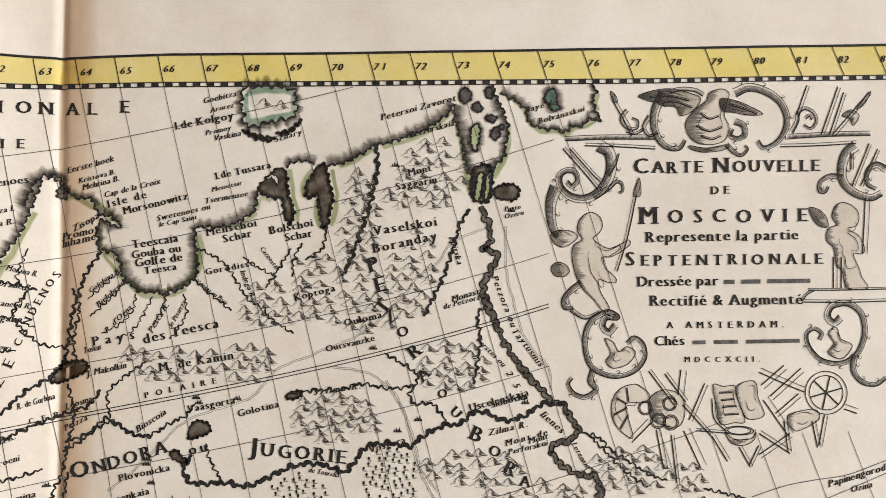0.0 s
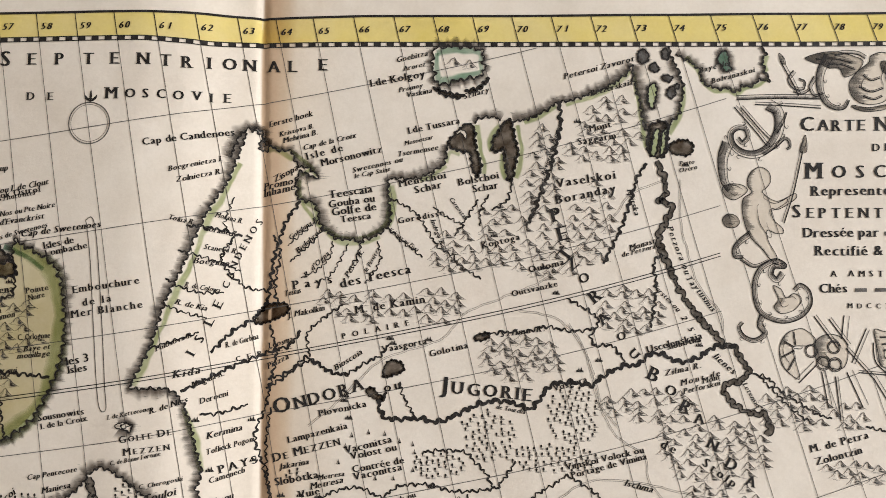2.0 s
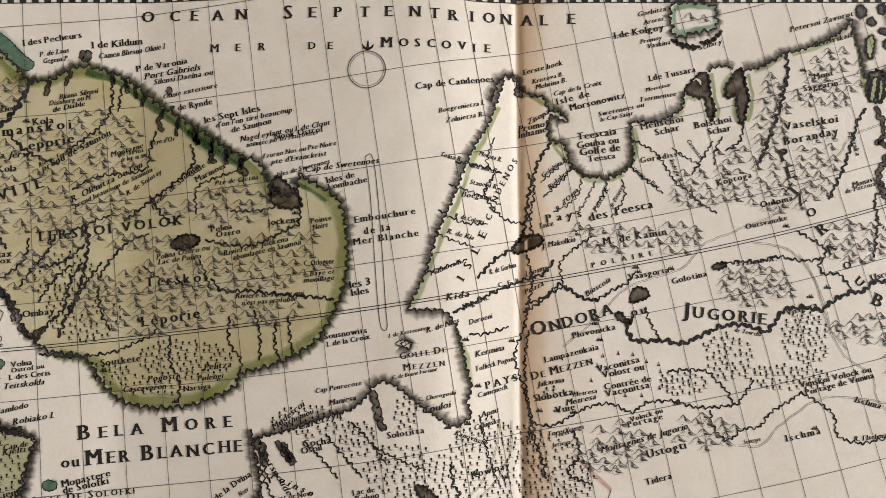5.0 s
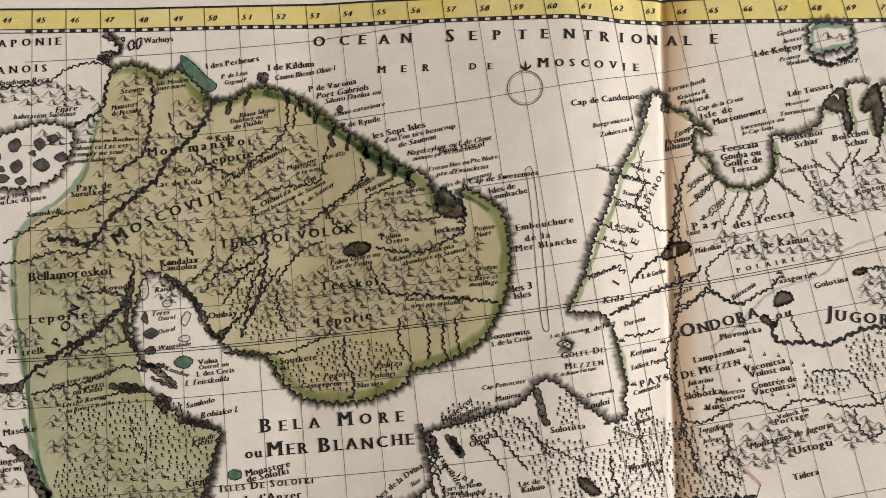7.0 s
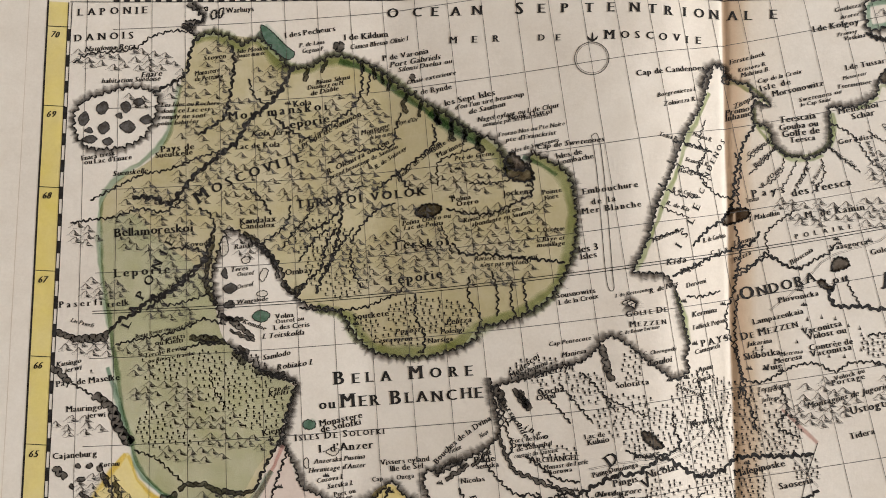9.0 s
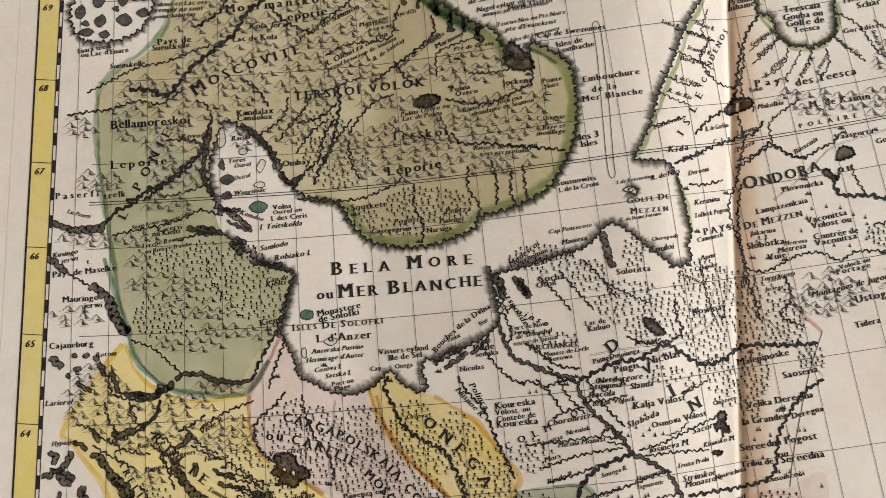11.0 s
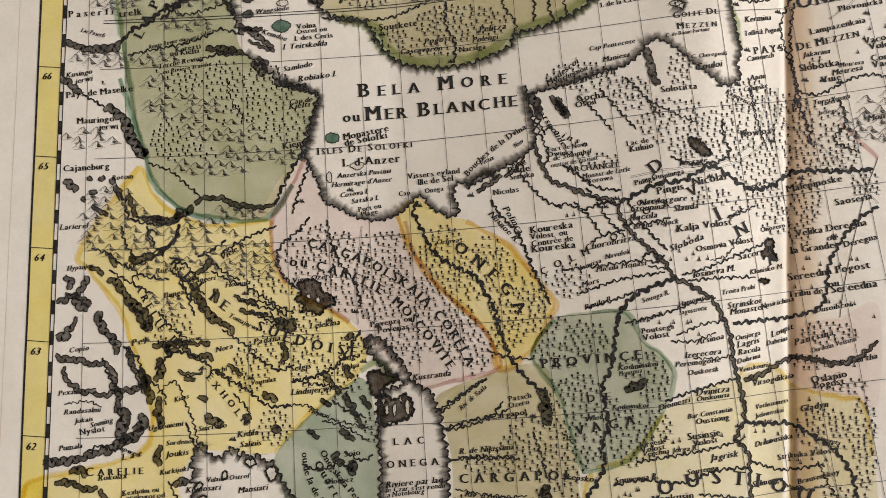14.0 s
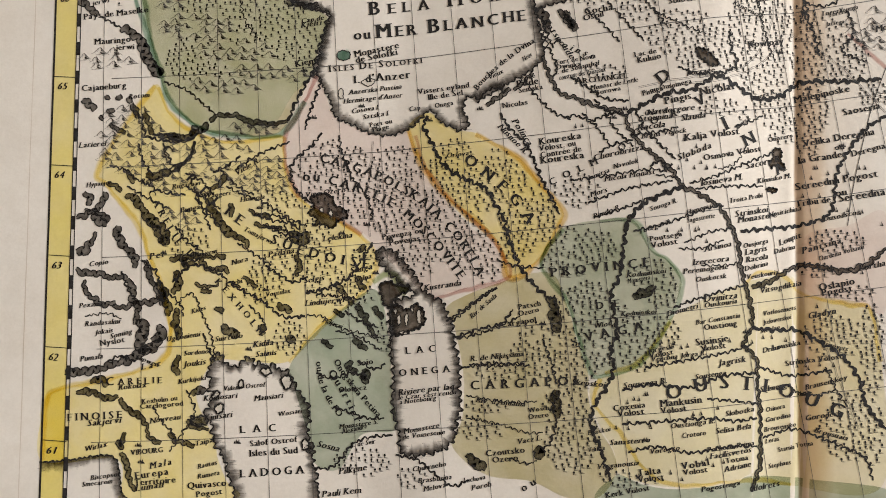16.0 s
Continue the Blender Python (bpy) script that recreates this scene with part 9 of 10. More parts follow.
islet("-208.3,-338.1 -205.8,-336.4 -204.9,-338.6 -207.0,-340.2", ISLE_PALE)
coast("-209.8,-333.5 -207.7,-331.6 -206.9,-333.3 -209.0,-334.7 -209.8,-333.5", 1, 0, 1.5)
islet("-209.8,-333.5 -207.7,-331.6 -206.9,-333.3 -209.0,-334.7", ISLE_PALE)
coast("-199.6,-328.0 -198.6,-326.7 -197.7,-329.2 -199.2,-330.2 -199.6,-328.0", 1, 0, 1.5)
islet("-199.6,-328.0 -198.6,-326.7 -197.7,-329.2 -199.2,-330.2", ISLE_PALE)
coast("-173.4,-348.7 -171.7,-347.8 -170.8,-350.3 -172.5,-351.9 -173.4,-348.7", 1, 0, 1.5)
islet("-173.4,-348.7 -171.7,-347.8 -170.8,-350.3 -172.5,-351.9", ISLE_PALE)
coast("-149.9,-274.1 -145.5,-272.7 -140.9,-275.1 -136.9,-279.3 -133.1,-283.5 -130.1,-288.3 -125.6,-290.6 -122.0,-292.8 -120.9,-296.4 -118.6,-299.5 -117.8,-304.8 -116.2,-310.0 -114.8,-315.2 -114.1,-324.8 -113.5,-331.1 -114.6,-337.5 -115.4,-343.4 -119.0,-347.3 -124.2,-349.4 -131.7,-350.9 -135.5,-349.2 -136.3,-343.5 -139.0,-336.3 -139.9,-328.9 -140.0,-320.3 -141.9,-311.8 -141.8,-306.4 -142.6,-301.0 -142.5,-296.7 -139.9,-292.2 -134.4,-290.7 -135.0,-287.9 -138.7,-286.6 -142.6,-283.6 -146.2,-280.5 -149.0,-277.3 -149.9,-274.1", -1, 2, 4.6)
bay("-142.5,-295.6 -139.7,-294.3 -136.3,-295.9 -133.1,-293.5 -130.1,-295.5 -129.0,-300.2 -131.4,-302.9 -135.8,-304.5 -140.1,-306.3 -142.5,-303.2", 0.9)
islet("-139.9,-299.1 -138.8,-298.2 -138.4,-300.8 -139.2,-302.1", ISLE_PALE)
islet("-137.0,-298.5 -135.7,-297.6 -135.7,-301.7 -136.6,-301.5", ISLE_PALE)
islet("-132.3,-296.5 -131.0,-296.0 -130.5,-300.7 -131.8,-300.3", ISLE_PALE)
islet("-138.8,-304.7 -136.9,-304.1 -134.8,-304.9 -137.0,-305.5", ISLE_PALE)
islet("-141.6,-296.6 -140.1,-296.1 -140.4,-297.9", ISLE_PALE)
islet("-135.0,-295.1 -133.9,-294.6 -133.8,-297.2", ISLE_PALE)
bay("-147.5,-287.1 -144.1,-285.4 -140.2,-286.7 -136.4,-286.5 -135.4,-288.6 -138.4,-289.9 -141.0,-292.2 -143.0,-295.6 -145.2,-294.7 -146.6,-291.5", 0.9)
# the lakes of the west
broad("-267.5,-257.1 -265.0,-259.2 -265.1,-262.6", 2.45)
broad("-269.9,-267.4 -266.6,-266.1 -263.3,-264.8 -259.7,-265.7 -256.1,-267.8", 2.04)
broad("-266.8,-263.9 -263.3,-264.8 -259.1,-260.1 -259.0,-256.6", 1.84)
broad("-263.3,-264.8 -260.6,-268.5 -257.1,-269.6", 2.04)
broad("-261.4,-272.6 -262.2,-276.0 -265.3,-279.5 -268.6,-280.8", 2.65)
broad("-252.5,-269.8 -253.3,-273.3 -250.8,-275.4 -248.3,-278.6 -244.6,-281.7 -244.7,-286.2", 2.45)
broad("-267.9,-287.5 -264.4,-288.9 -258.7,-289.2 -252.9,-290.4 -249.6,-289.8 -247.2,-290.8", 1.84)
broad("-264.1,-291.8 -263.3,-296.2 -260.1,-298.9 -255.4,-301.3 -250.9,-299.9", 1.63)
broad("-247.2,-290.8 -244.6,-294.0 -244.2,-298.4 -241.7,-301.5 -242.5,-304.9 -242.7,-308.2", 2.24)
broad("-252.0,-301.1 -247.3,-301.9 -241.9,-299.3 -236.2,-299.0 -231.9,-296.5 -233.3,-293.3", 2.04)
broad("-240.4,-282.6 -238.9,-287.0 -236.9,-291.3 -234.4,-294.5 -232.3,-299.9", 1.63)
broad("-250.8,-257.4 -246.6,-258.7 -242.8,-263.0 -239.1,-266.4 -235.4,-268.9 -234.0,-272.2 -233.0,-276.6", 3.06)
broad("-240.1,-268.0 -236.4,-271.2 -234.4,-275.6", 2.04)
broad("-258.6,-253.2 -255.1,-254.2 -252.6,-256.3", 1.63)
broad("-251.1,-247.2 -249.2,-250.5 -247.2,-251.5", 1.63)
broad("-243.3,-249.3 -239.4,-249.3 -236.1,-247.8 -233.1,-248.1", 2.24)
broad("-239.7,-232.9 -235.1,-233.4 -230.6,-232.5", 1.63)
broad("-225.2,-228.1 -225.2,-231.1 -227.1,-232.3", 2.24)
broad("-224.7,-234.5 -225.3,-240.2 -228.5,-243.7", 0.82)
broad("-211.2,-247.3 -213.2,-250.8 -216.4,-253.2", 1.63)
broad("-217.2,-256.7 -215.7,-261.1 -213.2,-264.3 -210.7,-267.5 -207.0,-270.7 -202.4,-272.6 -199.9,-275.8", 2.04)
broad("-208.0,-258.4 -208.0,-264.0", 1.84)
broad("-201.1,-260.7 -197.6,-262.3 -191.9,-263.1", 1.22)
broad("-198.4,-265.7 -193.8,-266.6 -187.1,-267.3", 1.43)
broad("-183.6,-268.2 -180.1,-270.7 -176.2,-269.2", 3.27)
broad("-230.9,-282.0 -224.2,-280.6 -218.6,-280.2 -213.0,-279.9 -208.5,-279.7", 1.84)
broad("-224.2,-280.6 -225.1,-283.9 -220.7,-282.6", 1.84)
broad("-218.6,-280.2 -217.2,-283.5 -212.6,-285.0 -209.4,-283.5 -206.9,-286.2", 1.84)
broad("-228.3,-286.3 -226.2,-289.6 -227.2,-292.9 -228.6,-295.2", 2.45)
broad("-220.0,-290.3 -215.4,-291.8 -211.0,-290.9", 1.22)
broad("-217.5,-293.5 -213.0,-293.9", 1.63)
broad("-235.3,-291.2 -232.8,-294.4 -231.4,-297.6 -229.3,-300.8 -229.7,-304.1", 2.24)
broad("-225.9,-300.6 -226.2,-305.0 -227.5,-308.4", 2.45)
broad("-201.3,-287.0 -197.8,-289.0 -195.4,-291.1", 1.43)
broad("-205.5,-289.4 -202.0,-291.5", 1.02)
broad("-187.1,-297.2 -183.7,-298.1 -181.3,-300.1", 2.24)
broad("-193.2,-305.2 -191.1,-308.8", 2.65)
broad("-180.8,-277.0 -179.4,-281.3 -180.1,-285.8", 1.43)
broad("-164.5,-287.0 -160.9,-291.2 -157.3,-295.4", 1.63)
broad("-211.4,-299.7 -207.9,-301.7", 1.63)
broad("-208.0,-306.1 -204.4,-309.2 -200.6,-309.4", 2.65)
broad("-182.2,-309.1 -178.9,-311.1", 2.65)
broad("-226.0,-307.2 -224.0,-310.4 -225.1,-313.1", 2.86)
broad("-242.3,-307.1 -238.7,-309.1 -239.5,-313.5 -239.7,-318.4", 3.47)
broad("-233.2,-307.6 -231.8,-311.3 -235.4,-313.7", 2.65)
broad("-240.1,-319.1 -234.7,-316.5 -231.6,-313.0", 2.45)
broad("-268.6,-328.5 -260.8,-327.6 -253.1,-325.3 -245.4,-322.7 -239.0,-319.0 -236.5,-316.0", 2.45)
broad("-224.4,-318.7 -224.7,-323.1 -223.5,-326.7", 2.65)
broad("-258.1,-331.8 -254.2,-330.2 -251.2,-332.7", 2.45)
broad("-263.4,-335.8 -256.6,-335.4 -250.8,-337.2 -246.4,-336.3", 1.84)
broad("-245.9,-336.9 -242.6,-341.0 -238.0,-342.9 -234.8,-345.9 -232.8,-351.2 -228.2,-353.0", 1.43)
broad("-245.9,-353.6 -243.3,-355.1 -242.5,-349.7", 1.84)
broad("-217.6,-334.0 -215.5,-331.7 -212.2,-331.5", 2.24)
broad("-219.0,-343.8 -215.5,-345.7 -209.9,-346.4", 1.63)
broad("-225.3,-348.5 -222.8,-351.6 -218.3,-352.4 -214.9,-353.2", 1.43)
broad("-243.3,-357.3 -240.8,-361.4 -239.1,-367.7 -236.5,-371.8", 1.84)
broad("-156.3,-319.9 -154.0,-321.3", 2.45)
broad("-151.0,-320.7 -152.1,-323.7", 2.45)
broad("-236.9,-28.2 -234.2,-28.3 -231.5,-28.4", 3.6)
coast("-235.4,-25.9 -231.2,-25.4 -227.5,-25.7 -228.6,-22.2 -231.6,-18.8 -233.2,-17.3", -1, 1, 2.6)
coast("-224.2,-21.9 -222.6,-20.3 -221.9,-22.8 -223.3,-24.4 -224.2,-21.9", 1, 0, 1.6)
islet("-224.2,-21.9 -222.6,-20.3 -221.9,-22.8 -223.3,-24.4", ISLE_PALE)
coast("-220.7,-20.2 -219.3,-19.1 -219.3,-22.7 -220.4,-23.3 -220.7,-20.2", 1, 0, 1.6)
islet("-220.7,-20.2 -219.3,-19.1 -219.3,-22.7 -220.4,-23.3", ISLE_PALE)
coast("-227.6,-19.6 -226.2,-19.0 -226.3,-20.5 -227.6,-19.6", 1, 0, 1.6)
islet("-227.6,-19.6 -226.2,-19.0 -226.3,-20.5", ISLE_PALE)
lake("-1.0,-227.7 1.3,-226.1 3.2,-227.7 2.8,-230.8 4.7,-233.3 2.4,-234.8 0.5,-233.2 -1.3,-234.2 -2.3,-231.7 -0.5,-230.2")
lake("-3.2,-242.4 -0.1,-241.5 1.8,-242.6 -0.5,-243.7")
river("-80.0,-219.3 -75.8,-218.5 -70.4,-220.5 -66.9,-218.9 -61.2,-217.0", 0.60)
river("-66.7,-232.3 -60.7,-228.9 -54.5,-227.2", 0.60)
river("-16.6,-220.0 -9.8,-217.1 -5.2,-214.4", 0.60)
river("-20.1,-183.5 -18.7,-190.9 -16.3,-195.0 -19.6,-198.7 -26.3,-200.5 -33.8,-200.6 -39.1,-198.7", 0.80)
river("-47.8,-236.9 -43.8,-234.6 -41.6,-237.7 -39.6,-235.5", 0.70)
river("-48.3,-177.6 -39.8,-181.8 -29.0,-185.5", 0.50)
road("-1.9,-168.7 -2.8,-177.8 -6.1,-187.1 -12.8,-195.6 -21.9,-200.0 -39.0,-203.5 -53.3,-207.1")
road("5.7,-181.0 16.4,-187.3 27.1,-195.7 41.6,-210.5")
road("-152.2,-239.7 -150.5,-248.5 -152.0,-259.8 -148.9,-266.3")
hills(126.9, -29.2, 11.4, 8.6, 10)
hills(122.5, -38.9, 11.4, 4.8, 8)
hills(101.8, -49.1, 5.7, 17.2, 12)
hills(103.5, -71.9, 22.8, 13.3, 20)
hills(50.5, -99.0, 22.6, 5.6, 12)
hills(95.6, -114.6, 14.9, 7.5, 10)
hills(134.7, -96.6, 12.2, 8.5, 13)
hills(143.2, -130.0, 18.5, 5.6, 9)
hills(121.3, -63.8, 5.7, 13.4, 8)
hills(196.2, -128.6, 13.0, 7.4, 8)
hills(87.9, -64.8, 7.6, 5.7, 6)
forest(115.0, -130.7, 8.9, 6.7, 80)
forest(85.2, -138.1, 9.2, 3.7, 45)
forest(115.2, -133.4, 9.4, 10.5, 110)
forest(85.8, -141.7, 8.8, 8.8, 90)
forest(68.0, -152.7, 9.3, 4.6, 36)
forest(108.0, -148.9, 16.6, 4.6, 50)
hills(165.5, -144.4, 20.9, 11.5, 18)
hills(169.7, -159.9, 12.5, 4.6, 6)
hills(76.8, -171.0, 12.3, 6.2, 8)
hills(45.5, -175.0, 12.3, 6.1, 6)
hills(139.8, -129.5, 14.7, 4.2, 9)
hills(-211.8, -89.0, 22.4, 29.9, 26)
hills(-169.9, -94.1, 22.3, 14.9, 18)
hills(-136.0, -129.1, 28.9, 12.0, 24)
hills(-93.8, -112.9, 21.5, 9.6, 14)
hills(-159.4, -68.6, 15.1, 12.6, 10)
hills(-106.7, -91.6, 14.7, 7.3, 8)
hills(-260.4, -45.9, 23.2, 4.6, 10)
hills(-269.3, -124.0, 6.1, 4.9, 4)
hills(-240.8, -117.6, 17.1, 14.7, 14)
hills(-259.5, -147.6, 9.6, 4.8, 6)
hills(-226.9, -136.3, 14.5, 12.0, 10)
hills(-97.8, -129.7, 18.9, 7.1, 10)
hills(-218.3, -43.7, 7.7, 7.7, 4)
hills(-226.8, -59.5, 12.7, 12.7, 8)
hills(-261.7, -171.4, 11.8, 3.5, 5)
forest(-159.9, -132.7, 14.4, 12.0, 70)
forest(-120.4, -149.7, 18.8, 7.1, 50)
forest(-148.7, -156.0, 7.1, 4.7, 16)
forest(-73.0, -170.2, 13.6, 5.7, 30)
forest(-7.7, -180.5, 13.6, 13.6, 60)
forest(-22.4, -189.8, 13.4, 8.9, 60)
forest(14.6, -211.4, 5.6, 9.0, 24)
forest(26.0, -190.5, 9.1, 9.1, 30)
hills(39.8, -178.3, 13.7, 9.2, 10)
hills(-225.1, -243.5, 13.6, 11.3, 12)
hills(-201.9, -249.1, 15.7, 6.7, 12)
hills(-250.7, -238.0, 13.7, 11.4, 10)
hills(-263.1, -204.1, 10.5, 3.5, 4)
hills(-201.2, -229.8, 9.1, 2.7, 4)
forest(-168.4, -247.3, 11.2, 11.2, 46)
forest(-148.1, -250.7, 13.4, 13.4, 56)
forest(-120.4, -267.1, 13.1, 10.9, 60)
forest(-106.5, -244.6, 13.1, 8.8, 44)
forest(-92.8, -259.2, 10.8, 10.8, 40)
forest(-122.0, -240.8, 8.9, 11.1, 30)
forest(-133.1, -276.5, 8.7, 6.6, 24)
forest(-67.0, -268.7, 8.5, 6.4, 40)
forest(-68.0, -290.0, 8.5, 8.5, 30)
forest(-75.4, -311.6, 12.6, 12.6, 44)
forest(-100.4, -317.5, 8.5, 4.2, 24)
forest(-48.6, -305.6, 8.4, 8.4, 30)
forest(-71.9, -340.6, 10.3, 12.4, 40)
forest(-45.7, -278.1, 8.4, 6.3, 18)
forest(-177.6, -274.6, 11.1, 11.1, 40)
forest(-158.7, -291.1, 8.8, 6.6, 16)
forest(-181.7, -310.0, 6.5, 6.5, 16)
forest(-31.0, -188.9, 13.1, 10.9, 70)
forest(-8.2, -194.0, 8.8, 13.1, 50)
forest(9.9, -183.1, 6.7, 13.4, 40)
forest(-0.5, -212.8, 8.7, 6.6, 26)
forest(14.9, -211.6, 6.6, 6.6, 22)
forest(-23.5, -213.1, 8.6, 3.2, 16)
forest(-74.3, -247.6, 6.4, 6.4, 20)
forest(37.4, -296.3, 5.2, 12.6, 34)
forest(30.0, -330.1, 10.3, 12.4, 50)
forest(-107.7, -339.1, 8.4, 4.2, 14)
forest(-150.0, -355.3, 10.6, 5.3, 20)
forest(24.4, -261.1, 10.7, 4.3, 20)
forest(-194.0, -293.2, 6.6, 4.4, 14)
hills(73.2, -77.6, 11.4, 7.6, 10)
hills(64.5, -95.8, 11.3, 4.7, 8)
hills(28.7, -96.8, 3.8, 3.8, 3)
forest(18.5, -178.8, 8.2, 4.5, 24)
hills(-253.5, -64.7, 5.1, 2.5, 2)
forest(-36.9, -165.8, 4.5, 6.8, 18)
forest(-54.7, -175.9, 6.7, 6.7, 20)
forest(-29.3, -194.5, 8.9, 4.4, 20)
forest(16.7, -156.5, 2.3, 2.3, 2)
hills(-195.4, -50.2, 7.7, 6.4, 5)
hills(-201.0, -100.8, 12.3, 9.9, 9)
hills(-180.1, -119.3, 7.3, 7.3, 5)
hills(-127.0, -116.7, 12.1, 4.8, 7)
hills(-107.1, -84.3, 9.8, 3.7, 5)
hills(-229.9, -155.6, 9.5, 4.7, 4)
hills(-240.4, -170.3, 11.8, 2.8, 4)
hills(-166.1, -79.0, 10.0, 7.5, 7)
forest(-134.1, -159.9, 14.1, 3.5, 20)
forest(-167.9, -121.0, 12.1, 9.7, 30)
forest(-2.4, -198.5, 5.6, 9.0, 20)
hills(-251.8, -226.7, 9.2, 4.6, 5)
hills(-195.5, -244.3, 6.8, 4.5, 6)
forest(-192.5, -255.3, 6.7, 4.5, 12)
hills(-154.0, -75.8, 15.1, 5.0, 6)
hills(-192.9, -80.5, 15.0, 7.5, 8)
hills(-196.6, -125.0, 9.7, 4.8, 4)
hills(-162.2, -98.7, 22.2, 4.9, 8)
hills(-244.5, -105.5, 9.9, 4.9, 4)
hills(-178.8, -72.2, 10.1, 7.6, 5)
hills(-84.9, -103.0, 12.0, 4.8, 4)
hills(-77.4, -114.6, 9.5, 4.8, 4)
hills(-137.3, -107.3, 14.7, 3.7, 5)
hills(-116.2, -94.4, 17.1, 4.9, 5)
hills(-233.4, -253.0, 9.0, 4.5, 4)
hills(-227.7, -266.2, 6.7, 4.5, 3)
hills(-243.1, -246.8, 6.8, 6.8, 5)
forest(-224.7, -275.0, 8.9, 6.7, 10)
forest(-192.5, -284.3, 6.6, 6.6, 12)
forest(-170.0, -287.4, 8.8, 6.6, 18)
forest(-142.8, -263.8, 8.9, 6.6, 20)
forest(-166.8, -238.2, 6.7, 4.5, 12)
forest(-116.8, -253.8, 6.6, 6.6, 20)
forest(-98.7, -270.3, 8.6, 4.3, 14)
forest(-77.6, -267.1, 6.4, 6.4, 20)
forest(-57.4, -293.5, 4.2, 4.2, 8)
forest(-40.6, -298.8, 6.3, 6.3, 14)
forest(-74.6, -328.3, 8.3, 6.3, 20)
forest(-90.0, -312.5, 8.4, 6.3, 16)
forest(-130.1, -359.9, 6.3, 4.2, 8)
forest(-28.6, -194.1, 10.8, 8.7, 30)
forest(13.2, -224.9, 4.4, 4.4, 8)
forest(38.2, -335.7, 4.1, 8.2, 18)
hills(191.1, -130.0, 9.7, 5.8, 8)
hills(217.1, -150.7, 11.6, 3.9, 6)
hills(211.5, -131.0, 11.2, 4.7, 4)
hills(-228.1, -239.7, 6.6, 6.6, 4)
hills(-212.7, -238.8, 9.9, 6.6, 6)
hills(-196.6, -246.6, 10.9, 5.5, 6)
forest(-189.1, -257.0, 6.5, 5.4, 14)
forest(-182.5, -284.7, 5.4, 3.9, 10)
forest(-162.0, -242.5, 9.0, 9.0, 20)
forest(-144.2, -241.6, 11.2, 9.0, 24)
forest(-129.7, -258.8, 8.8, 8.8, 24)
forest(-109.0, -277.4, 8.6, 4.3, 14)
forest(-175.4, -243.2, 9.0, 6.7, 16)
forest(-153.0, -277.6, 6.6, 4.4, 10)
# woods and hills, place by place
hills(-227.2, -189.5, 15.1, 5.1, 9)
hills(-211.4, -197.8, 15.1, 4.2, 9)
hills(-196.9, -206.1, 14.0, 3.3, 6)
hills(-215.9, -212.6, 14.0, 2.3, 5)
hills(-238.4, -180.9, 4.2, 3.3, 2)
forest(-231.7, -178.3, 11.2, 4.7, 22)
forest(-212.0, -177.4, 8.1, 8.1, 28)
forest(-228.4, -202.0, 11.2, 8.4, 39)
forest(-195.5, -180.0, 10.5, 9.8, 43)
forest(-195.5, -194.8, 10.5, 6.5, 28)
forest(-182.8, -195.3, 5.8, 8.8, 21)
forest(-216.3, -208.1, 5.1, 3.7, 8)
forest(-206.1, -191.9, 8.1, 4.7, 16)
forest(-260.5, -180.9, 0.2, 0.2, 6)
forest(-86.3, -303.8, 6.7, 5.4, 15)
forest(-78.5, -313.8, 8.8, 4.2, 15)
forest(-98.3, -317.7, 11.5, 2.7, 13)
forest(-104.0, -330.3, 7.9, 2.5, 8)
forest(-105.5, -341.0, 8.3, 2.5, 8)
forest(-71.9, -342.4, 7.3, 11.5, 35)
forest(-74.7, -328.2, 6.2, 5.2, 13)
forest(-77.2, -275.6, 8.8, 5.4, 20)
forest(-74.4, -290.3, 6.7, 6.7, 18)
forest(-65.6, -300.3, 8.8, 8.3, 31)
forest(-51.3, -297.3, 8.8, 6.2, 23)
forest(-67.2, -310.9, 8.8, 4.2, 15)
forest(-41.6, -284.1, 5.8, 6.2, 15)
forest(25.2, -297.1, 12.5, 7.5, 39)
forest(38.6, -304.6, 4.2, 12.5, 22)
forest(-50.9, -353.5, 10.4, 2.9, 12)
forest(38.1, -331.6, 4.6, 12.5, 24)
forest(28.9, -280.0, 10.4, 2.9, 12)
forest(-39.6, -186.1, 12.5, 8.8, 46)
forest(-28.6, -196.8, 8.3, 2.9, 10)
forest(-5.8, -194.7, 10.4, 8.8, 38)
forest(3.2, -180.3, 5.8, 10.4, 25)
forest(9.3, -216.2, 4.6, 8.8, 17)
forest(2.0, -218.0, 5.8, 7.1, 17)
forest(-16.8, -214.6, 7.1, 3.1, 9)
forest(-66.0, -201.9, 8.8, 3.1, 11)
forest(-74.4, -247.7, 8.8, 4.6, 17)
forest(36.7, -204.1, 5.0, 6.2, 13)
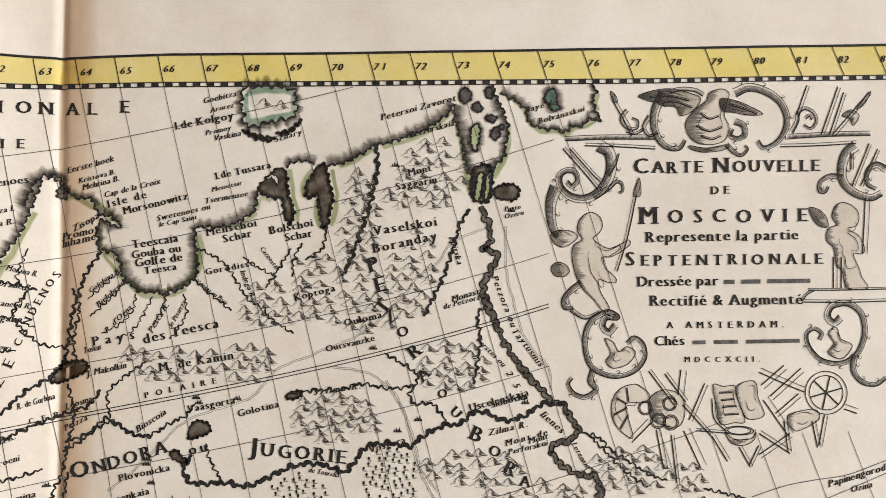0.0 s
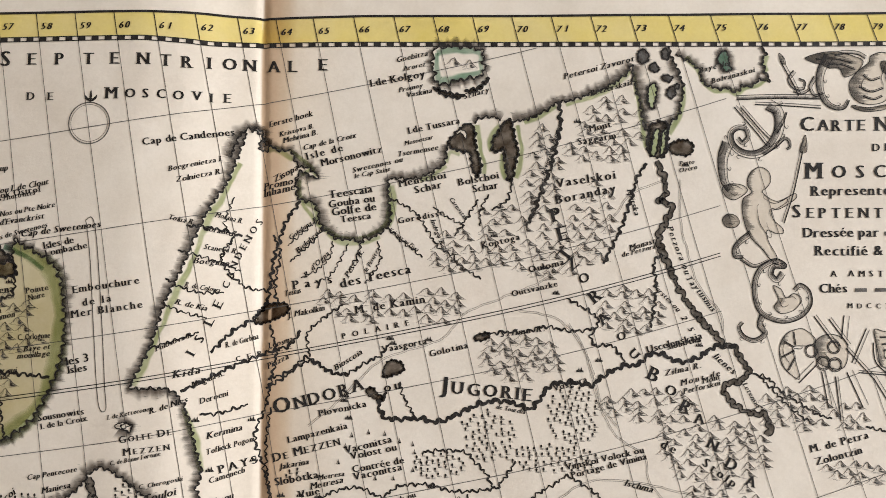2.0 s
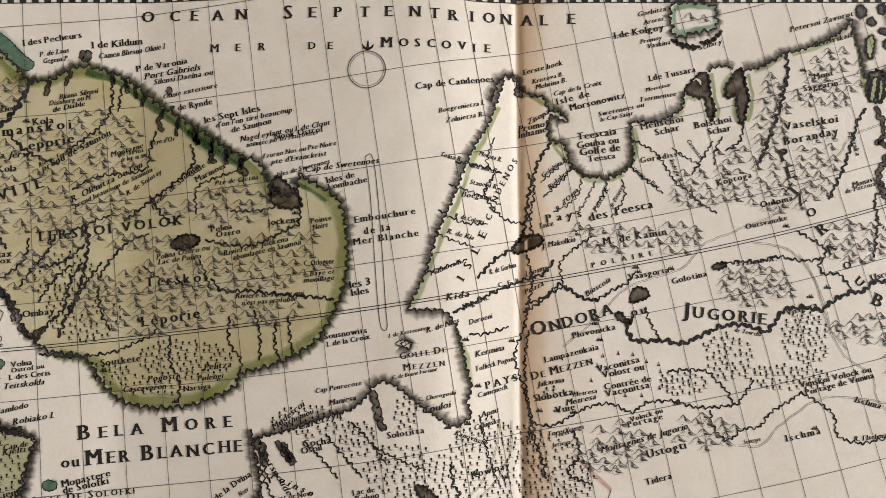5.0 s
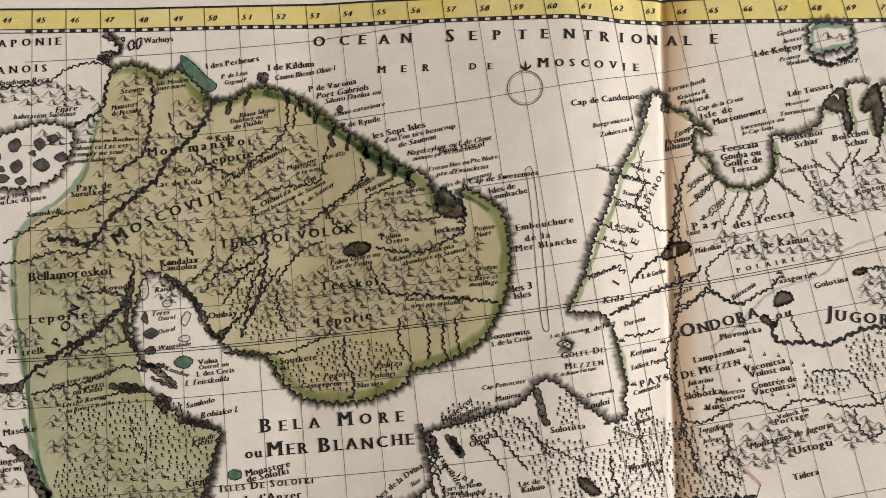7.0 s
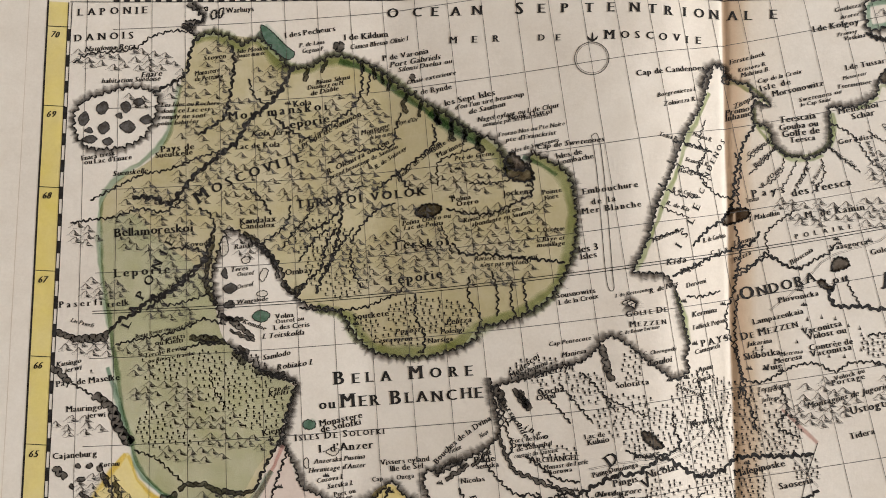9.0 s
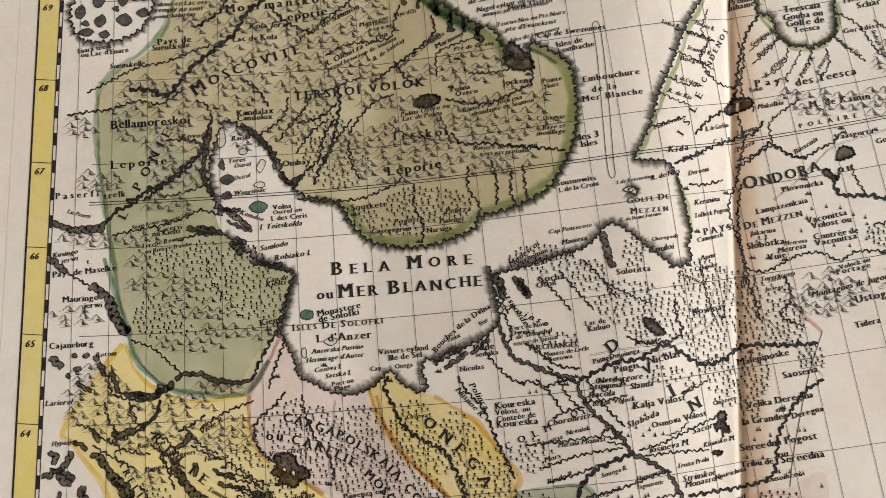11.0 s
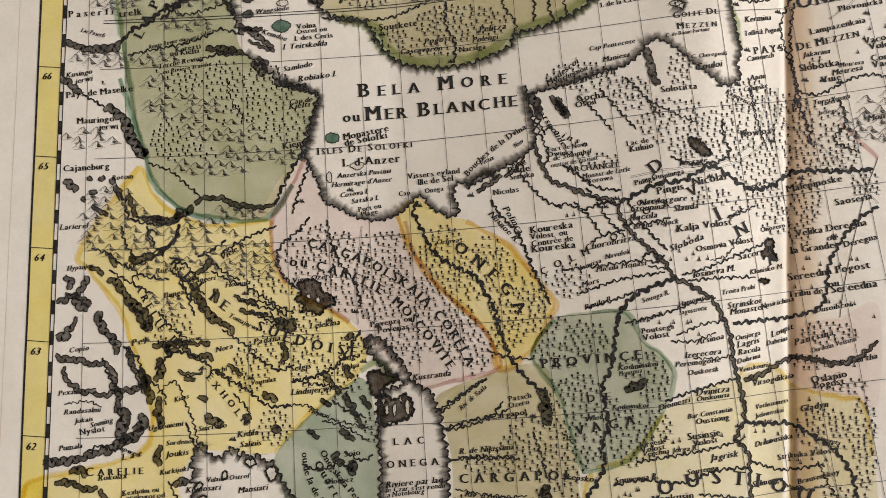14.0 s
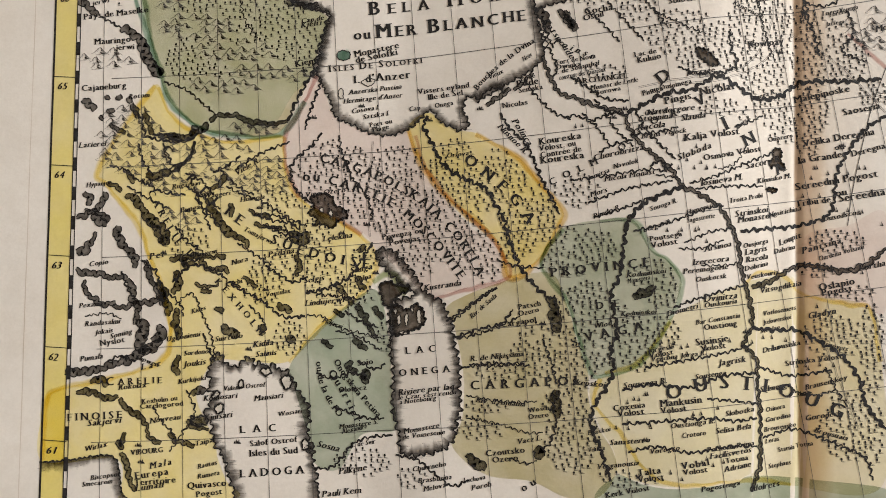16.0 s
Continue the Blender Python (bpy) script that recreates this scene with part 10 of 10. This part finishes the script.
forest(12.4, -196.4, 6.2, 8.3, 22)
forest(-166.0, -249.4, 8.8, 5.0, 18)
forest(-160.8, -260.7, 8.8, 4.6, 17)
forest(-139.7, -241.4, 8.3, 4.6, 16)
forest(-132.5, -267.7, 8.8, 8.8, 32)
forest(-106.9, -277.3, 5.4, 7.5, 17)
forest(-121.5, -249.6, 8.8, 5.0, 18)
forest(-171.4, -236.2, 6.2, 4.2, 11)
forest(-145.2, -260.5, 7.5, 4.6, 14)
forest(-110.5, -251.4, 6.2, 6.2, 16)
forest(-92.5, -265.7, 7.5, 6.2, 19)
forest(-104.7, -238.0, 5.4, 5.4, 12)
forest(-86.9, -250.3, 5.0, 5.0, 10)
forest(-144.4, -307.7, 2.9, 6.2, 7)
forest(16.4, -272.2, 8.3, 2.5, 8)
forest(-192.2, -288.7, 7.1, 4.2, 12)
forest(-188.2, -281.8, 6.2, 2.9, 7)
forest(-172.5, -283.1, 6.2, 3.3, 8)
forest(-178.9, -256.8, 5.0, 3.8, 7)
tents("-76.0,-223.3 -73.5,-222.8 -40.1,-224.9 -35.8,-226.8 -31.1,-229.1 -34.4,-234.2 -29.1,-234.9 -26.9,-236.9 -37.4,-237.5 -18.4,-230.9 -40.5,-261.0 -36.3,-261.8 -30.1,-260.4 -25.7,-264.3 10.3,-231.5 16.5,-233.4 28.0,-235.0 23.9,-237.4 34.2,-232.6 11.6,-244.5 17.8,-244.2 24.2,-249.3 32.5,-249.9 40.7,-253.8 -40.8,-302.5 -36.6,-303.7 -33.4,-304.1 -31.2,-306.1 -24.0,-304.0 -18.8,-301.6 -52.1,-325.5 -48.0,-324.1 -45.1,-321.9 -55.8,-335.0 -51.8,-332.7 -43.6,-333.1 -31.5,-326.1 -28.3,-329.0 -25.2,-327.8 -19.0,-325.4 -2.5,-298.7 6.5,-299.3 11.4,-308.6 15.2,-309.3 23.5,-309.8 19.3,-305.9 -46.9,-351.8 -42.8,-352.5 -22.6,-344.0 -16.2,-344.8")
